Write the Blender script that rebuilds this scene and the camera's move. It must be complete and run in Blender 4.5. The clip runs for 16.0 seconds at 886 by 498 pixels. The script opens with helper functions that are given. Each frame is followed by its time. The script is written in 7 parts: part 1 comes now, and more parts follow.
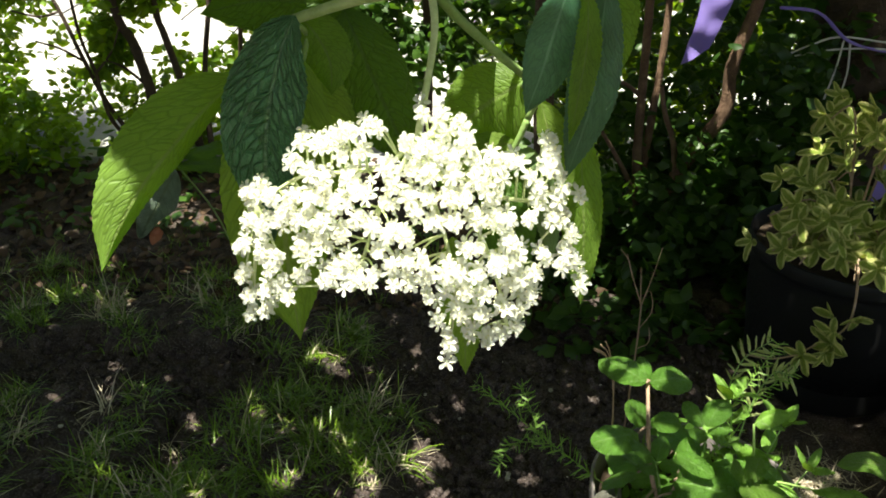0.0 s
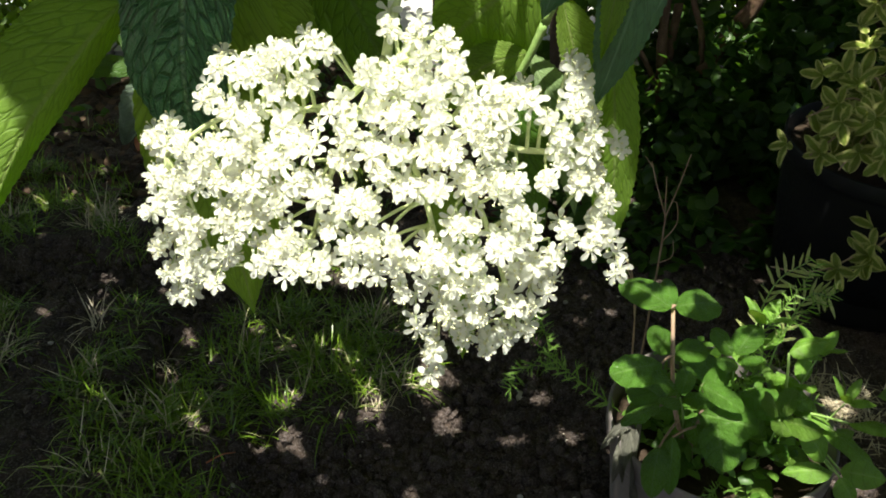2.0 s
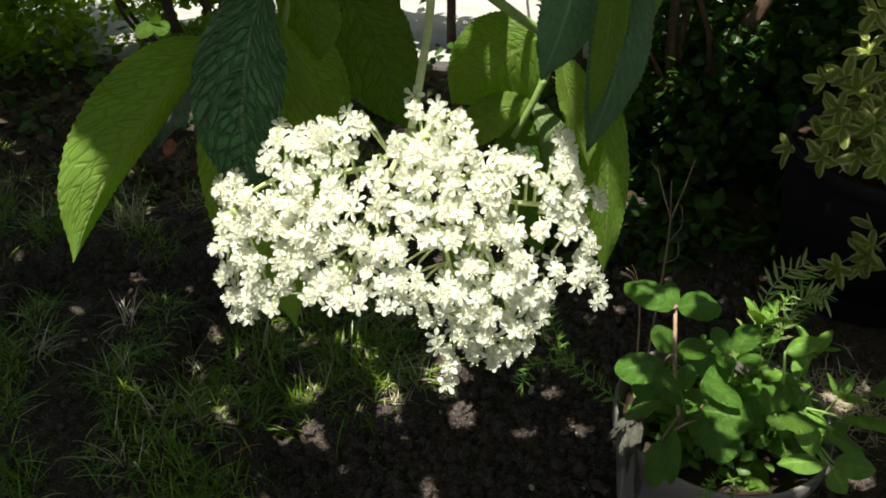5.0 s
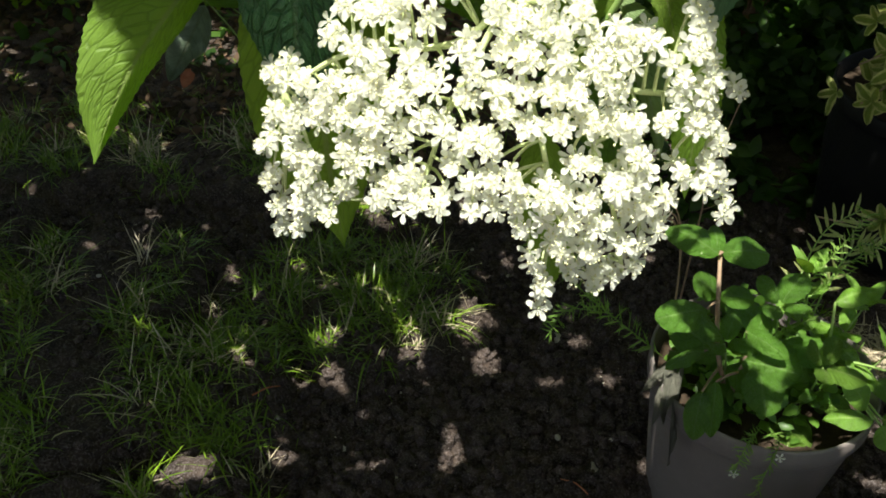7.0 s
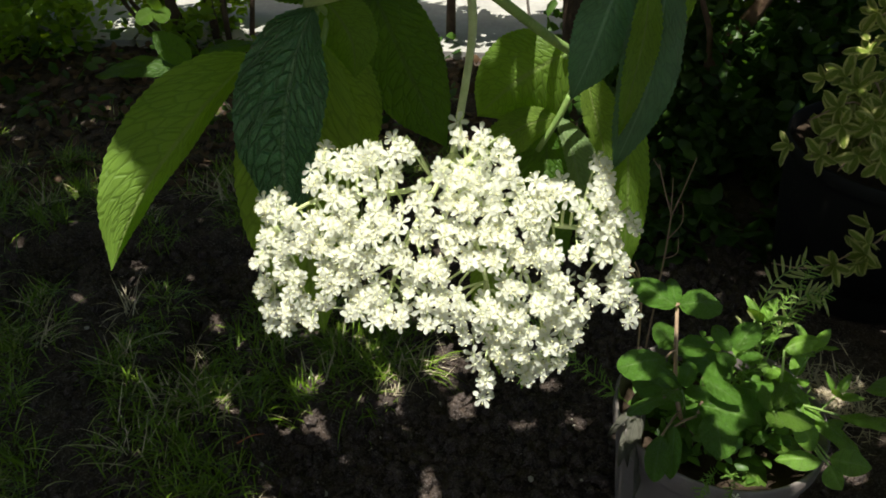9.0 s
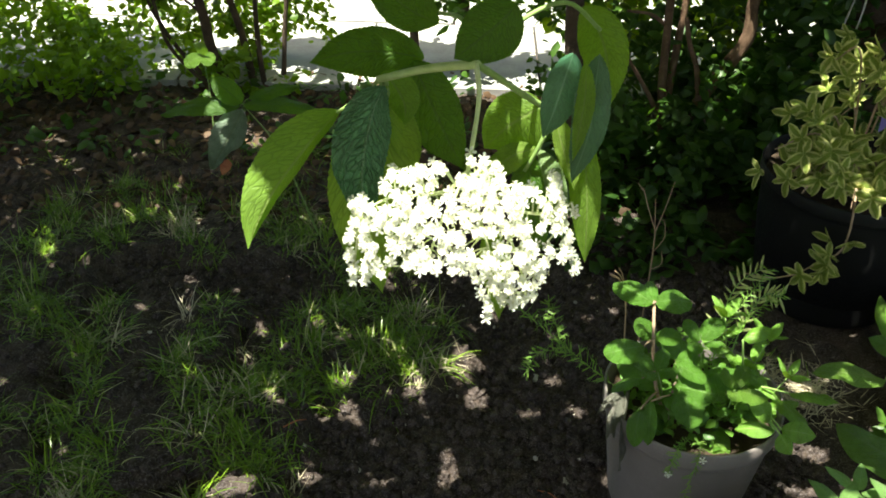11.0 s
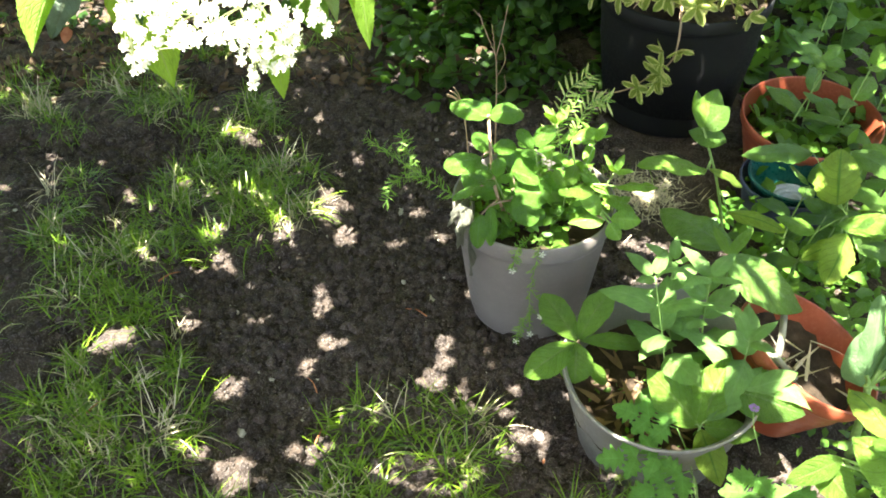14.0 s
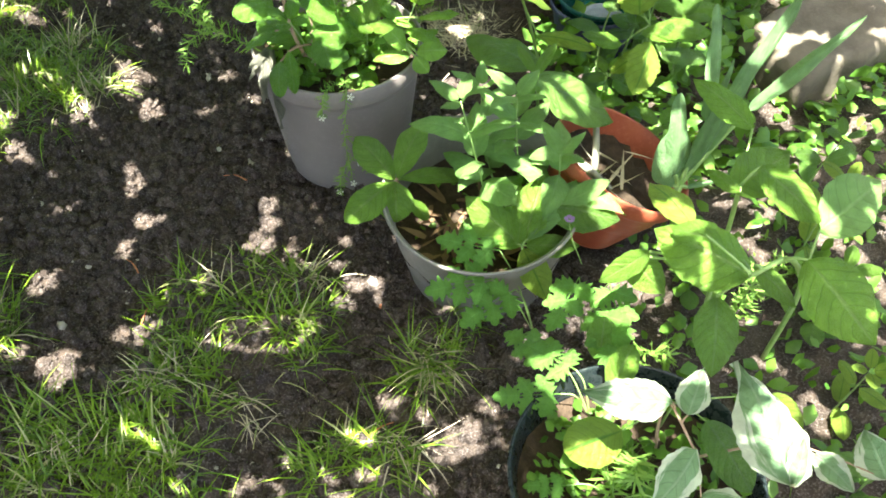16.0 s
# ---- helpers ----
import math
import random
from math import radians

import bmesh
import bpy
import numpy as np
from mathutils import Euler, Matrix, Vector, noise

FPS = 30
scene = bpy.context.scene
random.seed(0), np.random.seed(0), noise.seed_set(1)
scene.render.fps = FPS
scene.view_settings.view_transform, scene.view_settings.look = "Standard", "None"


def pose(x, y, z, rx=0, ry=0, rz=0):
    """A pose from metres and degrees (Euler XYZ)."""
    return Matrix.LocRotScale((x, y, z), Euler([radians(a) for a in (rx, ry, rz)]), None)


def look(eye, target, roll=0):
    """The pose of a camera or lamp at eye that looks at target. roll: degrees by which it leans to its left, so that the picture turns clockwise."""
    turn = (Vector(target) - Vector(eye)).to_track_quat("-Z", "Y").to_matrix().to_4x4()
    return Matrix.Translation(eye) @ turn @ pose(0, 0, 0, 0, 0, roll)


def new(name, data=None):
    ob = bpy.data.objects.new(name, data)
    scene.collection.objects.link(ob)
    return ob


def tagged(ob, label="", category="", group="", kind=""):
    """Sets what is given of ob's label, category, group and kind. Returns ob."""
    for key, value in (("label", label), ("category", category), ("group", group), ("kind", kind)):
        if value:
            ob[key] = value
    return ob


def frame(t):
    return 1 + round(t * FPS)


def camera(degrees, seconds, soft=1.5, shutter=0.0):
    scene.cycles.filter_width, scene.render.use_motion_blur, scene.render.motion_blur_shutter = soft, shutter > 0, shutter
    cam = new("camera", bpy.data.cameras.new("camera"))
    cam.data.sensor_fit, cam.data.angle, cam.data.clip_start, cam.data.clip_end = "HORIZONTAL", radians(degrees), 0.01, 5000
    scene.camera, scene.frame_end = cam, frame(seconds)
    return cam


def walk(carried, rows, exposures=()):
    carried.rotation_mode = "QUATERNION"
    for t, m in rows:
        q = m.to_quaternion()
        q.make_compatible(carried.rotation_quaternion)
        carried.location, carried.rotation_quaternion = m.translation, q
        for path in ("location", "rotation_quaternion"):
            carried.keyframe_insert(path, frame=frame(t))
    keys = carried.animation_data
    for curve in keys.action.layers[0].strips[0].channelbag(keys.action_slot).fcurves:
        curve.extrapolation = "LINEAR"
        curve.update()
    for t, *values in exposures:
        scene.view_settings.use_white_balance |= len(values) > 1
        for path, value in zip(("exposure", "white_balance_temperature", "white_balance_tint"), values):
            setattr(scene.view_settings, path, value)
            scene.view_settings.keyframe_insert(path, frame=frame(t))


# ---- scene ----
cam = camera(53.3, 16.0, 1.8)
PATH = [
    (0, (0.098, 0.047, 1.063), (0.106, 1.823, 0.144), 2.0),
    (0.5, (0.095, 0.081, 1.051), (0.061, 1.796, 0.024), 1.7),
    (1, (0.095, 0.128, 1.036), (-0.004, 1.816, -0.032), 0.8),
    (1.5, (0.101, 0.164, 1.022), (0.033, 1.831, -0.082), 0.5),
    (1.6, (0.097, 0.167, 1.022), (0.07, 1.808, -0.12), 0.3),
    (2, (0.108, 0.16, 1.033), (0.092, 1.809, -0.098), 1.4),
    (2.5, (0.113, 0.133, 1.053), (0.103, 1.798, -0.055), 2.6),
    (3, (0.104, 0.119, 1.052), (0.108, 1.783, -0.057), 2.5),
    (3.5, (0.11, 0.105, 1.068), (0.089, 1.793, -0.006), 2.1),
    (3.7, (0.11, 0.107, 1.063), (0.082, 1.791, -0.015), 1.2),
    (5.8, (0.102, 0.116, 1.093), (0.045, 1.729, -0.088), 0.8),
    (6, (0.092, 0.113, 1.084), (0.029, 1.722, -0.102), 2.1),
    (6.5, (0.083, 0.129, 1.049), (0.009, 1.722, -0.157), 1.9),
    (7, (0.08, 0.15, 1.036), (0.013, 1.722, -0.2), 1.5),
    (7.5, (0.077, 0.17, 1.041), (0.032, 1.727, -0.214), 1.4),
    (8, (0.084, 0.169, 1.055), (0.053, 1.761, -0.156), 1.4),
    (8.5, (0.086, 0.154, 1.064), (0.067, 1.758, -0.13), 2.2),
    (9, (0.089, 0.113, 1.101), (0.062, 1.732, -0.074), 1.7),
    (9.2, (0.088, 0.099, 1.114), (0.047, 1.721, -0.055), 1.5),
    (11.3, (0.092, -0.132, 1.225), (0.02, 1.529, 0.114), 0.5),
    (11.5, (0.099, -0.151, 1.23), (0.026, 1.512, 0.123), -0.1),
    (12, (0.133, -0.177, 1.228), (0.132, 1.468, 0.09), -0.3),
    (12.5, (0.129, -0.177, 1.211), (0.171, 1.403, -0.015), -0.3),
    (13, (0.14, -0.19, 1.204), (0.198, 1.342, -0.08), -0.5),
    (13.5, (0.164, -0.202, 1.206), (0.243, 1.305, -0.106), -0.7),
    (14, (0.192, -0.214, 1.184), (0.322, 1.275, -0.145), -1.0),
    (14.5, (0.21, -0.22, 1.162), (0.409, 1.219, -0.213), -0.8),
    (15, (0.229, -0.226, 1.149), (0.493, 1.147, -0.282), -0.6),
    (15.1, (0.225, -0.216, 1.148), (0.507, 1.142, -0.293), -0.2),
    (15.5, (0.247, -0.232, 1.14), (0.573, 1.079, -0.335), -0.1),
    (16, (0.265, -0.238, 1.121), (0.647, 1.0, -0.402), 0.1),
]
walk(cam, [(t, look(eye, target, roll)) for t, eye, target, roll in PATH],
     [(0.0, 1.54, 7300, -2), (0.5, 1.49, 7300, -2), (1.5, 1.34, 7200, -2), (3.5, 0.84, 7200, -1), (6.0, 0.99, 7200, -1), (7.5, 1.14, 7200, -1), (9.0, 0.69, 7200, -1), (11.5, 2.28, 7300, -6), (12.5, 2.88, 7300, -5), (13.5, 3.48, 7300, -4), (15.0, 3.53, 7200, -5), (16.0, 3.37, 7100, -4)])
SKY, SUN = 0.069, 5.0

# ---------------------------------------------------------------- light
SUN_TO = Vector((-0.17, -0.20, 0.965)).normalized()
world = bpy.data.worlds.new("world")
scene.world = world
world.use_nodes = True
wt = world.node_tree
sky = wt.nodes.new("ShaderNodeTexSky")
sky.sky_type = "NISHITA"
sky.sun_disc = False
sky.air_density, sky.dust_density, sky.ozone_density = 0.8, 4.0, 0.6
sky.sun_elevation = math.asin(SUN_TO.z)
sky.sun_rotation = math.atan2(SUN_TO.x, SUN_TO.y)
wt.links.new(sky.outputs[0], wt.nodes["Background"].inputs[0])
wt.nodes["Background"].inputs[1].default_value = SKY
sun = new("sun", bpy.data.lights.new("sun", "SUN"))
sun.data.energy = SUN
sun.data.angle = radians(0.4)
sun.data.color = (1.0, 0.98, 0.96)
sun.matrix_world = look(tuple(SUN_TO * 12), (0, 0, 0))


# ---------------------------------------------------------------- materials
class Tree:
    """Short hand for building a node material."""

    def __init__(self, name):
        self.mat = bpy.data.materials.new(name)
        self.mat.use_nodes = True
        self.t = self.mat.node_tree
        self.t.nodes.clear()
        self.out = self.t.nodes.new("ShaderNodeOutputMaterial")

    def node(self, kind, inputs=(), operation="", feature=""):
        n = self.t.nodes.new(kind)
        if operation:
            n.operation = operation
        if feature:
            n.feature = feature
        for k, v in dict(inputs).items():
            self.put(n.inputs[k], v)
        return n

    def put(self, socket, v):
        if isinstance(v, bpy.types.NodeSocket):
            self.t.links.new(v, socket)
        else:
            socket.default_value = v

    def math(self, op, a, b=0.0, clamp=False):
        n = self.t.nodes.new("ShaderNodeMath")
        n.operation = op
        n.use_clamp = clamp
        self.put(n.inputs[0], a)
        self.put(n.inputs[1], b)
        return n.outputs[0]

    def ramp(self, v, a, b, c=0.0, d=1.0):
        n = self.t.nodes.new("ShaderNodeMapRange")
        n.interpolation_type = "SMOOTHSTEP"
        for i, x in enumerate((v, a, b, c, d)):
            self.put(n.inputs[i], x)
        return n.outputs[0]

    def mix(self, f, a, b, blend="MIX"):
        n = self.t.nodes.new("ShaderNodeMix")
        n.data_type = "RGBA"
        n.blend_type = blend
        self.put(n.inputs[0], f)
        self.put(n.inputs[6], a if isinstance(a, bpy.types.NodeSocket) else (*a, 1))
        self.put(n.inputs[7], b if isinstance(b, bpy.types.NodeSocket) else (*b, 1))
        return n.outputs[2]

    def noise(self, scale, detail=3.0, rough=0.55, coord=None):
        n = self.node("ShaderNodeTexNoise", {"Scale": scale, "Detail": detail, "Roughness": rough})
        if coord is None:
            coord = self.node("ShaderNodeTexCoord").outputs["Object"]
        self.t.links.new(coord, n.inputs["Vector"])
        return n.outputs["Fac"]

    def bump(self, h, strength, distance):
        return self.node("ShaderNodeBump", {"Height": h, "Strength": strength, "Distance": distance}).outputs[0]

    def finish(self, shader):
        self.t.links.new(shader, self.out.inputs[0])
        return self.mat


def scaled(c, k):
    return tuple(min(1.0, x * k) for x in c)


def leaf_material(name, col, vein, glow, trans=0.35, rough=0.42, veins=8, slant=0.7, quilt=0.4, edge=None, margin=0.5, cell=55, spec=0.4, groove=0.75, ribbing=0.6):
    """A leaf: midrib, side veins and quilting laid along its own length, light let through it, blotches and dust."""
    m = Tree(name)
    uv = m.node("ShaderNodeSeparateXYZ", {0: m.node("ShaderNodeTexCoord").outputs["UV"]})
    u = uv.outputs[0]
    v = m.math("ABSOLUTE", m.math("SUBTRACT", m.math("MULTIPLY", uv.outputs[1], 2.0), 1.0))
    blot = m.noise(60, 4)
    wob = m.math("MULTIPLY", blot, 0.35)
    arch = m.math("MULTIPLY", m.math("POWER", v, 1.45), veins * slant * 0.3)
    side = m.math("FRACT", m.math("ADD", m.math("SUBTRACT", m.math("MULTIPLY", u, veins), arch), wob))
    tri = m.math("MULTIPLY", m.math("ABSOLUTE", m.math("SUBTRACT", side, 0.5)), 2.0)
    line = m.ramp(tri, 0.80, 1.0)
    mid = m.ramp(v, 0.09, 0.03)
    vor = m.node("ShaderNodeTexVoronoi", {"Scale": cell, "Vector": m.node("ShaderNodeTexCoord").outputs["UV"]}, feature="DISTANCE_TO_EDGE")
    net = m.ramp(vor.outputs["Distance"], 0.0, 0.12, 1.0, 0.0)
    furrow = m.math("MAXIMUM", m.math("MULTIPLY", line, groove), m.math("MULTIPLY", net, groove * 0.5 if ribbing > 0.3 else 0.5))
    ribs = m.math("MAXIMUM", mid, m.math("MULTIPLY", furrow, 0.5))
    rnd = m.node("ShaderNodeObjectInfo").outputs["Random"]
    tone = m.math("MULTIPLY", m.ramp(blot, 0.25, 0.75, 0.78, 1.18), m.math("ADD", m.math("MULTIPLY", rnd, 0.35), 0.83))
    base = m.mix(mid, m.mix(furrow, col, scaled(col, 0.55)), vein)
    if edge:
        streak = m.node("ShaderNodeCombineXYZ", {0: m.math("MULTIPLY", u, 2.6), 1: m.math("MULTIPLY", uv.outputs[1], 9.0), 2: m.math("MULTIPLY", m.node("ShaderNodeObjectInfo").outputs["Random"], 20.0)})
        lim = m.math("ADD", v, m.math("MULTIPLY", m.math("SUBTRACT", m.noise(1.0, 3, 0.55, streak.outputs[0]), 0.5), 1.3))
        base = m.mix(m.ramp(lim, margin - 0.09, margin + 0.09), base, edge)
    toned = m.node("ShaderNodeVectorMath", {0: base}, operation="SCALE")
    m.put(toned.inputs["Scale"], tone)
    h = m.math("SUBTRACT", m.math("MULTIPLY", m.math("SUBTRACT", 1.0, m.math("POWER", tri, 3.0)), ribbing), m.math("MULTIPLY", mid, 0.9))
    h = m.math("ADD", h, m.math("MULTIPLY", m.ramp(vor.outputs["Distance"], 0.0, 0.3), 0.5))
    nrm = m.bump(h, min(1.0, quilt * 2.0), 0.0032)
    dust = m.noise(900, 2)
    bsdf = m.node("ShaderNodeBsdfPrincipled", {"Base Color": toned.outputs[0], "Roughness": m.ramp(dust, 0.3, 0.8, rough - 0.06, rough + 0.18), "Normal": nrm, "Specular IOR Level": spec})
    tcol = m.mix(ribs, glow, scaled(glow, 0.7))
    if edge:
        tcol = m.mix(m.ramp(lim, margin - 0.04, margin + 0.04), tcol, scaled(edge, 0.8))
    tr = m.node("ShaderNodeBsdfTranslucent", {"Color": tcol, "Normal": nrm})
    mx = m.node("ShaderNodeMixShader", {0: trans, 1: bsdf.outputs[0], 2: tr.outputs[0]})
    return m.finish(mx.outputs[0])


def elder_material(name, col, vein, glow, trans, rough, quilt, spec):
    """A quilted elder leaf: midrib, side veins curving to the margin, and a net of sunken veinlets with the skin puffed up between them."""
    m = Tree(name)
    tex = m.node("ShaderNodeTexCoord")
    uv = m.node("ShaderNodeSeparateXYZ", {0: tex.outputs["UV"]})
    u, sv = uv.outputs[0], m.math("SUBTRACT", m.math("MULTIPLY", uv.outputs[1], 2.0), 1.0)
    v = m.math("ABSOLUTE", sv)
    blot = m.noise(70, 4)
    along = m.math("SUBTRACT", u, m.math("MULTIPLY", m.math("POWER", v, 1.25), 0.24))
    side = m.math("FRACT", m.math("ADD", m.math("MULTIPLY", along, 10.0), m.math("MULTIPLY", blot, 0.3)))
    tri = m.math("MULTIPLY", m.math("ABSOLUTE", m.math("SUBTRACT", side, 0.5)), 2.0)
    line = m.ramp(tri, 0.86, 1.0)
    mid = m.ramp(v, 0.075, 0.02)
    place = m.node("ShaderNodeCombineXYZ", {0: m.math("MULTIPLY", along, 21.0), 1: m.math("MULTIPLY", sv, 3.4), 2: m.math("MULTIPLY", m.noise(25, 2), 0.5)})
    vor = m.node("ShaderNodeTexVoronoi", {"Scale": 1.0, "Vector": place.outputs[0]}, feature="DISTANCE_TO_EDGE").outputs["Distance"]
    net = m.ramp(vor, 0.0, 0.10, 1.0, 0.0)
    fine = m.node("ShaderNodeTexVoronoi", {"Scale": 3.6, "Vector": place.outputs[0]}, feature="DISTANCE_TO_EDGE").outputs["Distance"]
    rnd = m.node("ShaderNodeObjectInfo").outputs["Random"]
    tone = m.math("MULTIPLY", m.ramp(blot, 0.25, 0.75, 0.84, 1.14), m.math("ADD", m.math("MULTIPLY", rnd, 0.3), 0.85))
    furrow = m.math("MAXIMUM", m.math("MULTIPLY", line, 0.5), m.math("MULTIPLY", net, 0.55))
    base = m.mix(mid, m.mix(furrow, col, scaled(col, 0.62)), vein)
    toned = m.node("ShaderNodeVectorMath", {0: base}, operation="SCALE")
    m.put(toned.inputs["Scale"], tone)
    h = m.math("ADD", m.math("MULTIPLY", m.ramp(vor, 0.0, 0.16), 1.2), m.math("MULTIPLY", m.math("SUBTRACT", 1.0, m.math("POWER", tri, 4.0)), 0.5))
    h = m.math("ADD", h, m.math("MULTIPLY", m.ramp(fine, 0.0, 0.3), 0.16))
    h = m.math("SUBTRACT", h, m.math("MULTIPLY", mid, 1.2))
    nrm = m.bump(h, quilt, 0.0019)
    bsdf = m.node("ShaderNodeBsdfPrincipled", {"Base Color": toned.outputs[0], "Roughness": m.ramp(m.noise(700, 2), 0.3, 0.8, rough - 0.05, rough + 0.14), "Normal": nrm, "Specular IOR Level": spec})
    tcol = m.mix(m.math("MAXIMUM", mid, furrow), glow, scaled(glow, 0.6))
    tr = m.node("ShaderNodeBsdfTranslucent", {"Color": tcol, "Normal": nrm})
    return m.finish(m.node("ShaderNodeMixShader", {0: trans, 1: bsdf.outputs[0], 2: tr.outputs[0]}).outputs[0])


def small_leaf_material(name, dark, light, glow, trans=0.35, rough=0.45, straw=None, share=0.9):
    """Many small leaves or blades in one mesh, each island with a tone of its own."""
    m = Tree(name)
    isl = m.node("ShaderNodeNewGeometry").outputs["Random Per Island"]
    col = m.mix(isl, dark, light)
    if straw:
        col = m.mix(m.ramp(isl, share, share + 0.02), col, straw)
    col = m.mix(m.ramp(m.noise(180, 3), 0.3, 0.75, 0.0, 0.3), col, scaled(light, 1.2))
    bsdf = m.node("ShaderNodeBsdfPrincipled", {"Base Color": col, "Roughness": rough, "Specular IOR Level": 0.35})
    tr = m.node("ShaderNodeBsdfTranslucent", {"Color": (*glow, 1)})
    return m.finish(m.node("ShaderNodeMixShader", {0: trans, 1: bsdf.outputs[0], 2: tr.outputs[0]}).outputs[0])


def surface(name, a, b, scale, rough=0.6, bump=0.3, dist=0.002, fine=None, metal=0.0, c=None, spec=0.4):
    """Two tones by noise at two scales, with relief."""
    m = Tree(name)
    n1, n2 = m.noise(scale, 5), m.noise(scale * (fine or 9), 4, 0.6)
    col = m.mix(m.ramp(n1, 0.3, 0.72), a, b)
    col = m.mix(m.ramp(n2, 0.45, 0.8, 0.0, 0.55), col, c or scaled(b, 1.25))
    rnd = m.node("ShaderNodeObjectInfo").outputs["Random"]
    toned = m.node("ShaderNodeVectorMath", {0: col}, operation="SCALE")
    m.put(toned.inputs["Scale"], m.math("ADD", m.math("MULTIPLY", rnd, 0.2), 0.9))
    nrm = m.bump(m.math("ADD", n1, m.math("MULTIPLY", n2, 0.6)), bump, dist)
    bsdf = m.node("ShaderNodeBsdfPrincipled", {"Base Color": toned.outputs[0], "Roughness": m.ramp(n2, 0.3, 0.8, rough - 0.08, min(1, rough + 0.15)), "Metallic": metal, "Normal": nrm, "Specular IOR Level": spec})
    return m.finish(bsdf.outputs[0])


def petal_material(name, col, glow, trans):
    m = Tree(name)
    rnd = m.node("ShaderNodeObjectInfo").outputs["Random"]
    c = m.mix(m.math("MULTIPLY", rnd, 0.5), col, scaled(col, 0.9))
    bsdf = m.node("ShaderNodeBsdfPrincipled", {"Base Color": c, "Roughness": 0.55, "Specular IOR Level": 0.25})
    tr = m.node("ShaderNodeBsdfTranslucent", {"Color": (*glow, 1)})
    return m.finish(m.node("ShaderNodeMixShader", {0: trans, 1: bsdf.outputs[0], 2: tr.outputs[0]}).outputs[0])


ELDER = {
    "olive": elder_material("elder leaf, matt underside", (0.175, 0.265, 0.048), (0.27, 0.34, 0.10), (0.40, 0.70, 0.02), 0.42, 0.55, 0.35, 0.25),
    "mid": elder_material("elder leaf, mid green", (0.150, 0.245, 0.042), (0.24, 0.33, 0.09), (0.38, 0.72, 0.01), 0.40, 0.46, 0.3, 0.3),
    "blue": elder_material("elder leaf, deep green upper side", (0.07, 0.195, 0.09), (0.15, 0.28, 0.15), (0.2, 0.42, 0.03), 0.12, 0.31, 1.0, 0.55),
    "teal": elder_material("elder leaf, deep green upper side, young", (0.06, 0.165, 0.09), (0.14, 0.28, 0.16), (0.2, 0.42, 0.03), 0.16, 0.36, 0.3, 0.6),
    # shade on the inner leaves and the far shoot is put into this green
    "dark": elder_material("elder leaf, shade in its green", (0.050, 0.115, 0.015), (0.09, 0.16, 0.035), (0.28, 0.54, 0.01), 0.34, 0.45, 0.5, 0.35),
    "pale": elder_material("elder leaf, greyish underside", (0.20, 0.29, 0.12), (0.28, 0.36, 0.17), (0.38, 0.58, 0.05), 0.32, 0.5, 0.4, 0.3),
}
M_ELDERSTEM = surface("pale green elder stem", (0.36, 0.46, 0.17), (0.46, 0.54, 0.24), 120, 0.42, 0.15)
M_STEM = surface("green stem", (0.20, 0.32, 0.09), (0.30, 0.42, 0.14), 120, 0.45, 0.15)
M_PEDICEL = surface("pale green flower stalk", (0.56, 0.64, 0.30), (0.68, 0.74, 0.42), 150, 0.5, 0.1)
M_PETAL = petal_material("white petal", (0.95, 0.95, 0.89), (0.98, 0.98, 0.90), 0.58)
M_ANTHER = petal_material("cream anther", (0.90, 0.87, 0.58), (0.8, 0.75, 0.4), 0.2)
M_CORE = petal_material("cream-green flower centre", (0.87, 0.88, 0.68), (0.8, 0.85, 0.55), 0.35)
M_ROUND = leaf_material("round garden leaf", (0.125, 0.275, 0.045), (0.20, 0.36, 0.09), (0.29, 0.53, 0.03), 0.30, 0.25, 5, 0.8, 0.4, spec=0.55)
M_ROSETTE = leaf_material("glossy rosette leaf", (0.15, 0.29, 0.045), (0.24, 0.38, 0.09), (0.34, 0.54, 0.04), 0.30, 0.26, 4, 0.4, 0.2)
M_FRESH = leaf_material("fresh green leaf", (0.20, 0.365, 0.06), (0.28, 0.42, 0.11), (0.31, 0.55, 0.04), 0.30, 0.29, 7, 0.9, 0.5, spec=0.55)
M_GREYGREEN = leaf_material("grey-green leaf", (0.18, 0.32, 0.095), (0.25, 0.40, 0.14), (0.28, 0.5, 0.06), 0.28, 0.42, 7, 0.9, 0.3)
M_YELLOW = leaf_material("yellowing leaf with green veins", (0.26, 0.385, 0.06), (0.11, 0.26, 0.04), (0.38, 0.56, 0.04), 0.32, 0.42, 7, 0.9, 0.45)
M_DEEP = leaf_material("deep green leaf", (0.15, 0.285, 0.062), (0.20, 0.33, 0.10), (0.27, 0.48, 0.03), 0.28, 0.29, 8, 0.9, 0.5, spec=0.55)
M_VARIEG = leaf_material("white-edged leaf", (0.22, 0.36, 0.20), (0.33, 0.46, 0.28), (0.3, 0.5, 0.12), 0.25, 0.45, 5, 0.9, 0.4, edge=(0.64, 0.70, 0.54), margin=0.64)
M_STRAP = leaf_material("grey-green strap leaf", (0.145, 0.25, 0.115), (0.17, 0.29, 0.13), (0.24, 0.42, 0.08), 0.25, 0.4, 1, 0.0, 0.15, cell=14)
M_HERB = leaf_material("lobed herb leaf", (0.12, 0.265, 0.055), (0.18, 0.38, 0.08), (0.3, 0.58, 0.03), 0.34, 0.45, 4, 0.8, 0.3)
M_CREAM = leaf_material("cream-edged shrub leaf", (0.27, 0.36, 0.06), (0.32, 0.40, 0.10), (0.48, 0.55, 0.08), 0.28, 0.40, 4, 0.6, 0.3, edge=(0.80, 0.78, 0.30), margin=0.58)
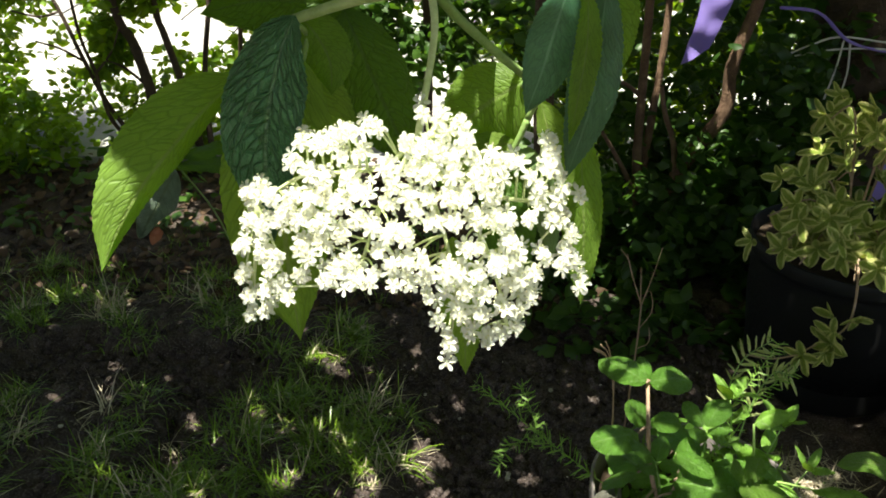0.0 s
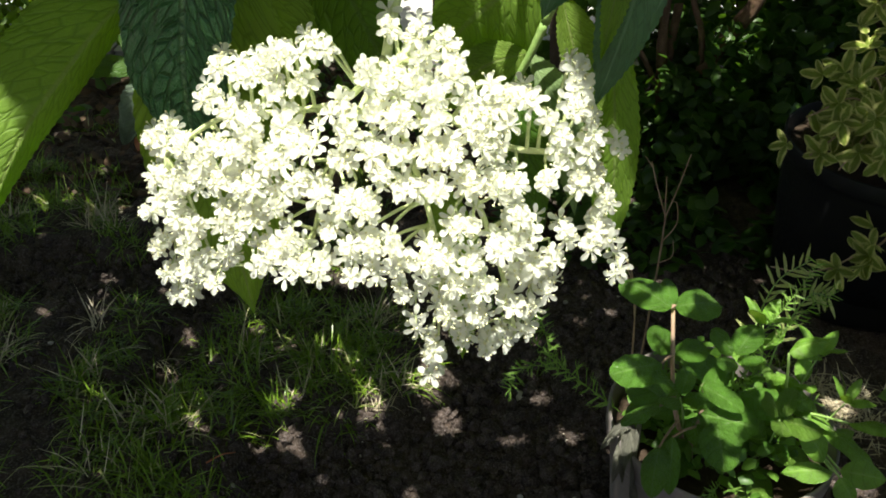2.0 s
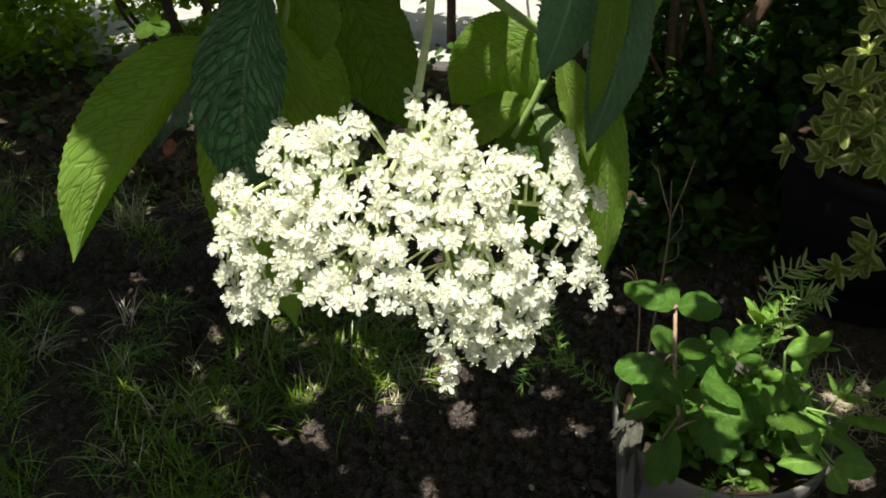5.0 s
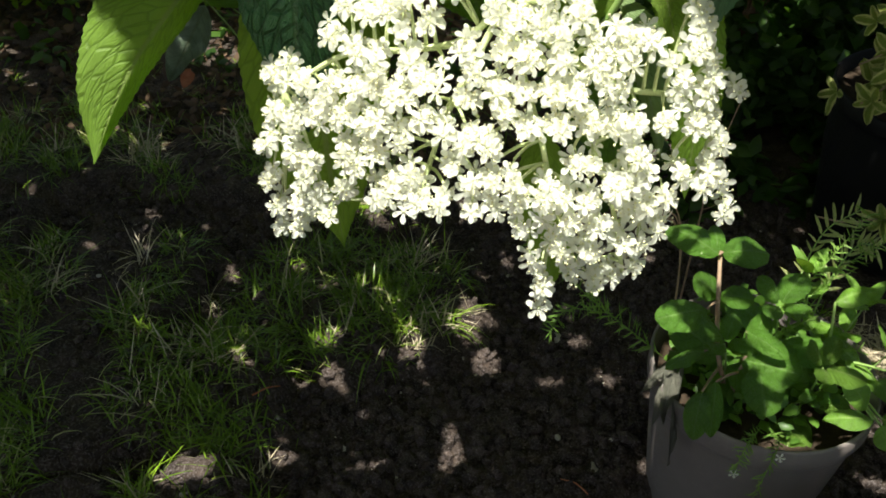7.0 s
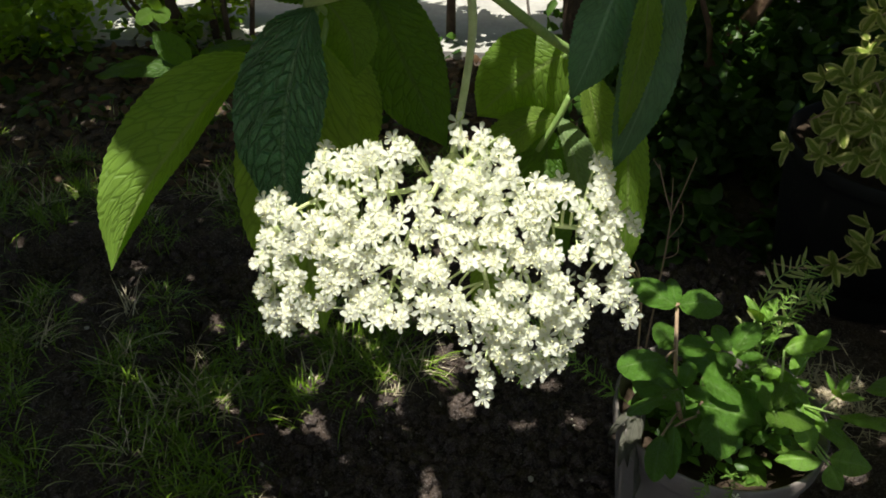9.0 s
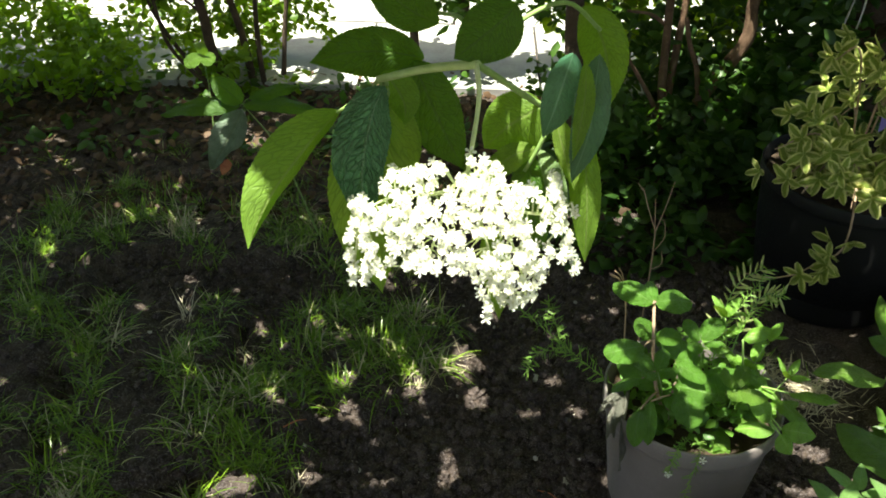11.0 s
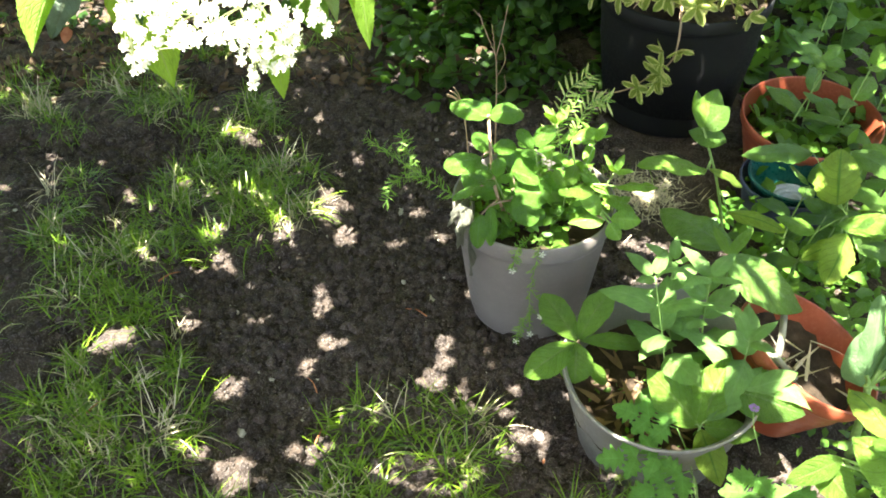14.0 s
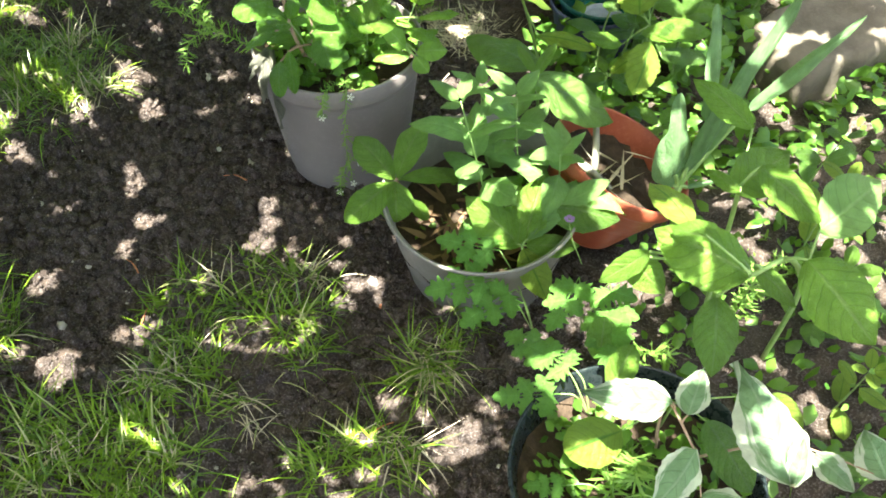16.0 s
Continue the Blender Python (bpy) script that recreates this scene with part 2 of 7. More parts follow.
M_PALE = leaf_material("pale narrow leaflet", (0.46, 0.50, 0.20), (0.52, 0.55, 0.26), (0.5, 0.55, 0.14), 0.3, 0.45, 3, 0.5, 0.2)
M_DRYLEAF = leaf_material("drying leaf", (0.24, 0.31, 0.23), (0.22, 0.27, 0.17), (0.2, 0.28, 0.1), 0.22, 0.4, 8, 0.9, 0.8)
M_GRASS = small_leaf_material("grass", (0.030, 0.072, 0.007), (0.205, 0.315, 0.030), (0.24, 0.37, 0.04), 0.18, 0.30, (0.42, 0.38, 0.22), 0.90)
M_FEATHER = small_leaf_material("feathery weed", (0.11, 0.22, 0.04), (0.22, 0.34, 0.08), (0.3, 0.5, 0.05), 0.3)
M_DEADLEAF = small_leaf_material("dead brown leaves", (0.035, 0.020, 0.012), (0.12, 0.07, 0.042), (0.10, 0.06, 0.03), 0.1, 0.7)
# M_HEDGE carries shade as a darker green, M_BUSH sunlight as a yellower, brighter one
M_HEDGE = small_leaf_material("hedge leaves, darkened for shade", (0.013, 0.038, 0.008), (0.052, 0.105, 0.018), (0.14, 0.30, 0.02), 0.30, 0.42)
M_BUSH = small_leaf_material("bush leaves, brightened for sun", (0.030, 0.075, 0.010), (0.15, 0.25, 0.022), (0.38, 0.58, 0.02), 0.42, 0.42)
M_WEED = small_leaf_material("small weed leaves", (0.025, 0.075, 0.012), (0.115, 0.22, 0.035), (0.28, 0.48, 0.03), 0.28, 0.42)
M_CANOPY = small_leaf_material("overhead elder leaves", (0.05, 0.10, 0.02), (0.09, 0.15, 0.035), (0.42, 0.58, 0.06), 0.32, 0.5)
M_SOIL = surface("crumbly soil", (0.026, 0.018, 0.014), (0.078, 0.055, 0.046), 30, 0.9, 1.0, 0.010, 9, c=(0.33, 0.285, 0.285), spec=0.2)
M_CLOD = surface("soil clod", (0.030, 0.021, 0.018), (0.098, 0.071, 0.062), 45, 0.92, 1.0, 0.006, 8, c=(0.37, 0.32, 0.335), spec=0.2)
M_POTSOIL = surface("peaty compost", (0.035, 0.024, 0.018), (0.075, 0.05, 0.036), 60, 0.92, 1.0, 0.006, 10, c=(0.14, 0.10, 0.07), spec=0.15)
M_STONE = surface("pebble", (0.30, 0.27, 0.23), (0.42, 0.38, 0.33), 60, 0.7, 0.4, 0.002)
M_CHIP = surface("brick chip", (0.30, 0.10, 0.05), (0.42, 0.17, 0.09), 90, 0.85, 0.5, 0.002)
M_BLOCK = surface("weathered stone block", (0.08, 0.065, 0.05), (0.14, 0.115, 0.09), 18, 0.85, 0.7, 0.004)
M_PAVE = surface("pale paving", (0.28, 0.265, 0.26), (0.38, 0.36, 0.355), 6, 0.8, 0.3, 0.003)
M_GREYPOT = surface("grey-lilac plastic", (0.20, 0.168, 0.166), (0.23, 0.197, 0.194), 14, 0.42, 0.12, 0.0006, 12, c=(0.28, 0.245, 0.235))
M_TAUPEPOT = surface("grey plastic", (0.18, 0.163, 0.152), (0.215, 0.195, 0.182), 12, 0.42, 0.12, 0.0006, 12, c=(0.27, 0.25, 0.23))
M_TERRA = surface("red-brown plastic", (0.25, 0.052, 0.027), (0.32, 0.075, 0.040), 14, 0.4, 0.12, 0.0006, 10, c=(0.42, 0.13, 0.08))
M_BLACKPOT = surface("black plastic", (0.006, 0.006, 0.007), (0.010, 0.010, 0.011), 14, 0.58, 0.15, 0.0006, 10, c=(0.022, 0.021, 0.02), spec=0.25)
M_GREENPOT = surface("dark green-grey plastic", (0.009, 0.013, 0.015), (0.015, 0.021, 0.023), 14, 0.3, 0.12, 0.0005, 10, c=(0.04, 0.045, 0.047))
M_TEAL = surface("teal plastic", (0.004, 0.055, 0.052), (0.007, 0.075, 0.07), 20, 0.32, 0.1, 0.0005)
M_NAVY = surface("dark blue plastic", (0.03, 0.035, 0.075), (0.045, 0.05, 0.10), 20, 0.35, 0.1, 0.0005)
M_PALEBLUE = surface("pale blue ribbed plastic", (0.22, 0.25, 0.36), (0.30, 0.33, 0.44), 30, 0.45, 0.1, 0.0005)
M_PURPLE = petal_material("purple film", (0.36, 0.27, 0.70), (0.45, 0.34, 0.85), 0.4)
M_PINK = petal_material("pale purple petal", (0.27, 0.14, 0.42), (0.6, 0.4, 0.7), 0.3)
M_BARK = surface("shrub bark", (0.10, 0.055, 0.034), (0.19, 0.11, 0.07), 30, 0.85, 0.9, 0.006, 8, c=(0.28, 0.19, 0.13))
M_DARKBARK = surface("dark trunk bark", (0.05, 0.032, 0.022), (0.10, 0.065, 0.045), 22, 0.9, 1.0, 0.01, 8, c=(0.15, 0.10, 0.07))
M_DRYTWIG = surface("dry stalk", (0.28, 0.17, 0.11), (0.42, 0.29, 0.20), 80, 0.8, 0.4, 0.001)
M_BROWNSTEM = surface("brown stem", (0.30, 0.19, 0.13), (0.40, 0.28, 0.20), 80, 0.7, 0.4, 0.001)
M_ROPE = surface("white string", (0.55, 0.52, 0.48), (0.68, 0.65, 0.6), 200, 0.9, 0.5, 0.001)
M_STRAW = small_leaf_material("dead straw", (0.36, 0.29, 0.20), (0.60, 0.52, 0.40), (0.4, 0.35, 0.2), 0.2, 0.7)
M_WITHER = leaf_material("withered whitish leaf", (0.30, 0.29, 0.24), (0.40, 0.39, 0.33), (0.3, 0.3, 0.2), 0.2, 0.6, 6, 0.8, 0.5)
M_LITTER = leaf_material("dead brown leaf", (0.20, 0.12, 0.07), (0.28, 0.19, 0.12), (0.2, 0.12, 0.05), 0.15, 0.7, 6, 0.8, 0.6)


# ---------------------------------------------------------------- building helpers
def mesh_of(name, bm, mats):
    me = bpy.data.meshes.new(name)
    bm.to_mesh(me)
    bm.free()
    for m in (mats if isinstance(mats, (list, tuple)) else [mats]):
        me.materials.append(m)
    return me


def smooth(me):
    me.polygons.foreach_set("use_smooth", [True] * len(me.polygons))
    return me


def part(name, bm, material, parent, label="", kind="", flat=False):
    """Links a bmesh as one mesh object under a thing or a part."""
    me = bm if isinstance(bm, bpy.types.Mesh) else mesh_of(name, bm, material)
    if not flat:
        smooth(me)
    ob = new(name, me)
    ob.parent = parent
    return tagged(ob, label=label, kind=kind)


def thing(name, label, category, at=(0, 0, 0), group="", kind=""):
    ob = new(name)
    ob.empty_display_size = 0.02
    ob.location = at
    ob.matrix_world = Matrix.Translation(at)
    return tagged(ob, label, category, group, kind)


def solo(name, bm, material, label, category="", group="", kind="", flat=False):
    me = mesh_of(name, bm, material)
    if not flat:
        smooth(me)
    return tagged(new(name, me), label, category, group, kind)


def curve_points(pts, n=6):
    """A smooth line through a few points."""
    p = [Vector(q) for q in pts]
    if len(p) < 3:
        return [p[0].lerp(p[-1], i / n) for i in range(n + 1)]
    ext = [p[0] * 2 - p[1], *p, p[-1] * 2 - p[-2]]
    res = []
    for i in range(1, len(ext) - 2):
        a, b, c, d = ext[i - 1:i + 3]
        for k in range(n):
            t = k / n
            res.append(0.5 * ((2 * b) + (c - a) * t + (2 * a - 5 * b + 4 * c - d) * t * t + (3 * b - a - 3 * c + d) * t ** 3))
    return res + [p[-1]]


def tube(bm, pts, r0, r1=None, sides=6, n=6, lump=0.0, off=Vector((0, 0, 0))):
    """A tapered stem along a smooth line."""
    r1 = r0 if r1 is None else r1
    line = curve_points(pts, n)
    rings = []
    ref = Vector((0.31, 0.2, 0.93))
    for i, p in enumerate(line):
        d = (line[min(i + 1, len(line) - 1)] - line[max(i - 1, 0)])
        d = d.normalized() if d.length > 1e-9 else Vector((0, 0, 1))
        a = d.cross(ref)
        a = a.normalized() if a.length > 1e-3 else d.orthogonal().normalized()
        b = d.cross(a)
        r = r0 + (r1 - r0) * i / (len(line) - 1)
        if lump:
            r *= 1 + lump * noise.noise(p * 40)
        rings.append([bm.verts.new(p - off + (a * math.cos(k * 2 * math.pi / sides) + b * math.sin(k * 2 * math.pi / sides)) * r) for k in range(sides)])
    for r, s in zip(rings, rings[1:]):
        for k in range(sides):
            bm.faces.new((r[k], r[(k + 1) % sides], s[(k + 1) % sides], s[k]))
    bm.faces.new(rings[0][::-1])
    bm.faces.new(rings[-1])


def add_leaf(bm, base, tip, wl, wr, face, fold=(8, 8), bow=0.06, n=12, m=3, shape=(0.6, 0.85), teeth=0, bite=0.06, wave=0.0, seed=0.0, droop=0.0):
    """A blade from base to tip: half widths wl and wr on either side of the midrib, each half folded back by some degrees, arched by bow, with a toothed margin."""
    uvl = bm.loops.layers.uv.verify()
    base, tip, face = Vector(base), Vector(tip), Vector(face)
    ax = tip - base
    length = ax.length
    x = ax / length
    z = face - x * face.dot(x)
    z = z.normalized() if z.length > 1e-4 else x.orthogonal().normalized()
    y = z.cross(x)
    a, b = shape
    peak = (a / (a + b)) ** a * (b / (a + b)) ** b
    grid, uvs = [], []
    for i in range(n + 1):
        u = i / n
        w = (max(u, 1e-4) ** a * max(1 - u, 1e-4) ** b) / peak
        w = max(w, 0.012)
        c = base + ax * u + z * (bow * length * math.sin(math.pi * u) - droop * length * u * u)
        row, uvr = [], []
        for j in range(-m, m + 1):
            v = j / m
            half, f = (wl, fold[0]) if j > 0 else (wr, fold[1])
            s = abs(v) * w * half
            if teeth and abs(j) == m:
                ph = (u * teeth) % 1.0
                s *= 1 + bite * (ph - 0.5)
            f = radians(f)
            sg = 1 if j > 0 else -1
            p = c + y * (sg * s * math.cos(f)) - z * (s * math.sin(f))
            if wave:
                p = p + z * (wave * length * abs(v) * noise.noise(Vector((u * 4.0, v * 1.5 + seed, seed * 3.1))))
            row.append(bm.verts.new(p))
            uvr.append((u, v * 0.5 + 0.5))
        grid.append(row)
        uvs.append(uvr)
    for i in range(n):
        for j in range(2 * m):
            f = bm.faces.new((grid[i][j], grid[i + 1][j], grid[i + 1][j + 1], grid[i][j + 1]))
            for lp, (p, q) in zip(f.loops, ((i, j), (i + 1, j), (i + 1, j + 1), (i, j + 1))):
                lp[uvl].uv = uvs[p][q]


def add_ribbed_leaf(bm, rib, wl, wr, face, fold, bow, seed, off, n=84, m=7, teeth=30, shape=(0.72, 0.95)):
    """A broad toothed blade along a curved midrib: half widths wl and wr, each half folded back, with a drawn-out tip and a margin that waves."""
    uvl = bm.loops.layers.uv.verify()
    line = curve_points(rib, 30)
    step = [0.0]
    for p, q in zip(line, line[1:]):
        step.append(step[-1] + (q - p).length)
    length = step[-1]
    a, b = shape
    peak = (a / (a + b)) ** a * (b / (a + b)) ** b
    grid, uvs, k = [], [], 0
    for i in range(n + 1):
        u = i / n
        while k < len(line) - 2 and step[k + 1] < u * length:
            k += 1
        f = (u * length - step[k]) / max(1e-9, step[k + 1] - step[k])
        x = (line[min(k + 2, len(line) - 1)] - line[max(k - 1, 0)]).normalized()
        z = (face - x * face.dot(x)).normalized()
        y = z.cross(x)
        w = max(u, 1e-4) ** a * max(1 - u, 1e-4) ** b / peak
        w = max(w * (1.0 if u < 0.86 else 1.0 - 2.2 * (u - 0.86)), 0.012)
        c = line[k].lerp(line[k + 1], f) - off + z * (bow * length * math.sin(math.pi * u))
        row, uvr = [], []
        for j in range(-m, m + 1):
            v = j / m
            half, fd = (wl, fold[0]) if j > 0 else (wr, fold[1])
            s = abs(v) * w * half
            if abs(j) == m:
                s += (0.5 * ((u * teeth) % 1.0) - 0.2) * 0.0022 * min(1.0, 8 * (1 - u))
            fd = radians(fd) * (0.6 + 0.6 * abs(v))
            q = c + y * (math.copysign(s, v) * math.cos(fd)) - z * (s * math.sin(fd))
            q += z * (0.045 * length * v * v * noise.noise(Vector((u * 5.0, v * 1.2 + seed, seed * 3.1))))
            row.append(bm.verts.new(q))
            uvr.append((u, v * 0.5 + 0.5))
        grid.append(row)
        uvs.append(uvr)
    for i in range(n):
        for j in range(2 * m):
            f = bm.faces.new((grid[i][j], grid[i + 1][j], grid[i + 1][j + 1], grid[i][j + 1]))
            for lp, (p, q) in zip(f.loops, ((i, j), (i + 1, j), (i + 1, j + 1), (i, j + 1))):
                lp[uvl].uv = uvs[p][q]


def leaf_part(parent, base, tip, wl, wr, face, material, name="leaf", label="", **kw):
    bm = bmesh.new()
    off = parent.matrix_world.translation
    add_leaf(bm, Vector(base) - off, Vector(tip) - off, wl, wr, face, **kw)
    return part(name, bm, material, parent, label)


def lathe(bm, profile, seg=56, wob=0.0, off=(0, 0, 0)):
    """Turns a profile of (radius, height) round the upright axis."""
    rings = []
    for r, h in profile:
        rings.append([bm.verts.new((off[0] + r * (1 + wob * math.sin(2 * math.pi * 2 * k / seg + 0.7)) * math.cos(2 * math.pi * k / seg), off[1] + r * math.sin(2 * math.pi * k / seg), off[2] + h)) for k in range(seg)])
    for a, b in zip(rings, rings[1:]):
        for k in range(seg):
            bm.faces.new((a[k], a[(k + 1) % seg], b[(k + 1) % seg], b[k]))
    return rings


def cloud_leaves(bm, count, inside, size, rng, up=0.5, fold=0.25):
    """Small folded leaves, each a strip of four faces, in the places that inside() gives."""
    for _ in range(count):
        p = inside(rng)
        if p is None:
            continue
        d = Vector((rng.uniform(-1, 1), rng.uniform(-1, 1), rng.uniform(-0.8, 0.5))).normalized()
        nz = (Vector((rng.uniform(-1, 1), rng.uniform(-1, 1), rng.uniform(-0.4, 1))) + Vector((0, 0, up))).normalized()
        s = d.cross(nz)
        s = s.normalized() if s.length > 1e-3 else d.orthogonal()
        nz = s.cross(d)
        ln = size * rng.uniform(0.6, 1.35)
        w = ln * rng.uniform(0.26, 0.36)
        a = bm.verts.new(p)
        t = bm.verts.new(p + d * ln - nz * ln * 0.12)
        m1, m2 = bm.verts.new(p + d * ln * 0.35 + nz * ln * 0.05), bm.verts.new(p + d * ln * 0.72)
        l1, l2 = bm.verts.new(p + d * ln * 0.33 + s * w - nz * w * fold), bm.verts.new(p + d * ln * 0.7 + s * w * 0.7 - nz * w * fold)
        r1, r2 = bm.verts.new(p + d * ln * 0.33 - s * w - nz * w * fold), bm.verts.new(p + d * ln * 0.7 - s * w * 0.7 - nz * w * fold)
        bm.faces.new((a, m1, l1)), bm.faces.new((a, r1, m1))
        bm.faces.new((m1, m2, l2, l1)), bm.faces.new((m1, r1, r2, m2))
        bm.faces.new((m2, t, l2)), bm.faces.new((m2, r2, t))


# ---------------------------------------------------------------- ground
TURF = [(0.206, 0.619, 0.144, 0.118), (0.485, 0.479, 0.062, 0.066), (0.027, 0.473, 0.181, 0.086), (-0.281, 0.752, 0.126, 0.201), (-0.12, 1.30, 0.20, 0.17), (-0.322, 1.065, 0.136, 0.142), (0.322, 0.318, 0.102, 0.048), (-0.541, 1.051, 0.139, 0.183), (-0.562, 1.314, 0.181, 0.135),
        (-0.803, 1.75, 0.22, 0.18), (-0.157, 1.621, 0.12, 0.10), (-0.449, 0.795, 0.143, 0.10), (-0.45, 1.72, 0.20, 0.14), (-0.95, 1.35, 0.20, 0.3), (-0.20, 0.30, 0.32, 0.16), (-0.85, 0.85, 0.22, 0.3), (-0.10, 1.95, 0.3, 0.12), (-0.65, 0.4, 0.3, 0.25)]
BARE = [(-0.297, 0.895, 0.06), (-0.08, 0.61, 0.05), (-0.125, 1.095, 0.03), (0.01, 1.12, 0.025), (0.09, 1.20, 0.03)]
PATCHY = [(0.62, 1.30, 0.12, 0.06), (0.80, 1.28, 0.16, 0.08), (0.62, 0.84, 0.06, 0.10), (-0.75, 2.05, 0.5, 0.2)]


def turf(x, y):
    """How much turf there is at a place: 1 on a sod, 0 on dug soil."""
    best = 0.0
    for cx, cy, rx, ry in TURF:
        d = math.hypot((x - cx) / rx, (y - cy) / ry) + 0.35 * noise.noise(Vector((x * 9, y * 9, 1.7)))
        best = max(best, min(1.0, max(0.0, (1.08 - d) / 0.13)))
    return best


def ground_height(x, y):
    near = max(0.0, min(1.0, (3.2 - math.hypot(x - 0.1, y - 1.0)) / 1.2))
    p = Vector((x, y, 0.0))
    g = turf(x, y)
    h = 0.020 * noise.noise(p * 3.1) + 0.012 * noise.noise(p * 9.0) + 0.036 * g
    crumb = 0.010 * noise.noise(p * 26) + 0.009 * abs(noise.noise(p * 55)) + 0.007 * noise.noise(p * 110)
    return near * (h + crumb * (1.0 - 0.55 * g)) - 0.012


def steps(lo, hi, fine, far):
    """Even steps from lo to hi, then ever longer ones out to far."""
    mid = list(np.arange(lo, hi + fine / 2, fine))
    tail, s, v = [], fine, 0.0
    while v < far:
        s *= 1.35
        v += s
        tail.append(v)
    return [lo - q for q in tail[::-1]] + mid + [hi + q for q in tail]


gx, gy = steps(-1.15, 1.35, 0.0105, 60), steps(0.12, 2.1, 0.0105, 60)
verts = [(x, y, ground_height(x, y)) for y in gy for x in gx]
w_ = len(gx)
faces = [(j * w_ + i, j * w_ + i + 1, (j + 1) * w_ + i + 1, (j + 1) * w_ + i) for j in range(len(gy) - 1) for i in range(w_ - 1)]
gme = bpy.data.meshes.new("ground")
gme.from_pydata(verts, [], faces)
gme.materials.append(M_SOIL)
ground = tagged(new("ground", smooth(gme)), "dark crumbly dug garden soil with raised sods", "soil", kind="structure")

# crumbs and clods of the dug soil
rng = random.Random(11)


def lump(bm, c, r, rng, flat=0.7):
    ico = bmesh.ops.create_icosphere(bm, subdivisions=1, radius=1.0)["verts"]
    rot = Euler((rng.uniform(0, 6), rng.uniform(0, 6), rng.uniform(0, 6))).to_matrix()
    sc = Vector((rng.uniform(0.7, 1.3), rng.uniform(0.7, 1.2), rng.uniform(0.55, 0.9)))
    for v in ico:
        k = 1 + rng.uniform(-0.22, 0.22)
        q = rot @ Vector((v.co.x * sc.x, v.co.y * sc.y, v.co.z * sc.z)) * (r * k)
        v.co = Vector(c) + Vector((q.x, q.y, q.z * flat))


def lumps(name, material, count, rmin, rmax, rng, label, area, cap=0.25, fine=1, power=2.4):
    """Clods over an area; few sods carry any."""
    all_v, all_f = [], []
    bm = bmesh.new()
    bmesh.ops.create_icosphere(bm, subdivisions=fine, radius=1.0)
    ico = [v.co.copy() for v in bm.verts]
    tri = [[v.index for v in f.verts] for f in bm.faces]
    bm.free()
    x0, x1, y0, y1 = area
    for _ in range(count):
        x, y = rng.uniform(x0, x1), rng.uniform(y0, y1)
        if turf(x, y) > cap and rng.random() < 0.6:
            continue
        r = rmin + (rmax - rmin) * rng.random() ** power
        rot = Euler((rng.uniform(0, 6), rng.uniform(0, 6), rng.uniform(0, 6))).to_matrix()
        sc = (rng.uniform(0.7, 1.3), rng.uniform(0.7, 1.2), rng.uniform(0.55, 0.95))
        c = Vector((x, y, ground_height(x, y) + r * 0.25))
        rough = (0.75, 1.25) if fine == 1 else (0.72, 1.22)
        k0 = len(all_v)
        for v in ico:
            q = rot @ Vector((v.x * sc[0], v.y * sc[1], v.z * sc[2])) * (r * rng.uniform(*rough))
            all_v.append(c + q)
        all_f += [[a + k0 for a in f] for f in tri]
    me = bpy.data.meshes.new(name)
    me.from_pydata(all_v, [], all_f)
    me.materials.append(material)
    return tagged(new(name, me), label, "soil", kind="stuff")


lumps("soil_clods", M_CLOD, 13000, 0.003, 0.0135, rng, "dark crumbs and clods of dug soil", (-1.1, 0.75, 0.15, 1.9))
lumps("soil_clods", M_CLOD, 4200, 0.005, 0.013, rng, "rough clods of dug brown soil", (-0.42, 0.72, 0.2, 1.6), 0.2, 2, 1.8)
lumps("soil_crumbs", M_CLOD, 34000, 0.0014, 0.0055, rng, "fine dark crumbs of dug soil", (-0.45, 0.75, 0.2, 1.5))
lumps("grit", M_STONE, 800, 0.0012, 0.005, rng, "pale grit lying on the soil", (-0.6, 0.75, 0.2, 1.6), 0.5)


# a raised lump of soil that stands in for a sunlit slab of ground
bm = bmesh.new()
bmesh.ops.create_icosphere(bm, subdivisions=3, radius=1.0)
for v in bm.verts:
    k = 1 + 0.34 * noise.noise(v.co * 1.6 + Vector((4, 2, 1))) + 0.22 * noise.noise(v.co * 4)
    v.co = Vector((v.co.x * 0.040 * k, v.co.y * 0.021 * k, v.co.z * 0.013 * k))
solo("stone", bm, M_CLOD, "elongated lump of dug soil standing for a sunlit patch among grass", "stone").matrix_world = pose(-0.297, 0.905, ground_height(-0.297, 0.905) + 0.006, 4, -6, 12)


# ---------------------------------------------------------------- grass
def add_blade(V, Fc, p, length, width, lean, yaw, curl):
    d = Vector((math.cos(yaw), math.sin(yaw), 0))
    s = Vector((-d.y, d.x, 0)) * width
    k = len(V)
    n = 4
    for i in range(n + 1):
        u = i / n
        ang = lean + curl * u
        q = p + (d * math.sin(ang * 0.8) + Vector((0, 0, 1)) * math.cos(ang * 0.8)) * (length * u)
        w = (1 - u ** 1.6) * (0.55 + 0.45 * min(1.0, u * 4))
        V.append(q - s * w)
        V.append(q + s * w)
    for i in range(n):
        a = k + 2 * i
        Fc.append((a, a + 1, a + 3, a + 2))


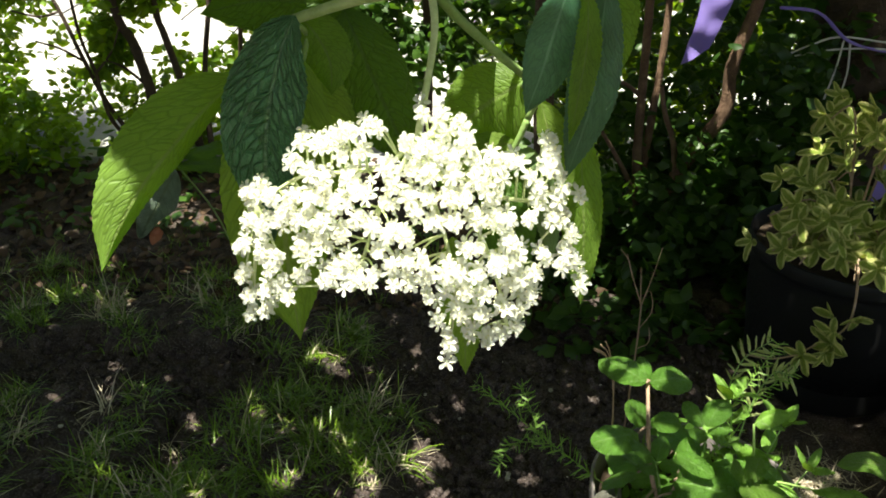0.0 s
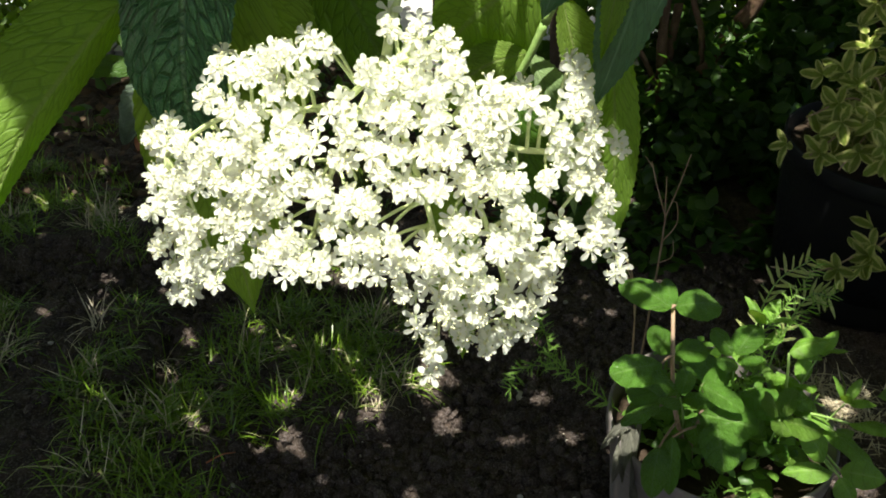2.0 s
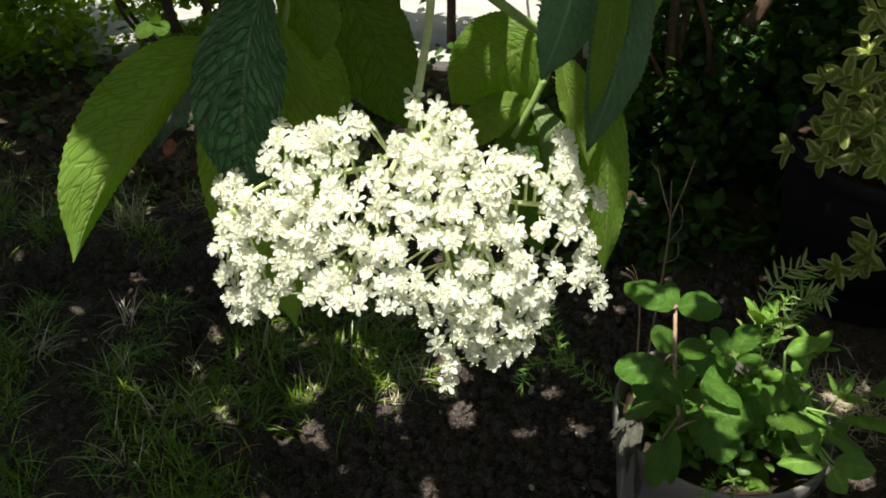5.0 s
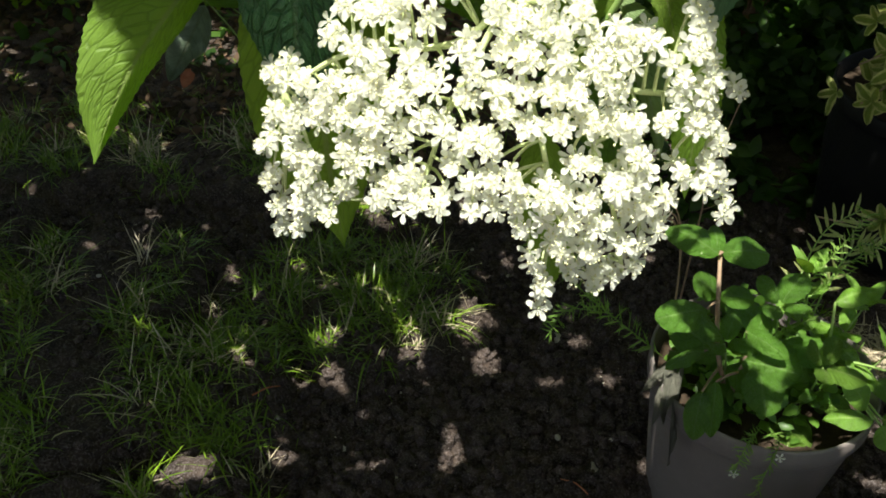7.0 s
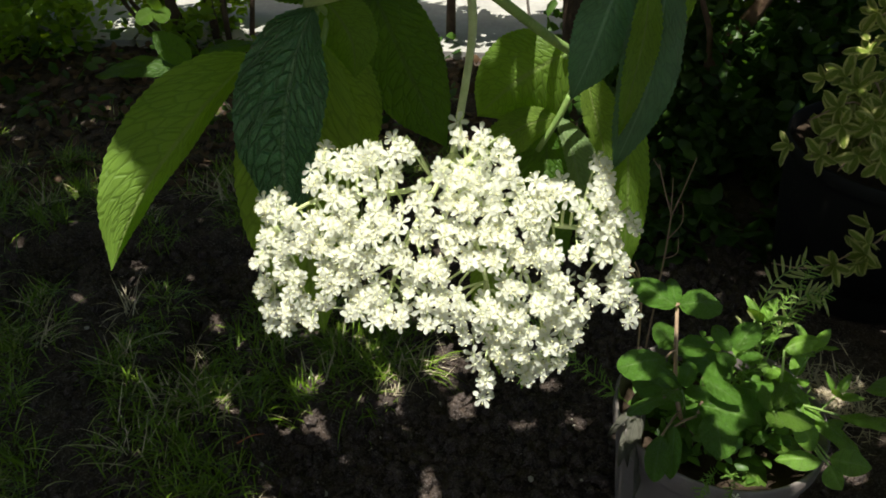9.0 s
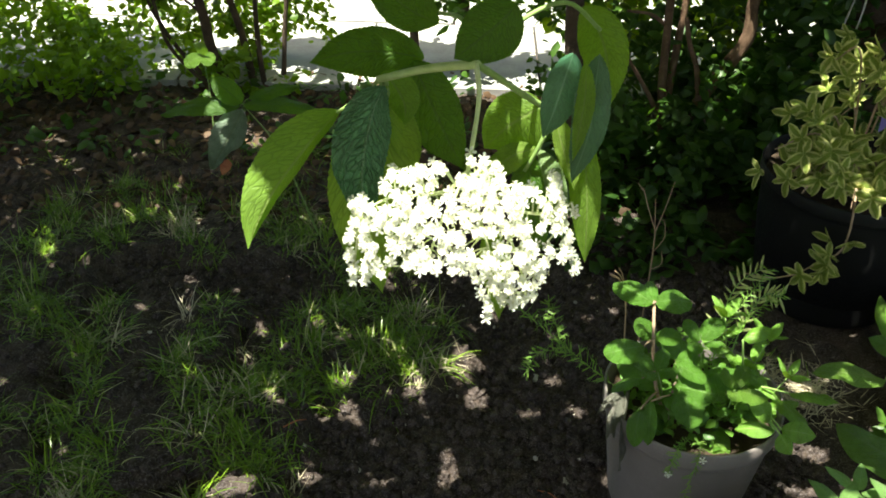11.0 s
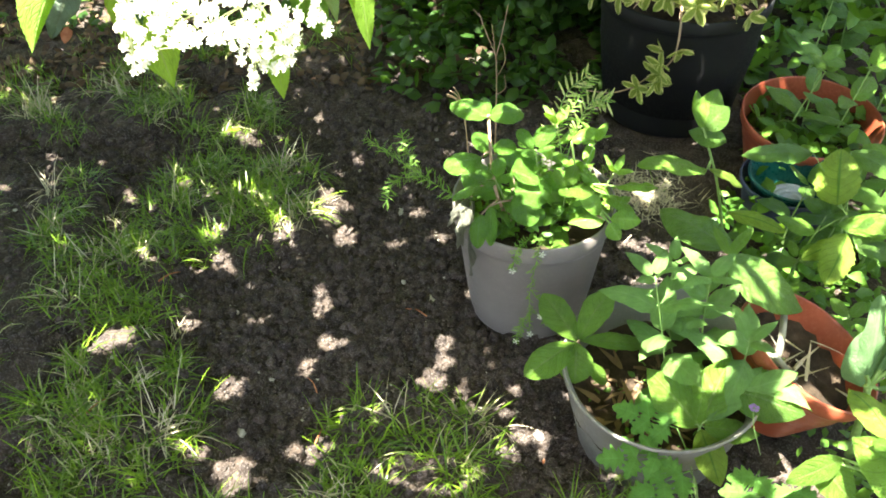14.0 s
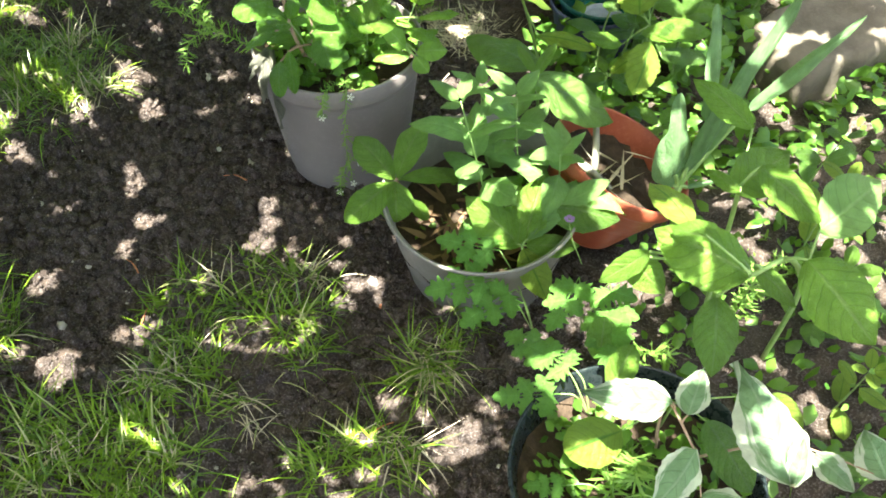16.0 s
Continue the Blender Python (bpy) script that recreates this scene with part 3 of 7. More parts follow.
def grass(name, patches, density, rng, label, lmin, lmax, material=None, width=0.0016):
    V, Fc = [], []
    for cx, cy, rx, ry in patches:
        tufts = max(3, int(density * rx * ry * math.pi * 130))
        for _ in range(tufts):
            a, r = rng.uniform(0, 2 * math.pi), math.sqrt(rng.random()) * 1.05
            x, y = cx + rx * r * math.cos(a), cy + ry * r * math.sin(a)
            if noise.noise(Vector((x * 8, y * 8, 5.0))) + 0.5 * noise.noise(Vector((x * 21, y * 21, 5.0))) < (-0.32 if (cx, cy, rx, ry) in TURF[:7] else 0.04):
                continue
            lush = 0.6 + 0.6 * rng.random()
            comb = rng.uniform(0, 6.283)
            for _ in range(rng.randint(12, 30)):
                px, py = x + rng.gauss(0, 0.012), y + rng.gauss(0, 0.012)
                if any(math.hypot(px - bx, (py - by) * 1.5) < br for bx, by, br in BARE):
                    continue
                add_blade(V, Fc, Vector((px, py, ground_height(px, py) - 0.004)), rng.uniform(lmin, lmax) * lush, width * rng.uniform(0.55, 1.25),
                          rng.uniform(0.3, 1.5), comb + rng.gauss(0, 1.3), rng.uniform(-0.2, 1.7))
    me = bpy.data.meshes.new(name)
    me.from_pydata(V, [], Fc)
    me.materials.append(material or M_GRASS)
    return tagged(new(name, smooth(me)), label, "grass", kind="stuff")


rng = random.Random(5)
grass("grass", TURF, 9.6, rng, "uneven tufts of green lawn grass on sods", 0.026, 0.094, None, 0.0016)
grass("thin_grass", PATCHY, 3.0, rng, "thin short grass between the flowerpots", 0.02, 0.06)
grass("dead_grass", TURF[:13], 1.1, rng, "pale dead straw among the grass", 0.04, 0.10, M_STRAW, 0.0014)


# ---------------------------------------------------------------- pavement behind the shrubs
pavement = tagged(new("pavement", None), "pale sunlit paving slabs behind the shrubs", "pavement", kind="structure")
bm = bmesh.new()
bmesh.ops.create_cube(bm, size=1.0)
bmesh.ops.bevel(bm, geom=bm.edges[:], offset=0.012, segments=1, affect="EDGES")
slab = mesh_of("slab", bm, M_PAVE)
rng = random.Random(2)
for i in range(-7, 8):
    for j in range(4):
        ob = new("slab", slab)
        ob.parent = pavement
        ob.location = (i * 0.61 + (0.3 if j % 2 else 0), 2.93 + j * 0.61, -0.004 + rng.uniform(-0.002, 0.002))
        ob.scale = (0.6, 0.6, 0.04)


# ---------------------------------------------------------------- elder branch with its flower head
ELDER_LEAVES = [
    ([(-0.0124, 0.51, 0.9237), (-0.0316, 0.4986, 0.9066), (-0.0478, 0.4872, 0.888), (-0.062, 0.4758, 0.8702), (-0.0719, 0.4644, 0.8524), (-0.0797, 0.453, 0.8329)], 0.0125, 0.0265, 42, 8, 'mid'),
    ([(0.0283, 0.452, 0.9706), (0.0208, 0.454, 0.9505), (0.0149, 0.456, 0.9246), (0.0117, 0.458, 0.9009), (0.0104, 0.46, 0.8754), (0.0101, 0.462, 0.8479)], 0.0170, 0.0259, 22, 10, 'blue'),
    ([(0.0226, 0.49, 0.9417), (0.0153, 0.4833, 0.8929), (0.014, 0.4767, 0.8376), (0.0206, 0.47, 0.7826)], 0.0285, 0.0343, 8, 8, 'olive'),
    ([(0.0222, 0.5, 0.9603), (0.0319, 0.5, 0.9488), (0.0379, 0.5, 0.9354), (0.0381, 0.5, 0.9183)], 0.0140, 0.0136, 12, 15, 'mid'),
    ([(0.0183, 0.52, 0.9363), (0.0245, 0.5183, 0.9122), (0.0298, 0.5167, 0.8849), (0.0314, 0.515, 0.8448)], 0.0214, 0.0149, 12, 12, 'olive'),
    ([(0.042, 0.53, 0.9572), (0.0524, 0.5317, 0.9315), (0.0651, 0.5333, 0.9006), (0.0822, 0.535, 0.8629)], 0.0228, 0.0261, 22, 8, 'dark'),
    ([(0.146, 0.55, 0.9159), (0.1318, 0.5533, 0.9053), (0.1162, 0.5567, 0.8916), (0.0987, 0.56, 0.8703)], 0.0288, 0.0244, 10, 10, 'mid'),
    ([(0.1416, 0.548, 0.8779), (0.1244, 0.5387, 0.8766), (0.1094, 0.5293, 0.8697), (0.0948, 0.52, 0.8588)], 0.0125, 0.0106, 14, 14, 'olive'),
    ([(0.1417, 0.548, 0.8776), (0.1503, 0.5337, 0.8638), (0.1568, 0.5193, 0.8442), (0.1648, 0.505, 0.8171)], 0.0137, 0.0052, 20, 20, 'pale'),
    ([(0.1375, 0.552, 0.869), (0.1391, 0.5447, 0.8461), (0.1437, 0.5373, 0.8166), (0.1525, 0.53, 0.7899)], 0.0172, 0.0199, 10, 10, 'dark'),
    ([(0.1552, 0.555, 0.9022), (0.1612, 0.55, 0.8832), (0.1676, 0.545, 0.8653), (0.1747, 0.54, 0.8431)], 0.0134, 0.0070, 12, 12, 'olive'),
    ([(0.158, 0.495, 0.9806), (0.1528, 0.4967, 0.9572), (0.1482, 0.4983, 0.9348), (0.1417, 0.5, 0.9112)], 0.0155, 0.0128, 12, 12, 'teal'),
    ([(0.1749, 0.485, 0.9844), (0.1749, 0.4873, 0.9513), (0.174, 0.4897, 0.92), (0.1655, 0.492, 0.8787)], 0.0129, 0.0150, 12, 12, 'teal'),
    ([(0.1649, 0.478, 0.9817), (0.1673, 0.48, 0.9566), (0.1664, 0.482, 0.9318), (0.164, 0.484, 0.9019)], 0.0077, 0.0062, 10, 10, 'mid'),
    ([(0.179, 0.56, 0.8925), (0.1848, 0.555, 0.8568), (0.1892, 0.55, 0.8182), (0.1917, 0.545, 0.7674)], 0.0122, 0.0155, 12, 10, 'mid'),
    ([(0.0489, 0.56, 0.948), (0.019, 0.5533, 0.9552), (-0.0087, 0.5467, 0.9564), (-0.0389, 0.54, 0.9496)], 0.0222, 0.0191, 12, 10, 'dark'),
    ([(0.0608, 0.54, 0.983), (0.0405, 0.5333, 0.9953), (0.0238, 0.5267, 1.0109), (0.0077, 0.52, 1.0259)], 0.0179, 0.0197, 10, 10, 'dark'),
    ([(0.1157, 0.47, 1.0229), (0.1051, 0.4667, 1.0127), (0.0911, 0.4633, 1.0011), (0.0749, 0.46, 0.988)], 0.0234, 0.0191, 12, 10, 'dark'),
    ([(0.1696, 0.56, 0.9931), (0.1832, 0.56, 0.9737), (0.1924, 0.56, 0.9493), (0.1991, 0.56, 0.9134)], 0.0185, 0.0204, 12, 12, 'mid'),
    ([(0.1045, 0.47, 0.8514), (0.1091, 0.4633, 0.8276), (0.1131, 0.4567, 0.8031), (0.1148, 0.45, 0.7763)], 0.0120, 0.0127, 12, 12, 'olive'),
]


CLUSTERS_EDGE = [
    (0.0088, 0.4167, 0.8945, 0.0041, 0.0046), (0.0155, 0.4121, 0.8999, 0.0032, 0.0032), (0.0091, 0.4139, 0.8838, 0.0041, 0.0049), (0.0175, 0.4063, 0.8849, 0.0056, 0.0056),
    (0.0046, 0.4165, 0.8686, 0.0034, 0.0051), (0.0162, 0.4057, 0.8723, 0.0058, 0.0058), (0.0029, 0.419, 0.8512, 0.0039, 0.0039), (0.0216, 0.4008, 0.8691, 0.0046, 0.0066),
    (0.0055, 0.4181, 0.8413, 0.0025, 0.0033), (0.0166, 0.4062, 0.8492, 0.0043, 0.0052), (0.0249, 0.3984, 0.8575, 0.004, 0.0042), (0.0157, 0.4096, 0.8367, 0.0043, 0.0029),
    (0.0292, 0.3955, 0.8525, 0.0023, 0.0017), (0.0039, 0.4238, 0.8269, 0.0026, 0.0023),
]
CLUSTERS_LEFT = [
    (0.0228, 0.4054, 0.899, 0.0034, 0.0059), (0.0323, 0.3992, 0.9024, 0.0046, 0.0068), (0.0325, 0.405, 0.9163, 0.0039, 0.0038), (0.0364, 0.4074, 0.9259, 0.0038, 0.0038),
    (0.0439, 0.4025, 0.926, 0.0036, 0.0036), (0.0497, 0.4009, 0.929, 0.0043, 0.004), (0.0546, 0.4008, 0.9329, 0.0026, 0.0026), (0.0589, 0.3991, 0.9334, 0.0025, 0.0031),
    (0.0644, 0.3988, 0.9365, 0.0022, 0.0014), (0.0689, 0.3974, 0.937, 0.0025, 0.0025), (0.0403, 0.399, 0.9152, 0.0056, 0.0041), (0.0478, 0.3941, 0.9145, 0.0029, 0.0036),
    (0.0403, 0.3943, 0.9039, 0.0045, 0.0045), (0.0469, 0.3918, 0.9079, 0.0047, 0.0056), (0.0278, 0.3992, 0.8914, 0.0059, 0.005), (0.0381, 0.3926, 0.8944, 0.0058, 0.0058),
    (0.0367, 0.3912, 0.8843, 0.0046, 0.0043), (0.0477, 0.3873, 0.8964, 0.0052, 0.0067), (0.0395, 0.3886, 0.8795, 0.005, 0.005), (0.0479, 0.3847, 0.8864, 0.0048, 0.0048),
    (0.0357, 0.3902, 0.8682, 0.0029, 0.0019), (0.0634, 0.3926, 0.926, 0.004, 0.0028), (0.0552, 0.3955, 0.9246, 0.0023, 0.0017), (0.0588, 0.3893, 0.916, 0.0043, 0.0037),
    (0.0624, 0.3859, 0.912, 0.004, 0.0046), (0.0555, 0.3863, 0.9054, 0.0055, 0.0052), (0.0639, 0.3812, 0.9015, 0.004, 0.0052), (0.0554, 0.3825, 0.8938, 0.0053, 0.0035),
    (0.0695, 0.3787, 0.8999, 0.0037, 0.0029),
]
CLUSTERS_FOOT = [
    (0.0474, 0.3831, 0.8716, 0.0028, 0.0034), (0.0529, 0.3806, 0.8763, 0.0037, 0.0034), (0.059, 0.3788, 0.8838, 0.0027, 0.0027), (0.064, 0.3758, 0.8774, 0.0048, 0.0033),
    (0.0584, 0.3777, 0.8721, 0.004, 0.0021), (0.0697, 0.3737, 0.8761, 0.0042, 0.0039), (0.0731, 0.3747, 0.8889, 0.0038, 0.002), (0.078, 0.3725, 0.8843, 0.0032, 0.005),
    (0.0795, 0.3712, 0.8765, 0.0027, 0.0027), (0.0763, 0.3755, 0.8959, 0.0037, 0.0029), (0.0796, 0.3758, 0.8995, 0.0031, 0.0023), (0.0765, 0.3796, 0.9082, 0.0028, 0.0025),
    (0.0836, 0.3738, 0.8954, 0.0031, 0.004), (0.0847, 0.3716, 0.8865, 0.0032, 0.0032), (0.0858, 0.3704, 0.8798, 0.0023, 0.0026), (0.0914, 0.3711, 0.8883, 0.0026, 0.0019),
    (0.0926, 0.3697, 0.88, 0.0026, 0.0026), (0.0933, 0.3691, 0.8729, 0.0022, 0.0016),
]
CLUSTERS_CROWN = [
    (0.0889, 0.3975, 0.9439, 0.0036, 0.0022), (0.0961, 0.3951, 0.9415, 0.003, 0.003), (0.0982, 0.393, 0.9386, 0.0016, 0.0016), (0.1057, 0.3945, 0.9408, 0.0016, 0.0012),
    (0.1083, 0.392, 0.9369, 0.0027, 0.0027), (0.083, 0.3901, 0.9316, 0.003, 0.0028), (0.0894, 0.389, 0.9315, 0.0047, 0.0036), (0.0974, 0.3883, 0.9313, 0.0047, 0.0038),
    (0.1077, 0.3892, 0.9326, 0.003, 0.003), (0.1024, 0.3859, 0.9274, 0.0038, 0.003), (0.1112, 0.3861, 0.9267, 0.0017, 0.0017), (0.085, 0.385, 0.9235, 0.0047, 0.0044),
    (0.093, 0.3836, 0.9228, 0.0055, 0.0052), (0.1027, 0.3828, 0.9218, 0.0052, 0.0052), (0.1116, 0.3827, 0.9203, 0.003, 0.0039), (0.0744, 0.3874, 0.9235, 0.0036, 0.0031),
    (0.077, 0.3839, 0.9181, 0.0053, 0.0036), (0.0689, 0.3836, 0.9122, 0.0028, 0.0014),
]
CLUSTERS_HEART = [
    (0.0838, 0.3801, 0.9131, 0.0048, 0.0045), (0.0919, 0.3788, 0.9125, 0.0053, 0.0053), (0.1008, 0.3786, 0.913, 0.0053, 0.0044), (0.1089, 0.379, 0.913, 0.0045, 0.0039),
    (0.1161, 0.3808, 0.915, 0.0036, 0.0045), (0.0873, 0.3766, 0.9058, 0.0039, 0.0037), (0.0956, 0.375, 0.9034, 0.0053, 0.0037), (0.1038, 0.375, 0.9037, 0.0051, 0.0037),
    (0.1127, 0.3763, 0.9051, 0.0051, 0.0045),
]
CLUSTERS_SHOULDER = [
    (0.1184, 0.3882, 0.9285, 0.003, 0.0022), (0.1235, 0.3879, 0.9261, 0.0039, 0.0036), (0.1276, 0.3892, 0.9264, 0.0025, 0.0022), (0.123, 0.3852, 0.9211, 0.0031, 0.0019),
    (0.1307, 0.3885, 0.9232, 0.0017, 0.0017), (0.1188, 0.3852, 0.9229, 0.0022, 0.0025), (0.1345, 0.3877, 0.9191, 0.0013, 0.0025), (0.121, 0.3777, 0.9045, 0.0042, 0.0037),
    (0.1269, 0.3792, 0.9047, 0.0031, 0.0023), (0.1356, 0.382, 0.9041, 0.0029, 0.0023), (0.121, 0.3817, 0.9147, 0.0017, 0.0011),
]
CLUSTERS_SIDE = [
    (0.1425, 0.3985, 0.9329, 0.0025, 0.002), (0.1438, 0.3961, 0.9278, 0.0028, 0.0028), (0.1429, 0.393, 0.9229, 0.0031, 0.0031), (0.1474, 0.3933, 0.919, 0.0021, 0.0024),
    (0.1398, 0.3876, 0.9145, 0.0024, 0.0028), (0.1396, 0.3849, 0.9079, 0.002, 0.0017), (0.1498, 0.3922, 0.9139, 0.0022, 0.0026), (0.1568, 0.3948, 0.9105, 0.001, 0.0023),
    (0.1475, 0.3893, 0.9097, 0.0032, 0.0038), (0.1457, 0.3857, 0.9019, 0.0032, 0.0032), (0.1505, 0.3878, 0.9006, 0.0029, 0.004), (0.1544, 0.3883, 0.894, 0.0022, 0.0033),
    (0.1528, 0.3858, 0.8859, 0.0033, 0.0033), (0.1566, 0.3874, 0.8814, 0.0023, 0.0026), (0.1517, 0.3845, 0.8813, 0.0023, 0.0018), (0.1608, 0.3896, 0.8704, 0.0024, 0.0014),
]
CLUSTERS_LOW = [
    (0.1094, 0.3724, 0.8934, 0.0031, 0.0031), (0.1143, 0.3735, 0.895, 0.0026, 0.0023), (0.1008, 0.3701, 0.8842, 0.0032, 0.0032), (0.1069, 0.3701, 0.8822, 0.0041, 0.0032),
    (0.1146, 0.371, 0.8818, 0.0032, 0.0026), (0.1219, 0.3731, 0.8859, 0.0032, 0.0041), (0.1274, 0.3768, 0.8962, 0.0032, 0.0037), (0.1321, 0.3767, 0.889, 0.0039, 0.0039),
    (0.1269, 0.3748, 0.888, 0.0039, 0.0047), (0.1412, 0.3801, 0.8877, 0.0022, 0.003), (0.1387, 0.3779, 0.8793, 0.0025, 0.0039), (0.1334, 0.3757, 0.8787, 0.004, 0.0045),
    (0.1382, 0.3772, 0.8706, 0.0027, 0.004), (0.1284, 0.3737, 0.8756, 0.004, 0.004), (0.1014, 0.369, 0.8745, 0.0018, 0.0021), (0.0978, 0.3689, 0.8631, 0.0024, 0.0017),
    (0.1091, 0.3696, 0.8755, 0.004, 0.004), (0.1179, 0.3709, 0.8741, 0.004, 0.004), (0.1083, 0.3693, 0.8644, 0.0048, 0.0039), (0.1172, 0.3707, 0.8635, 0.0041, 0.0041),
    (0.1262, 0.3729, 0.8643, 0.0041, 0.0034), (0.1335, 0.3754, 0.8648, 0.0034, 0.0034), (0.1329, 0.376, 0.8555, 0.0025, 0.0022), (0.1127, 0.3707, 0.8546, 0.0026, 0.0025),
    (0.1033, 0.371, 0.8468, 0.0035, 0.0025), (0.1048, 0.3728, 0.8397, 0.0032, 0.0018), (0.1207, 0.3733, 0.8486, 0.0035, 0.0032), (0.1261, 0.3745, 0.8503, 0.0035, 0.0025),
]
CLUSTERS = CLUSTERS_EDGE + CLUSTERS_LEFT + CLUSTERS_FOOT + CLUSTERS_CROWN + CLUSTERS_HEART + CLUSTERS_SHOULDER + CLUSTERS_SIDE + CLUSTERS_LOW


branch = thing("elder_branch", "drooping elder branch with toothed green leaves and creamy white flower head", "branch", (0.09, 0.46, 0.98))
BO = branch.matrix_world.translation.copy()
rng = random.Random(21)
bm = bmesh.new()
node_p = Vector((0.090, 0.462, 0.984))
tube(bm, [(1.05, -1.05, 1.75), (0.80, -0.30, 1.80), (0.50, 0.45, 1.60), (0.24, 0.66, 1.25), (0.13, 0.58, 1.06), (0.10, 0.52, 1.01), node_p], 0.011, 0.0034, 10, 8, 0.05, BO)
tube(bm, [node_p, (0.055, 0.475, 0.974), (0.020, 0.487, 0.960)], 0.0034, 0.0026, 8, 6, 0.0, BO)
part("main_stem", bm, M_ELDERSTEM, branch, "pale green ribbed stem")
bm = bmesh.new()
for line, r in (([node_p, (0.104, 0.495, 0.962), (0.128, 0.515, 0.938), (0.150, 0.535, 0.915), (0.147, 0.54, 0.895)], 0.0021),
                ([(0.147, 0.54, 0.895), (0.141, 0.541, 0.878), (0.133, 0.545, 0.858)], 0.0016),
                ([(0.020, 0.487, 0.960), (0.012, 0.50, 0.945), (-0.015, 0.510, 0.922)], 0.0012),
                ([(0.020, 0.487, 0.960), (0.024, 0.485, 0.957), (0.025, 0.475, 0.959)], 0.0014),
                ([(0.020, 0.487, 0.960), (0.026, 0.50, 0.95), (0.024, 0.490, 0.934)], 0.0013),
                ([node_p, (0.12, 0.53, 0.99), (0.155, 0.545, 1.0), (0.18, 0.53, 0.985)], 0.0016),
                ([(0.142, 0.548, 0.912), (0.160, 0.555, 0.93), (0.175, 0.56, 0.905)], 0.0012),
                ([node_p, (0.08, 0.50, 1.0), (0.06, 0.545, 0.99)], 0.0015)):
    tube(bm, line, r * 1.3, r, 7, 6, 0.0, BO)
part("leaf_stalk", bm, M_STEM, branch)
for i, (rib, wl, wr, fl, fr, kind) in enumerate(ELDER_LEAVES):
    face = Vector((0.09, 0.05, 1.04)) - Vector(rib[len(rib) // 2])
    if kind in ("blue", "teal"):
        face = Vector((-0.15, -1.0, 0.15))
    names = {"teal": "deep bluish-green hanging leaf", "blue": "deep bluish-green leaf with quilted veins", "olive": "matt olive-green leaf underside", "dark": "dark shaded leaf", "pale": "greyish-green leaf underside"}
    bm = bmesh.new()
    add_ribbed_leaf(bm, rib, wl, wr, face, (fl, fr), 0.03 + 0.015 * math.sin(i * 2.3), i * 1.7, BO)
    part("leaf", bm, ELDER[kind], branch, names.get(kind, ""))

# stalks of the flower head: peduncle, rays, and a fine stalk to every floret
bm = bmesh.new()
HUB = Vector((0.087, 0.412, 0.930))
tube(bm, [node_p, (0.0925, 0.445, 0.965), HUB], 0.0019, 0.0016, 8, 6, 0.0, BO)
RAYS = [[(0.074, 0.408, 0.917), (0.056, 0.405, 0.914), (0.036, 0.408, 0.910), (0.014, 0.414, 0.893)], [(0.078, 0.405, 0.912), (0.070, 0.402, 0.895), (0.063, 0.398, 0.872), (0.060, 0.392, 0.862)],
        [(0.092, 0.402, 0.912), (0.100, 0.395, 0.890), (0.106, 0.388, 0.868)], [(0.098, 0.402, 0.915), (0.112, 0.395, 0.898), (0.123, 0.385, 0.876), (0.130, 0.378, 0.850)],
        [(0.104, 0.404, 0.916), (0.124, 0.402, 0.906), (0.143, 0.400, 0.904), (0.155, 0.400, 0.890)], [(0.088, 0.405, 0.920), (0.092, 0.396, 0.935)]]
ray_pts = []
for ray in RAYS:
    line = [HUB, *ray]
    tube(bm, line, 0.00135, 0.0008, 6, 6, 0.0, BO)
    ray_pts += curve_points(line, 6)[4:]


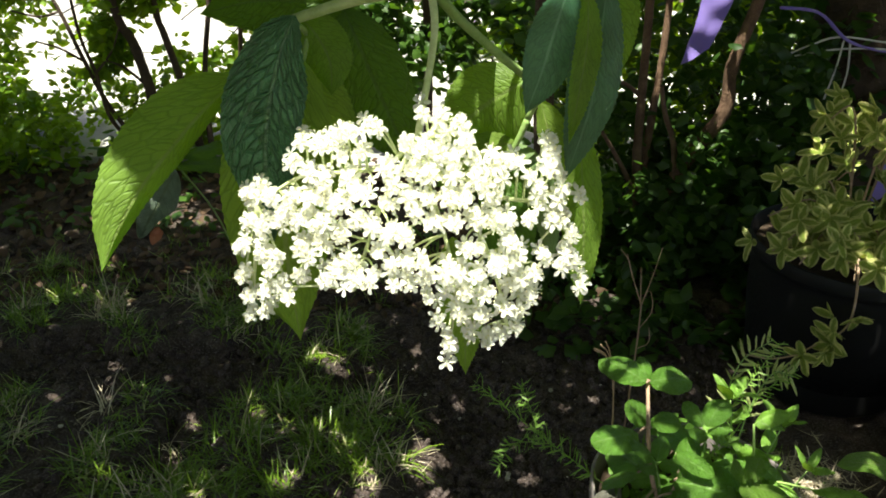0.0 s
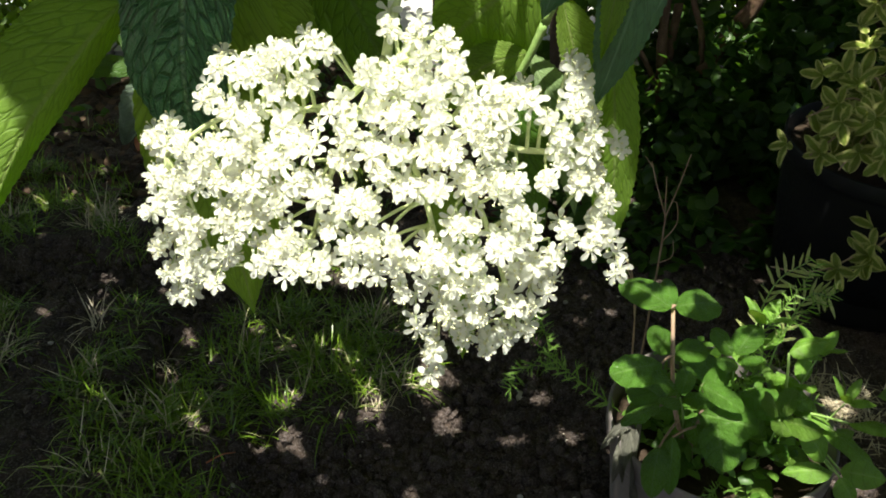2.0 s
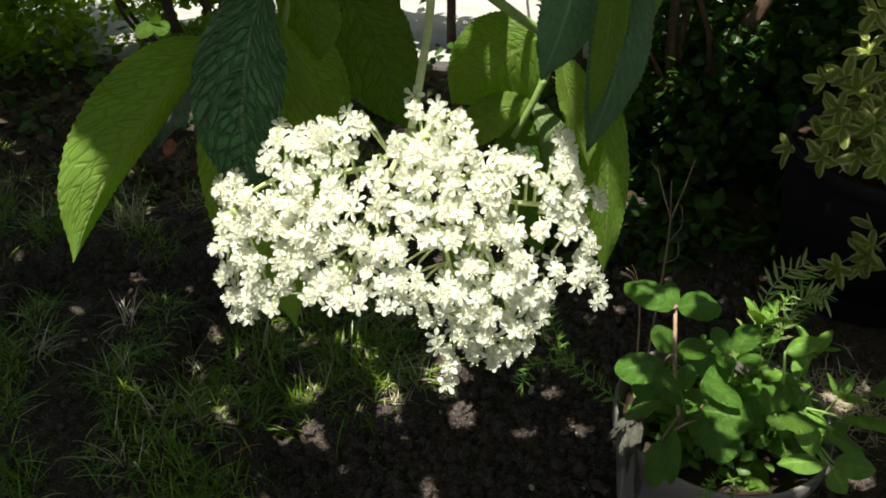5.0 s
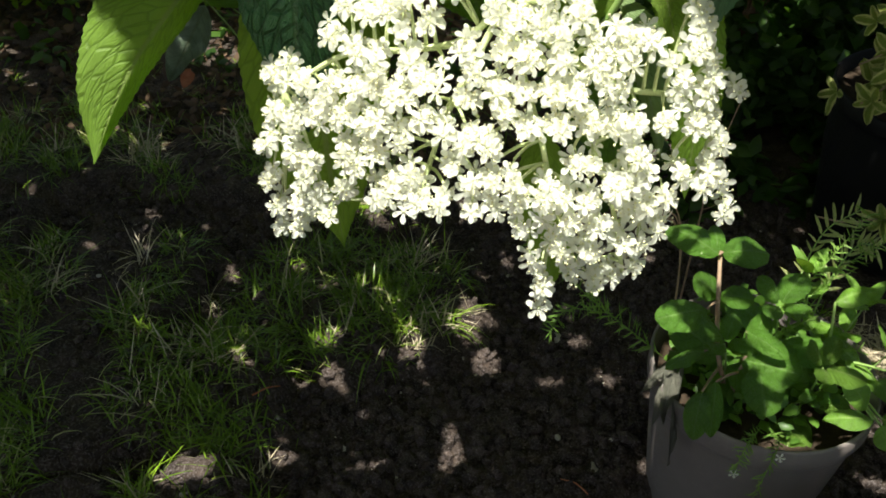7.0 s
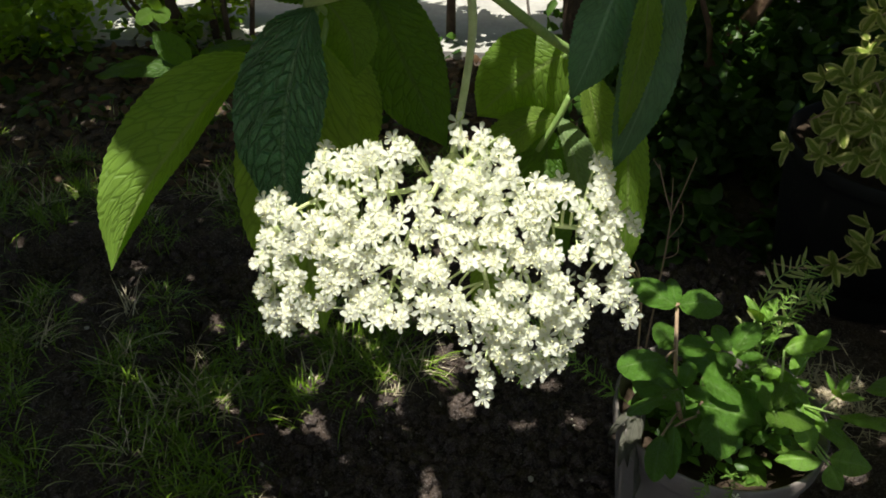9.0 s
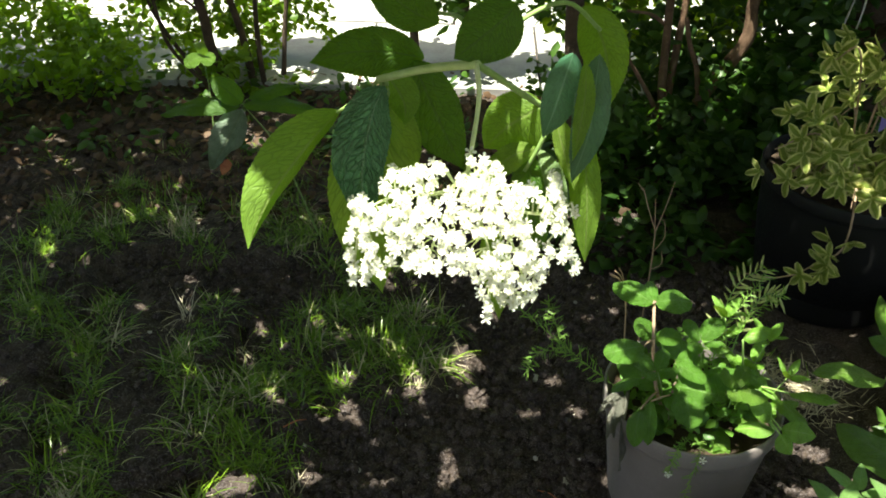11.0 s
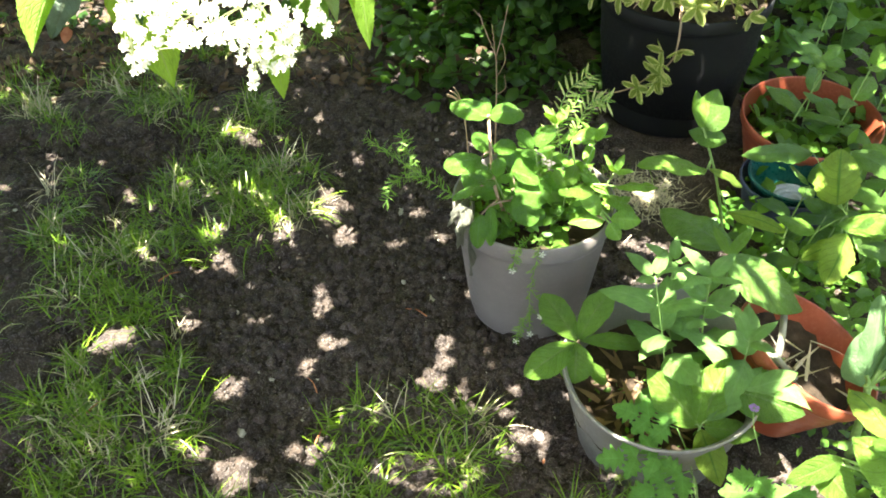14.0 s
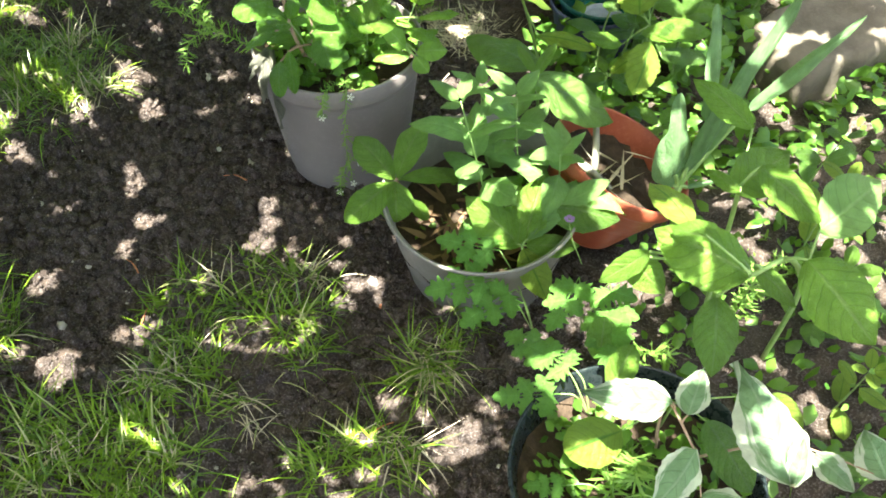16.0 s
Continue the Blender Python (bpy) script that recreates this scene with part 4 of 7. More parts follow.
def floret_mesh(stamens, opening):
    """One five-petalled floret facing up, in metres, as lists of points, faces and material slots."""
    V, Fc, Mi = [], [], []

    def add(pts, fs, mi):
        k = len(V)
        V.extend(pts)
        for f in fs:
            Fc.append([a + k for a in f])
            Mi.append(mi)
    for i in range(5):
        a = i * 2 * math.pi / 5
        c, s = math.cos(a), math.sin(a)
        rows = [(0.3, 0.22, 0.0), (1.3, 0.5, 0.22), (2.4, 0.84, 0.2), (3.2, 0.92, 0.02), (3.8, 0.62, -0.22), (4.1, 0.18, -0.34)]
        pts = []
        for r, w, z in rows:
            for q in (-1, 0, 1):
                rr, zz = r * opening, (z + (1 - opening) * r * 1.2 - (0.18 if q == 0 else 0.0))
                x, y = rr, w * q
                pts.append(Vector((c * x - s * y, s * x + c * y, zz)) * 0.001)
        fs = [(3 * k + j, 3 * k + j + 3, 3 * k + j + 4, 3 * k + j + 1) for k in range(5) for j in range(2)]
        add(pts, fs, 0)
        if stamens:
            a2 = a + math.pi / 5
            d = Vector((math.cos(a2), math.sin(a2), 0))
            q = Vector((-d.y, d.x, 0)) * 0.12
            top = d * 2.3 + Vector((0, 0, 1.9))
            add([(d * 0.4 + q) * 0.001, (d * 0.4 - q) * 0.001, (top - q) * 0.001, (top + q) * 0.001], [(0, 1, 2, 3)], 0)
            o = [Vector(v) * 0.42 for v in ((1, 0, 0), (-1, 0, 0), (0, 1.2, 0), (0, -1.2, 0), (0, 0, 0.9), (0, 0, -0.9))]
            add([(top + v) * 0.001 for v in o], [(0, 2, 4), (2, 1, 4), (1, 3, 4), (3, 0, 4), (2, 0, 5), (1, 2, 5), (3, 1, 5), (0, 3, 5)], 1)
    o = [Vector(v) * 0.75 + Vector((0, 0, 0.35)) for v in ((1, 0, 0), (-1, 0, 0), (0, 1, 0), (0, -1, 0), (0, 0, 1), (0, 0, -1))]
    add([v * 0.001 for v in o], [(0, 2, 4), (2, 1, 4), (1, 3, 4), (3, 0, 4), (2, 0, 5), (1, 2, 5), (3, 1, 5), (0, 3, 5)], 2)
    return V, Fc, Mi


FLORETS = [floret_mesh(True, 1.0), floret_mesh(True, 0.86), floret_mesh(False, 0.95), floret_mesh(True, 0.62)]


def floret_data(i):
    V, Fc, Mi = FLORETS[i]
    me = bpy.data.meshes.new("floret")
    me.from_pydata(V, [], Fc)
    for m in (M_PETAL, M_ANTHER, M_CORE):
        me.materials.append(m)
    me.polygons.foreach_set("material_index", Mi)
    return smooth(me)


floret_meshes = [floret_data(i) for i in range(4)]
placed = []
for cx, cy, cz, rx, rz in CLUSTERS:
    c = Vector((cx, cy, cz))
    heart = c + Vector((0, 0.011, 0.002))
    near_ray = min(ray_pts, key=lambda q: (q - heart).length)
    tube(bm, [near_ray, near_ray.lerp(heart, 0.5) + Vector((0, 0.002, 0)), heart], 0.0007, 0.0005, 5, 4, 0.0, BO)
    ax, az = max(rx - 0.0026, 0.0010), max(rz - 0.0026, 0.0010)
    total = int(rx * rz * math.pi / 0.0036 ** 2) + 3
    for k in range(total):
        deep = k > total * 0.58
        a, r = rng.uniform(0, 2 * math.pi), math.sqrt(rng.random()) * (0.9 if deep else 1.0)
        ox, oz = ax * r * math.cos(a) + rng.gauss(0, 0.0007), az * r * math.sin(a) + rng.gauss(0, 0.0007)
        p = c + Vector((ox, 0.0045 * r * r + rng.gauss(0, 0.0018) + (0.0055 if deep else 0.0), oz + (0.001 if deep else 0.0)))
        out_n = Vector((math.cos(a) * r * 0.75, -0.85, math.sin(a) * r * 0.7 + 0.62)) + Vector((rng.gauss(0, 0.3), rng.gauss(0, 0.2), rng.gauss(0, 0.3)))
        placed.append((p, out_n.normalized(), rng.uniform(0, 6.28), rng.uniform(0.9, 1.18), rng.choice((0, 0, 0, 1, 1, 2, 3))))
        tube(bm, [heart, p - out_n.normalized() * 0.0004], 0.00024, 0.0002, 3, 1, 0.0, BO)
flower_head = part("flower_head", bm, M_PEDICEL, branch, "flat elder flower head of creamy white five-petalled florets")
placed.sort(key=lambda q: q[0].y)
rest_v, rest_f, rest_m = [], [], []
for i, (p, n_, roll, s, kind) in enumerate(placed):
    rot = n_.to_track_quat("Z", "Y").to_matrix() @ Matrix.Rotation(roll, 3, "Z")
    if i < 300:
        ob = new("floret", floret_meshes[kind])
        ob.parent = flower_head
        ob.matrix_basis = Matrix.LocRotScale(p - BO, rot.to_quaternion(), Vector((s, s, s)))
    else:
        V, Fc, Mi = FLORETS[kind]
        k = len(rest_v)
        rest_v += [p - BO + rot @ (v * s) for v in V]
        rest_f += [[a + k for a in f] for f in Fc]
        rest_m += Mi
me = bpy.data.meshes.new("florets")
me.from_pydata(rest_v, [], rest_f)
for m in (M_PETAL, M_ANTHER, M_CORE):
    me.materials.append(m)
me.polygons.foreach_set("material_index", rest_m)
part("florets", me, None, flower_head, "", "stuff")


# ---------------------------------------------------------------- flowerpots
def pot(name, label, at, r_rim, r_base, height, material, lip=0.018, wall=0.004, tilt=(0, 0), fill=0.045, soil=True, notches=0, seg=64, group="flowerpots"):
    """A moulded plastic pot: tapered wall, banded rim, inner wall and compost."""
    ob = thing(name, label, "flowerpot", at, group)
    bm = bmesh.new()
    rb = r_rim - 0.006
    top = height - lip - 0.004
    wall_up = [(r_base + (rb - r_base) * f, 0.004 + (top - 0.004) * f) for f in (0.0, 0.03, 0.2, 0.4, 0.6, 0.8, 0.96, 1.0)]
    prof = [(r_base - 0.012, 0.006), (r_base - 0.002, 0.0), *wall_up, (r_rim - 0.003, height - lip - 0.001), (r_rim - 0.001, height - lip),
            (r_rim, height - lip + 0.003), (r_rim + 0.001, height - 0.003), (r_rim - 0.001, height), (r_rim - wall + 0.001, height), (r_rim - wall, height - 0.003), (rb - wall, height - lip - 0.004),
            (rb - wall - 0.004, height * 0.6), (r_base + 0.004 - wall, 0.012), (0.002, 0.012)]
    rings = lathe(bm, prof, seg, 0.004)
    if notches:
        for k in range(seg):
            if (k * notches / seg) % 1.0 < 0.28:
                for ring, up in ((rings[0], 0.007), (rings[1], 0.010), (rings[2], 0.009), (rings[3], 0.006)):
                    ring[k].co.z += up
    part("shell", bm, material, ob)
    if soil:
        bm = bmesh.new()
        rs = rb - wall - 0.003
        rr = random.Random(len(label))
        h = height - fill
        inner = lathe(bm, [(rs * f, h + 0.004 * math.sin(f * 7)) for f in (1.0, 0.85, 0.68, 0.5, 0.34, 0.18, 0.04)], 40)
        for ring in inner:
            for v in ring:
                v.co.z += rr.uniform(-0.006, 0.008) + 0.008 * noise.noise(v.co * 30)
        bm.faces.new(inner[-1])
        part("compost", bm, M_POTSOIL, ob, "dark peaty compost with bits of bark")
    ob.rotation_euler = Euler((radians(tilt[0]), radians(tilt[1]), 0))
    return ob


pot("flowerpot", "grey-lilac round plastic flowerpot with drainage notches standing on soil", (0.452, 0.955, 0.0), 0.139, 0.107, 0.245, M_GREYPOT, 0.034, fill=0.03, notches=6)
pot("flowerpot", "wide grey plastic flowerpot leaning forward on the soil", (0.600, 0.636, -0.010), 0.150, 0.116, 0.20, M_TAUPEPOT, 0.007, tilt=(6, -3), fill=0.085)
pot("flowerpot", "red-brown plastic flowerpot with dry straw, leaning among leaves", (0.774, 0.648, 0.036), 0.118, 0.074, 0.142, M_TERRA, 0.026, tilt=(4, 25), fill=0.05)
pot("flowerpot", "red-brown plastic flowerpot half hidden behind plants", (1.13, 1.325, -0.03), 0.148, 0.11, 0.155, M_TERRA, 0.022, tilt=(4, 0), fill=0.06)
pot("flowerpot", "large black plastic tub with a cream-edged shrub in it", (0.912, 1.605, -0.01), 0.194, 0.155, 0.315, M_BLACKPOT, 0.03, fill=0.03)
pot("flowerpot", "blackish-green plastic flowerpot full of seedlings", (0.625, 0.150, -0.01), 0.152, 0.118, 0.165, M_GREENPOT, 0.012, fill=0.05)
pot("flowerpot", "small dark blue plastic flowerpot stacked round a teal one", (1.015, 1.135, -0.015), 0.098, 0.075, 0.115, M_NAVY, 0.012, soil=False)
teal = pot("flowerpot", "small teal plastic flowerpot inside a dark blue one", (1.018, 1.132, 0.001), 0.088, 0.062, 0.112, M_TEAL, 0.010, soil=False)
bm = bmesh.new()
lathe(bm, [(0.004, 0.05), (0.018, 0.052), (0.020, 0.056), (0.023, 0.052), (0.030, 0.052), (0.032, 0.056), (0.035, 0.052), (0.042, 0.052), (0.045, 0.058), (0.049, 0.052), (0.050, 0.04), (0.038, 0.012)], 40)
solo("saucer", bm, M_PALEBLUE, "small pale blue ribbed plastic saucer lying in the teal pot", "saucer").matrix_world = pose(1.022, 1.122, 0.004, 6, -4, 0)

# ---------------------------------------------------------------- plants in and round the pots
def face_of(rng, lean=0.45):
    return Vector((-0.12 + rng.gauss(0, 0.22), -lean + rng.gauss(0, 0.2), 1.0))


def hand_plant(name, label, leaves, material, stems, rng, stem_mat=None, shape=(0.6, 0.75), teeth=14, bite=0.07, bow=0.07, fold=10, n=22, m=3, lean=0.45, category="plant", stem_r=0.0022, mats=(), droop=0.0, group="", wave=0.07):
    """A plant whose larger leaves stand where they are given; mats: other materials, taken in turn."""
    at = Vector(stems[0][0])
    ob = thing(name, label, category, at, group)
    bm = bmesh.new()
    for line in stems:
        tube(bm, line, stem_r, stem_r * 0.7, 7, 6, 0.04, at)
    for b, t, w in leaves:
        end = min((Vector(q) for line in stems for q in curve_points(line, 4)), key=lambda q: (q - Vector(b)).length)
        if (end - Vector(b)).length > 0.004:
            tube(bm, [end, (end + Vector(b)) / 2 + Vector((0, 0, 0.003)), b], stem_r * 0.55, stem_r * 0.4, 5, 3, 0.0, at)
    part("stem", bm, stem_mat or M_STEM, ob)
    for i, (b, t, w) in enumerate(leaves):
        mt = mats[i % len(mats)] if mats else material
        leaf_part(ob, b, t, w * rng.uniform(0.92, 1.08), w * rng.uniform(0.85, 1.08), face_of(rng, lean), mt, fold=(fold + rng.uniform(-6, 12), fold + rng.uniform(-6, 12)),
                  bow=bow * rng.uniform(0.5, 1.6), n=n, m=m, shape=shape, teeth=teeth, bite=bite, wave=wave, seed=rng.uniform(0, 50), droop=droop)
    return ob


def sprig(name, label, base, top, pairs, length, width, material, rng, shape=(0.55, 0.8), teeth=0, crown=3, stem_r=0.0016, spread=0.55, category="plant", stem_mat=None, n=10, m=2, group="", grow=0.8):
    """A leafy shoot: pairs of leaves up a stem and a tuft at the top."""
    base, top = Vector(base), Vector(top)
    ob = thing(name, label, category, base, group)
    axis = (top - base).normalized()
    side = axis.orthogonal().normalized()
    bm = bmesh.new()
    bend = base.lerp(top, 0.5) + Vector((rng.gauss(0, 0.006), rng.gauss(0, 0.006), 0))
    tube(bm, [base, bend, top], stem_r, stem_r * 0.6, 6, 5, 0.0, base)
    part("stem", bm, stem_mat or M_STEM, ob)
    line = curve_points([base, bend, top], 8)
    for k in range(pairs + 1):
        u = 0.18 + 0.82 * k / max(1, pairs)
        p = line[min(len(line) - 1, int(u * (len(line) - 1)))]
        yaw = k * 1.57 + rng.uniform(-0.5, 0.5)
        cnt = 2 if k < pairs else 2 + crown
        ln = length * (1.0 - (1 - grow) * u) * rng.uniform(0.85, 1.12) * (0.7 if k == pairs else 1)
        for q in range(cnt):
            a = yaw + q * 2 * math.pi / cnt + rng.uniform(-0.2, 0.2)
            d = (Matrix.Rotation(a, 3, axis) @ side)
            lift = spread * rng.uniform(0.5, 1.3) * (1.5 if k == pairs else 1)
            dirn = (d + axis * lift * 0.8).normalized()
            f = axis - dirn * axis.dot(dirn) + Vector((rng.gauss(0, 0.15), rng.gauss(0, 0.15), 0.2))
            L = ln * rng.uniform(0.8, 1.15)
            leaf_part(ob, p + dirn * 0.004, p + dirn * L, width * L / length, width * L / length, f, material, fold=(10 + rng.uniform(-6, 14), 10 + rng.uniform(-6, 14)), bow=rng.uniform(0.02, 0.12), n=n, m=m,
                      shape=shape, teeth=teeth, bite=0.08, wave=0.06, seed=rng.uniform(0, 60), droop=rng.uniform(0.0, 0.25))
    return ob


def frond(name, label, lines, rng, leaflet=0.012, step=0.006, material=None, r=0.0008, category="weed", twice=True):
    """A feathery weed: thin stems set with fine needle leaves."""
    at = Vector(lines[0][0])
    ob = thing(name, label, category, at)
    for line in lines:
        bm = bmesh.new()
        tube(bm, line, r, r * 0.5, 5, 8, 0.0, at)
        part("stem", bm, M_FEATHER, ob)
    V, Fc = [], []
    for line in lines:
        pts = curve_points(line, 14)
        for i in range(2, len(pts) - 1):
            ax = (pts[i + 1] - pts[i]).normalized()
            for s in range(2 if twice else 1):
                a = rng.uniform(0, 6.28)
                d = (Matrix.Rotation(a, 3, ax) @ ax.orthogonal().normalized() + ax * rng.uniform(0.2, 0.9)).normalized()
                sd = d.orthogonal().normalized() * (leaflet * 0.055)
                L = leaflet * rng.uniform(0.6, 1.5)
                p = pts[i] - at
                k = len(V)
                V += [p - sd, p + sd, p + d * L * 0.6 + sd * 1.2, p + d * L * 0.6 - sd * 1.2, p + d * L]
                Fc += [(k, k + 1, k + 2, k + 3), (k + 3, k + 2, k + 4)]
                for h in range(2):
                    e = (d + Vector((rng.gauss(0, 0.6), rng.gauss(0, 0.6), rng.gauss(0, 0.6)))).normalized()
                    q = p + d * L * rng.uniform(0.3, 0.7)
                    k = len(V)
                    V += [q - sd * 0.8, q + sd * 0.8, q + e * L * 0.5]
                    Fc += [(k, k + 1, k + 2)]
    me = bpy.data.meshes.new("needles")
    me.from_pydata(V, [], Fc)
    me.materials.append(material or M_FEATHER)
    part("needles", me, None, ob, "", "stuff")
    return ob


def herb(name, label, base, tips, size, rng, material=None):
    """A herb with thin stalks, each with a leaf of three leaflets cut into toothed lobes."""
    at = Vector(base)
    ob = thing(name, label, "herb", at)
    for t in tips:
        t = Vector(t)
        bm = bmesh.new()
        tube(bm, [at, at.lerp(t, 0.55) + Vector((0, 0, 0.02)), t], 0.0012, 0.0008, 5, 5, 0.0, at)
        part("stalk", bm, M_STEM, ob)
        out_d = Vector((t.x - at.x, t.y - at.y, 0))
        out_d = out_d.normalized() if out_d.length > 0.004 else Vector((rng.gauss(0, 1), -1, 0)).normalized()
        up = face_of(rng, 0.3).normalized()
        sd = up.cross(out_d).normalized()
        bm = bmesh.new()
        run = (out_d + up * rng.uniform(-0.3, 0.0)).normalized()
        tube(bm, [t - at, t - at + run * size * 1.05], size * 0.018, size * 0.01, 4, 1)
        for u, sg, q in ((1.0, 0, 0.72), (0.72, 1, 0.60), (0.72, -1, 0.60), (0.22, 1, 0.66), (0.22, -1, 0.66)):
            e = (sd * sg + run * (0.55 if sg else 1) + up * rng.uniform(-0.25, 0.05)).normalized()
            o = t - at + run * (size * u)
            w = size * q * 0.42
            add_leaf(bm, o, o + e * size * q, w, w, up, fold=(8, 8), bow=0.05, n=20, m=3, shape=(0.7, 0.95), teeth=4, bite=0.75, wave=0.08, seed=rng.uniform(0, 40))
        part("leaf", bm, material or M_HERB, ob)
    return ob


def pinnate(name, label, lines, material, rng, size=0.03, width=0.16, step=3):
    """A shoot with paired narrow leaflets all along its stem."""
    at = Vector(lines[0][0])
    ob = thing(name, label, "plant", at)
    for line in lines:
        bm = bmesh.new()
        tube(bm, line, 0.0014, 0.0007, 6, 6, 0.0, at)
        part("stem", bm, M_STEM, ob)
        pts = curve_points(line, 12)
        for i in range(len(pts) // 3, len(pts) - 1, step):
            ax = (pts[i + 1] - pts[i]).normalized()
            sd = ax.cross(Vector((rng.gauss(0, 0.5), -1, 0.6))).normalized()
            for sg in (1, -1):
                d = (sd * sg + ax * rng.uniform(0.5, 1.1) + Vector((0, 0, rng.gauss(0, 0.25)))).normalized()
                L = size * rng.uniform(0.7, 1.2)
                leaf_part(ob, pts[i], pts[i] + d * L, L * width, L * width, face_of(rng, 0.8), material, fold=(14, 14), bow=0.05, n=8, m=2, shape=(0.6, 0.9), wave=0.08, seed=rng.uniform(0, 40), droop=rng.uniform(-0.1, 0.2))
    return ob

LEAVES_ROUND = [
    ((0.373, 0.988, 0.39), (0.319, 1.045, 0.385), 0.0214), ((0.377, 0.991, 0.39), (0.436, 1.001, 0.385), 0.0231), ((0.373, 0.993, 0.39), (0.372, 1.034, 0.4), 0.0121),
    ((0.357, 0.935, 0.35), (0.294, 0.912, 0.35), 0.0226), ((0.381, 0.972, 0.34), (0.347, 0.983, 0.36), 0.0186), ((0.381, 0.972, 0.34), (0.419, 0.961, 0.345), 0.0167),
    ((0.408, 0.897, 0.29), (0.427, 0.946, 0.34), 0.0156), ((0.403, 0.905, 0.3), (0.462, 0.875, 0.31), 0.0282), ((0.419, 0.893, 0.3), (0.42, 0.836, 0.28), 0.0253),
    ((0.362, 0.858, 0.31), (0.358, 0.819, 0.26), 0.0116), ((0.347, 0.851, 0.3), (0.335, 0.805, 0.27), 0.015), ((0.349, 0.885, 0.33), (0.301, 0.854, 0.33), 0.0115),
    ((0.405, 0.923, 0.33), (0.443, 0.881, 0.33), 0.0136),
]
LEAVES_ROSETTE = [
    ((0.557, 0.852, 0.27), (0.605, 0.841, 0.27), 0.0164), ((0.547, 0.85, 0.27), (0.484, 0.838, 0.28), 0.0154), ((0.553, 0.842, 0.27), (0.568, 0.822, 0.25), 0.0154),
    ((0.543, 0.865, 0.27), (0.509, 0.885, 0.31), 0.0155), ((0.506, 0.948, 0.36), (0.547, 0.946, 0.38), 0.0174), ((0.574, 0.898, 0.3), (0.63, 0.858, 0.32), 0.0136),
]
LEAVES_TOP = [
    ((0.773, 1.006, 0.235), (0.617, 0.928, 0.32), 0.0252), ((0.748, 1.0, 0.33), (0.785, 1.001, 0.37), 0.0249), ((0.748, 1.0, 0.33), (0.747, 1.059, 0.37), 0.0136),
    ((0.745, 1.001, 0.33), (0.779, 1.043, 0.38), 0.0241), ((0.786, 0.984, 0.31), (0.733, 1.025, 0.31), 0.0195), ((0.782, 1.015, 0.23), (0.867, 1.043, 0.16), 0.0114),
    ((0.811, 0.963, 0.17), (0.914, 0.93, 0.14), 0.0163),
]
LEAVES_SPRIGC = [
    ((0.706, 0.727, 0.28), (0.833, 0.692, 0.19), 0.0399), ((0.718, 0.75, 0.28), (0.648, 0.877, 0.26), 0.0369), ((0.709, 0.732, 0.28), (0.753, 0.762, 0.31), 0.0103),
    ((0.703, 0.726, 0.28), (0.67, 0.712, 0.22), 0.0129), ((0.706, 0.727, 0.29), (0.687, 0.76, 0.32), 0.0085),
]
LEAVES_POT2A = [
    ((0.47, 0.667, 0.19), (0.431, 0.75, 0.215), 0.0269), ((0.473, 0.669, 0.19), (0.533, 0.723, 0.24), 0.024), ((0.467, 0.666, 0.19), (0.381, 0.616, 0.18), 0.0261),
    ((0.469, 0.666, 0.19), (0.455, 0.603, 0.17), 0.0261), ((0.474, 0.668, 0.19), (0.585, 0.682, 0.15), 0.0156), ((0.483, 0.643, 0.17), (0.505, 0.612, 0.15), 0.0119),
]
LEAVES_POT2Q = [
    ((0.613, 0.511, 0.165), (0.553, 0.588, 0.21), 0.0297), ((0.617, 0.515, 0.165), (0.672, 0.587, 0.22), 0.0314), ((0.616, 0.511, 0.16), (0.629, 0.441, 0.12), 0.0245),
    ((0.619, 0.51, 0.165), (0.696, 0.492, 0.16), 0.0183), ((0.607, 0.512, 0.17), (0.625, 0.548, 0.2), 0.0112), ((0.625, 0.517, 0.17), (0.723, 0.58, 0.2), 0.0202),
    ((0.666, 0.552, 0.19), (0.755, 0.497, 0.19), 0.0319), ((0.684, 0.542, 0.2), (0.758, 0.548, 0.22), 0.016),
]
LEAVES_BIG = [
    ((0.784, 0.257, 0.34), (0.704, 0.346, 0.35), 0.0407), ((0.743, 0.331, 0.36), (0.725, 0.407, 0.36), 0.0234), ((0.78, 0.305, 0.345), (0.712, 0.325, 0.37), 0.0228),
    ((0.842, 0.246, 0.36), (0.891, 0.153, 0.3), 0.038), ((0.755, 0.266, 0.3), (0.717, 0.189, 0.26), 0.0287), ((0.859, 0.417, 0.3), (0.968, 0.456, 0.3), 0.0329),
    ((0.892, 0.419, 0.33), (0.944, 0.339, 0.29), 0.0281), ((0.944, 0.335, 0.28), (1.072, 0.389, 0.28), 0.0388), ((0.944, 0.513, 0.3), (0.893, 0.602, 0.33), 0.0229),
    ((0.859, 0.402, 0.31), (0.824, 0.434, 0.33), 0.0108), ((0.794, 0.269, 0.34), (0.829, 0.219, 0.31), 0.0161), ((0.711, 0.352, 0.3), (0.641, 0.34, 0.28), 0.0172),
    ((0.693, 0.371, 0.28), (0.725, 0.32, 0.25), 0.0246),
]
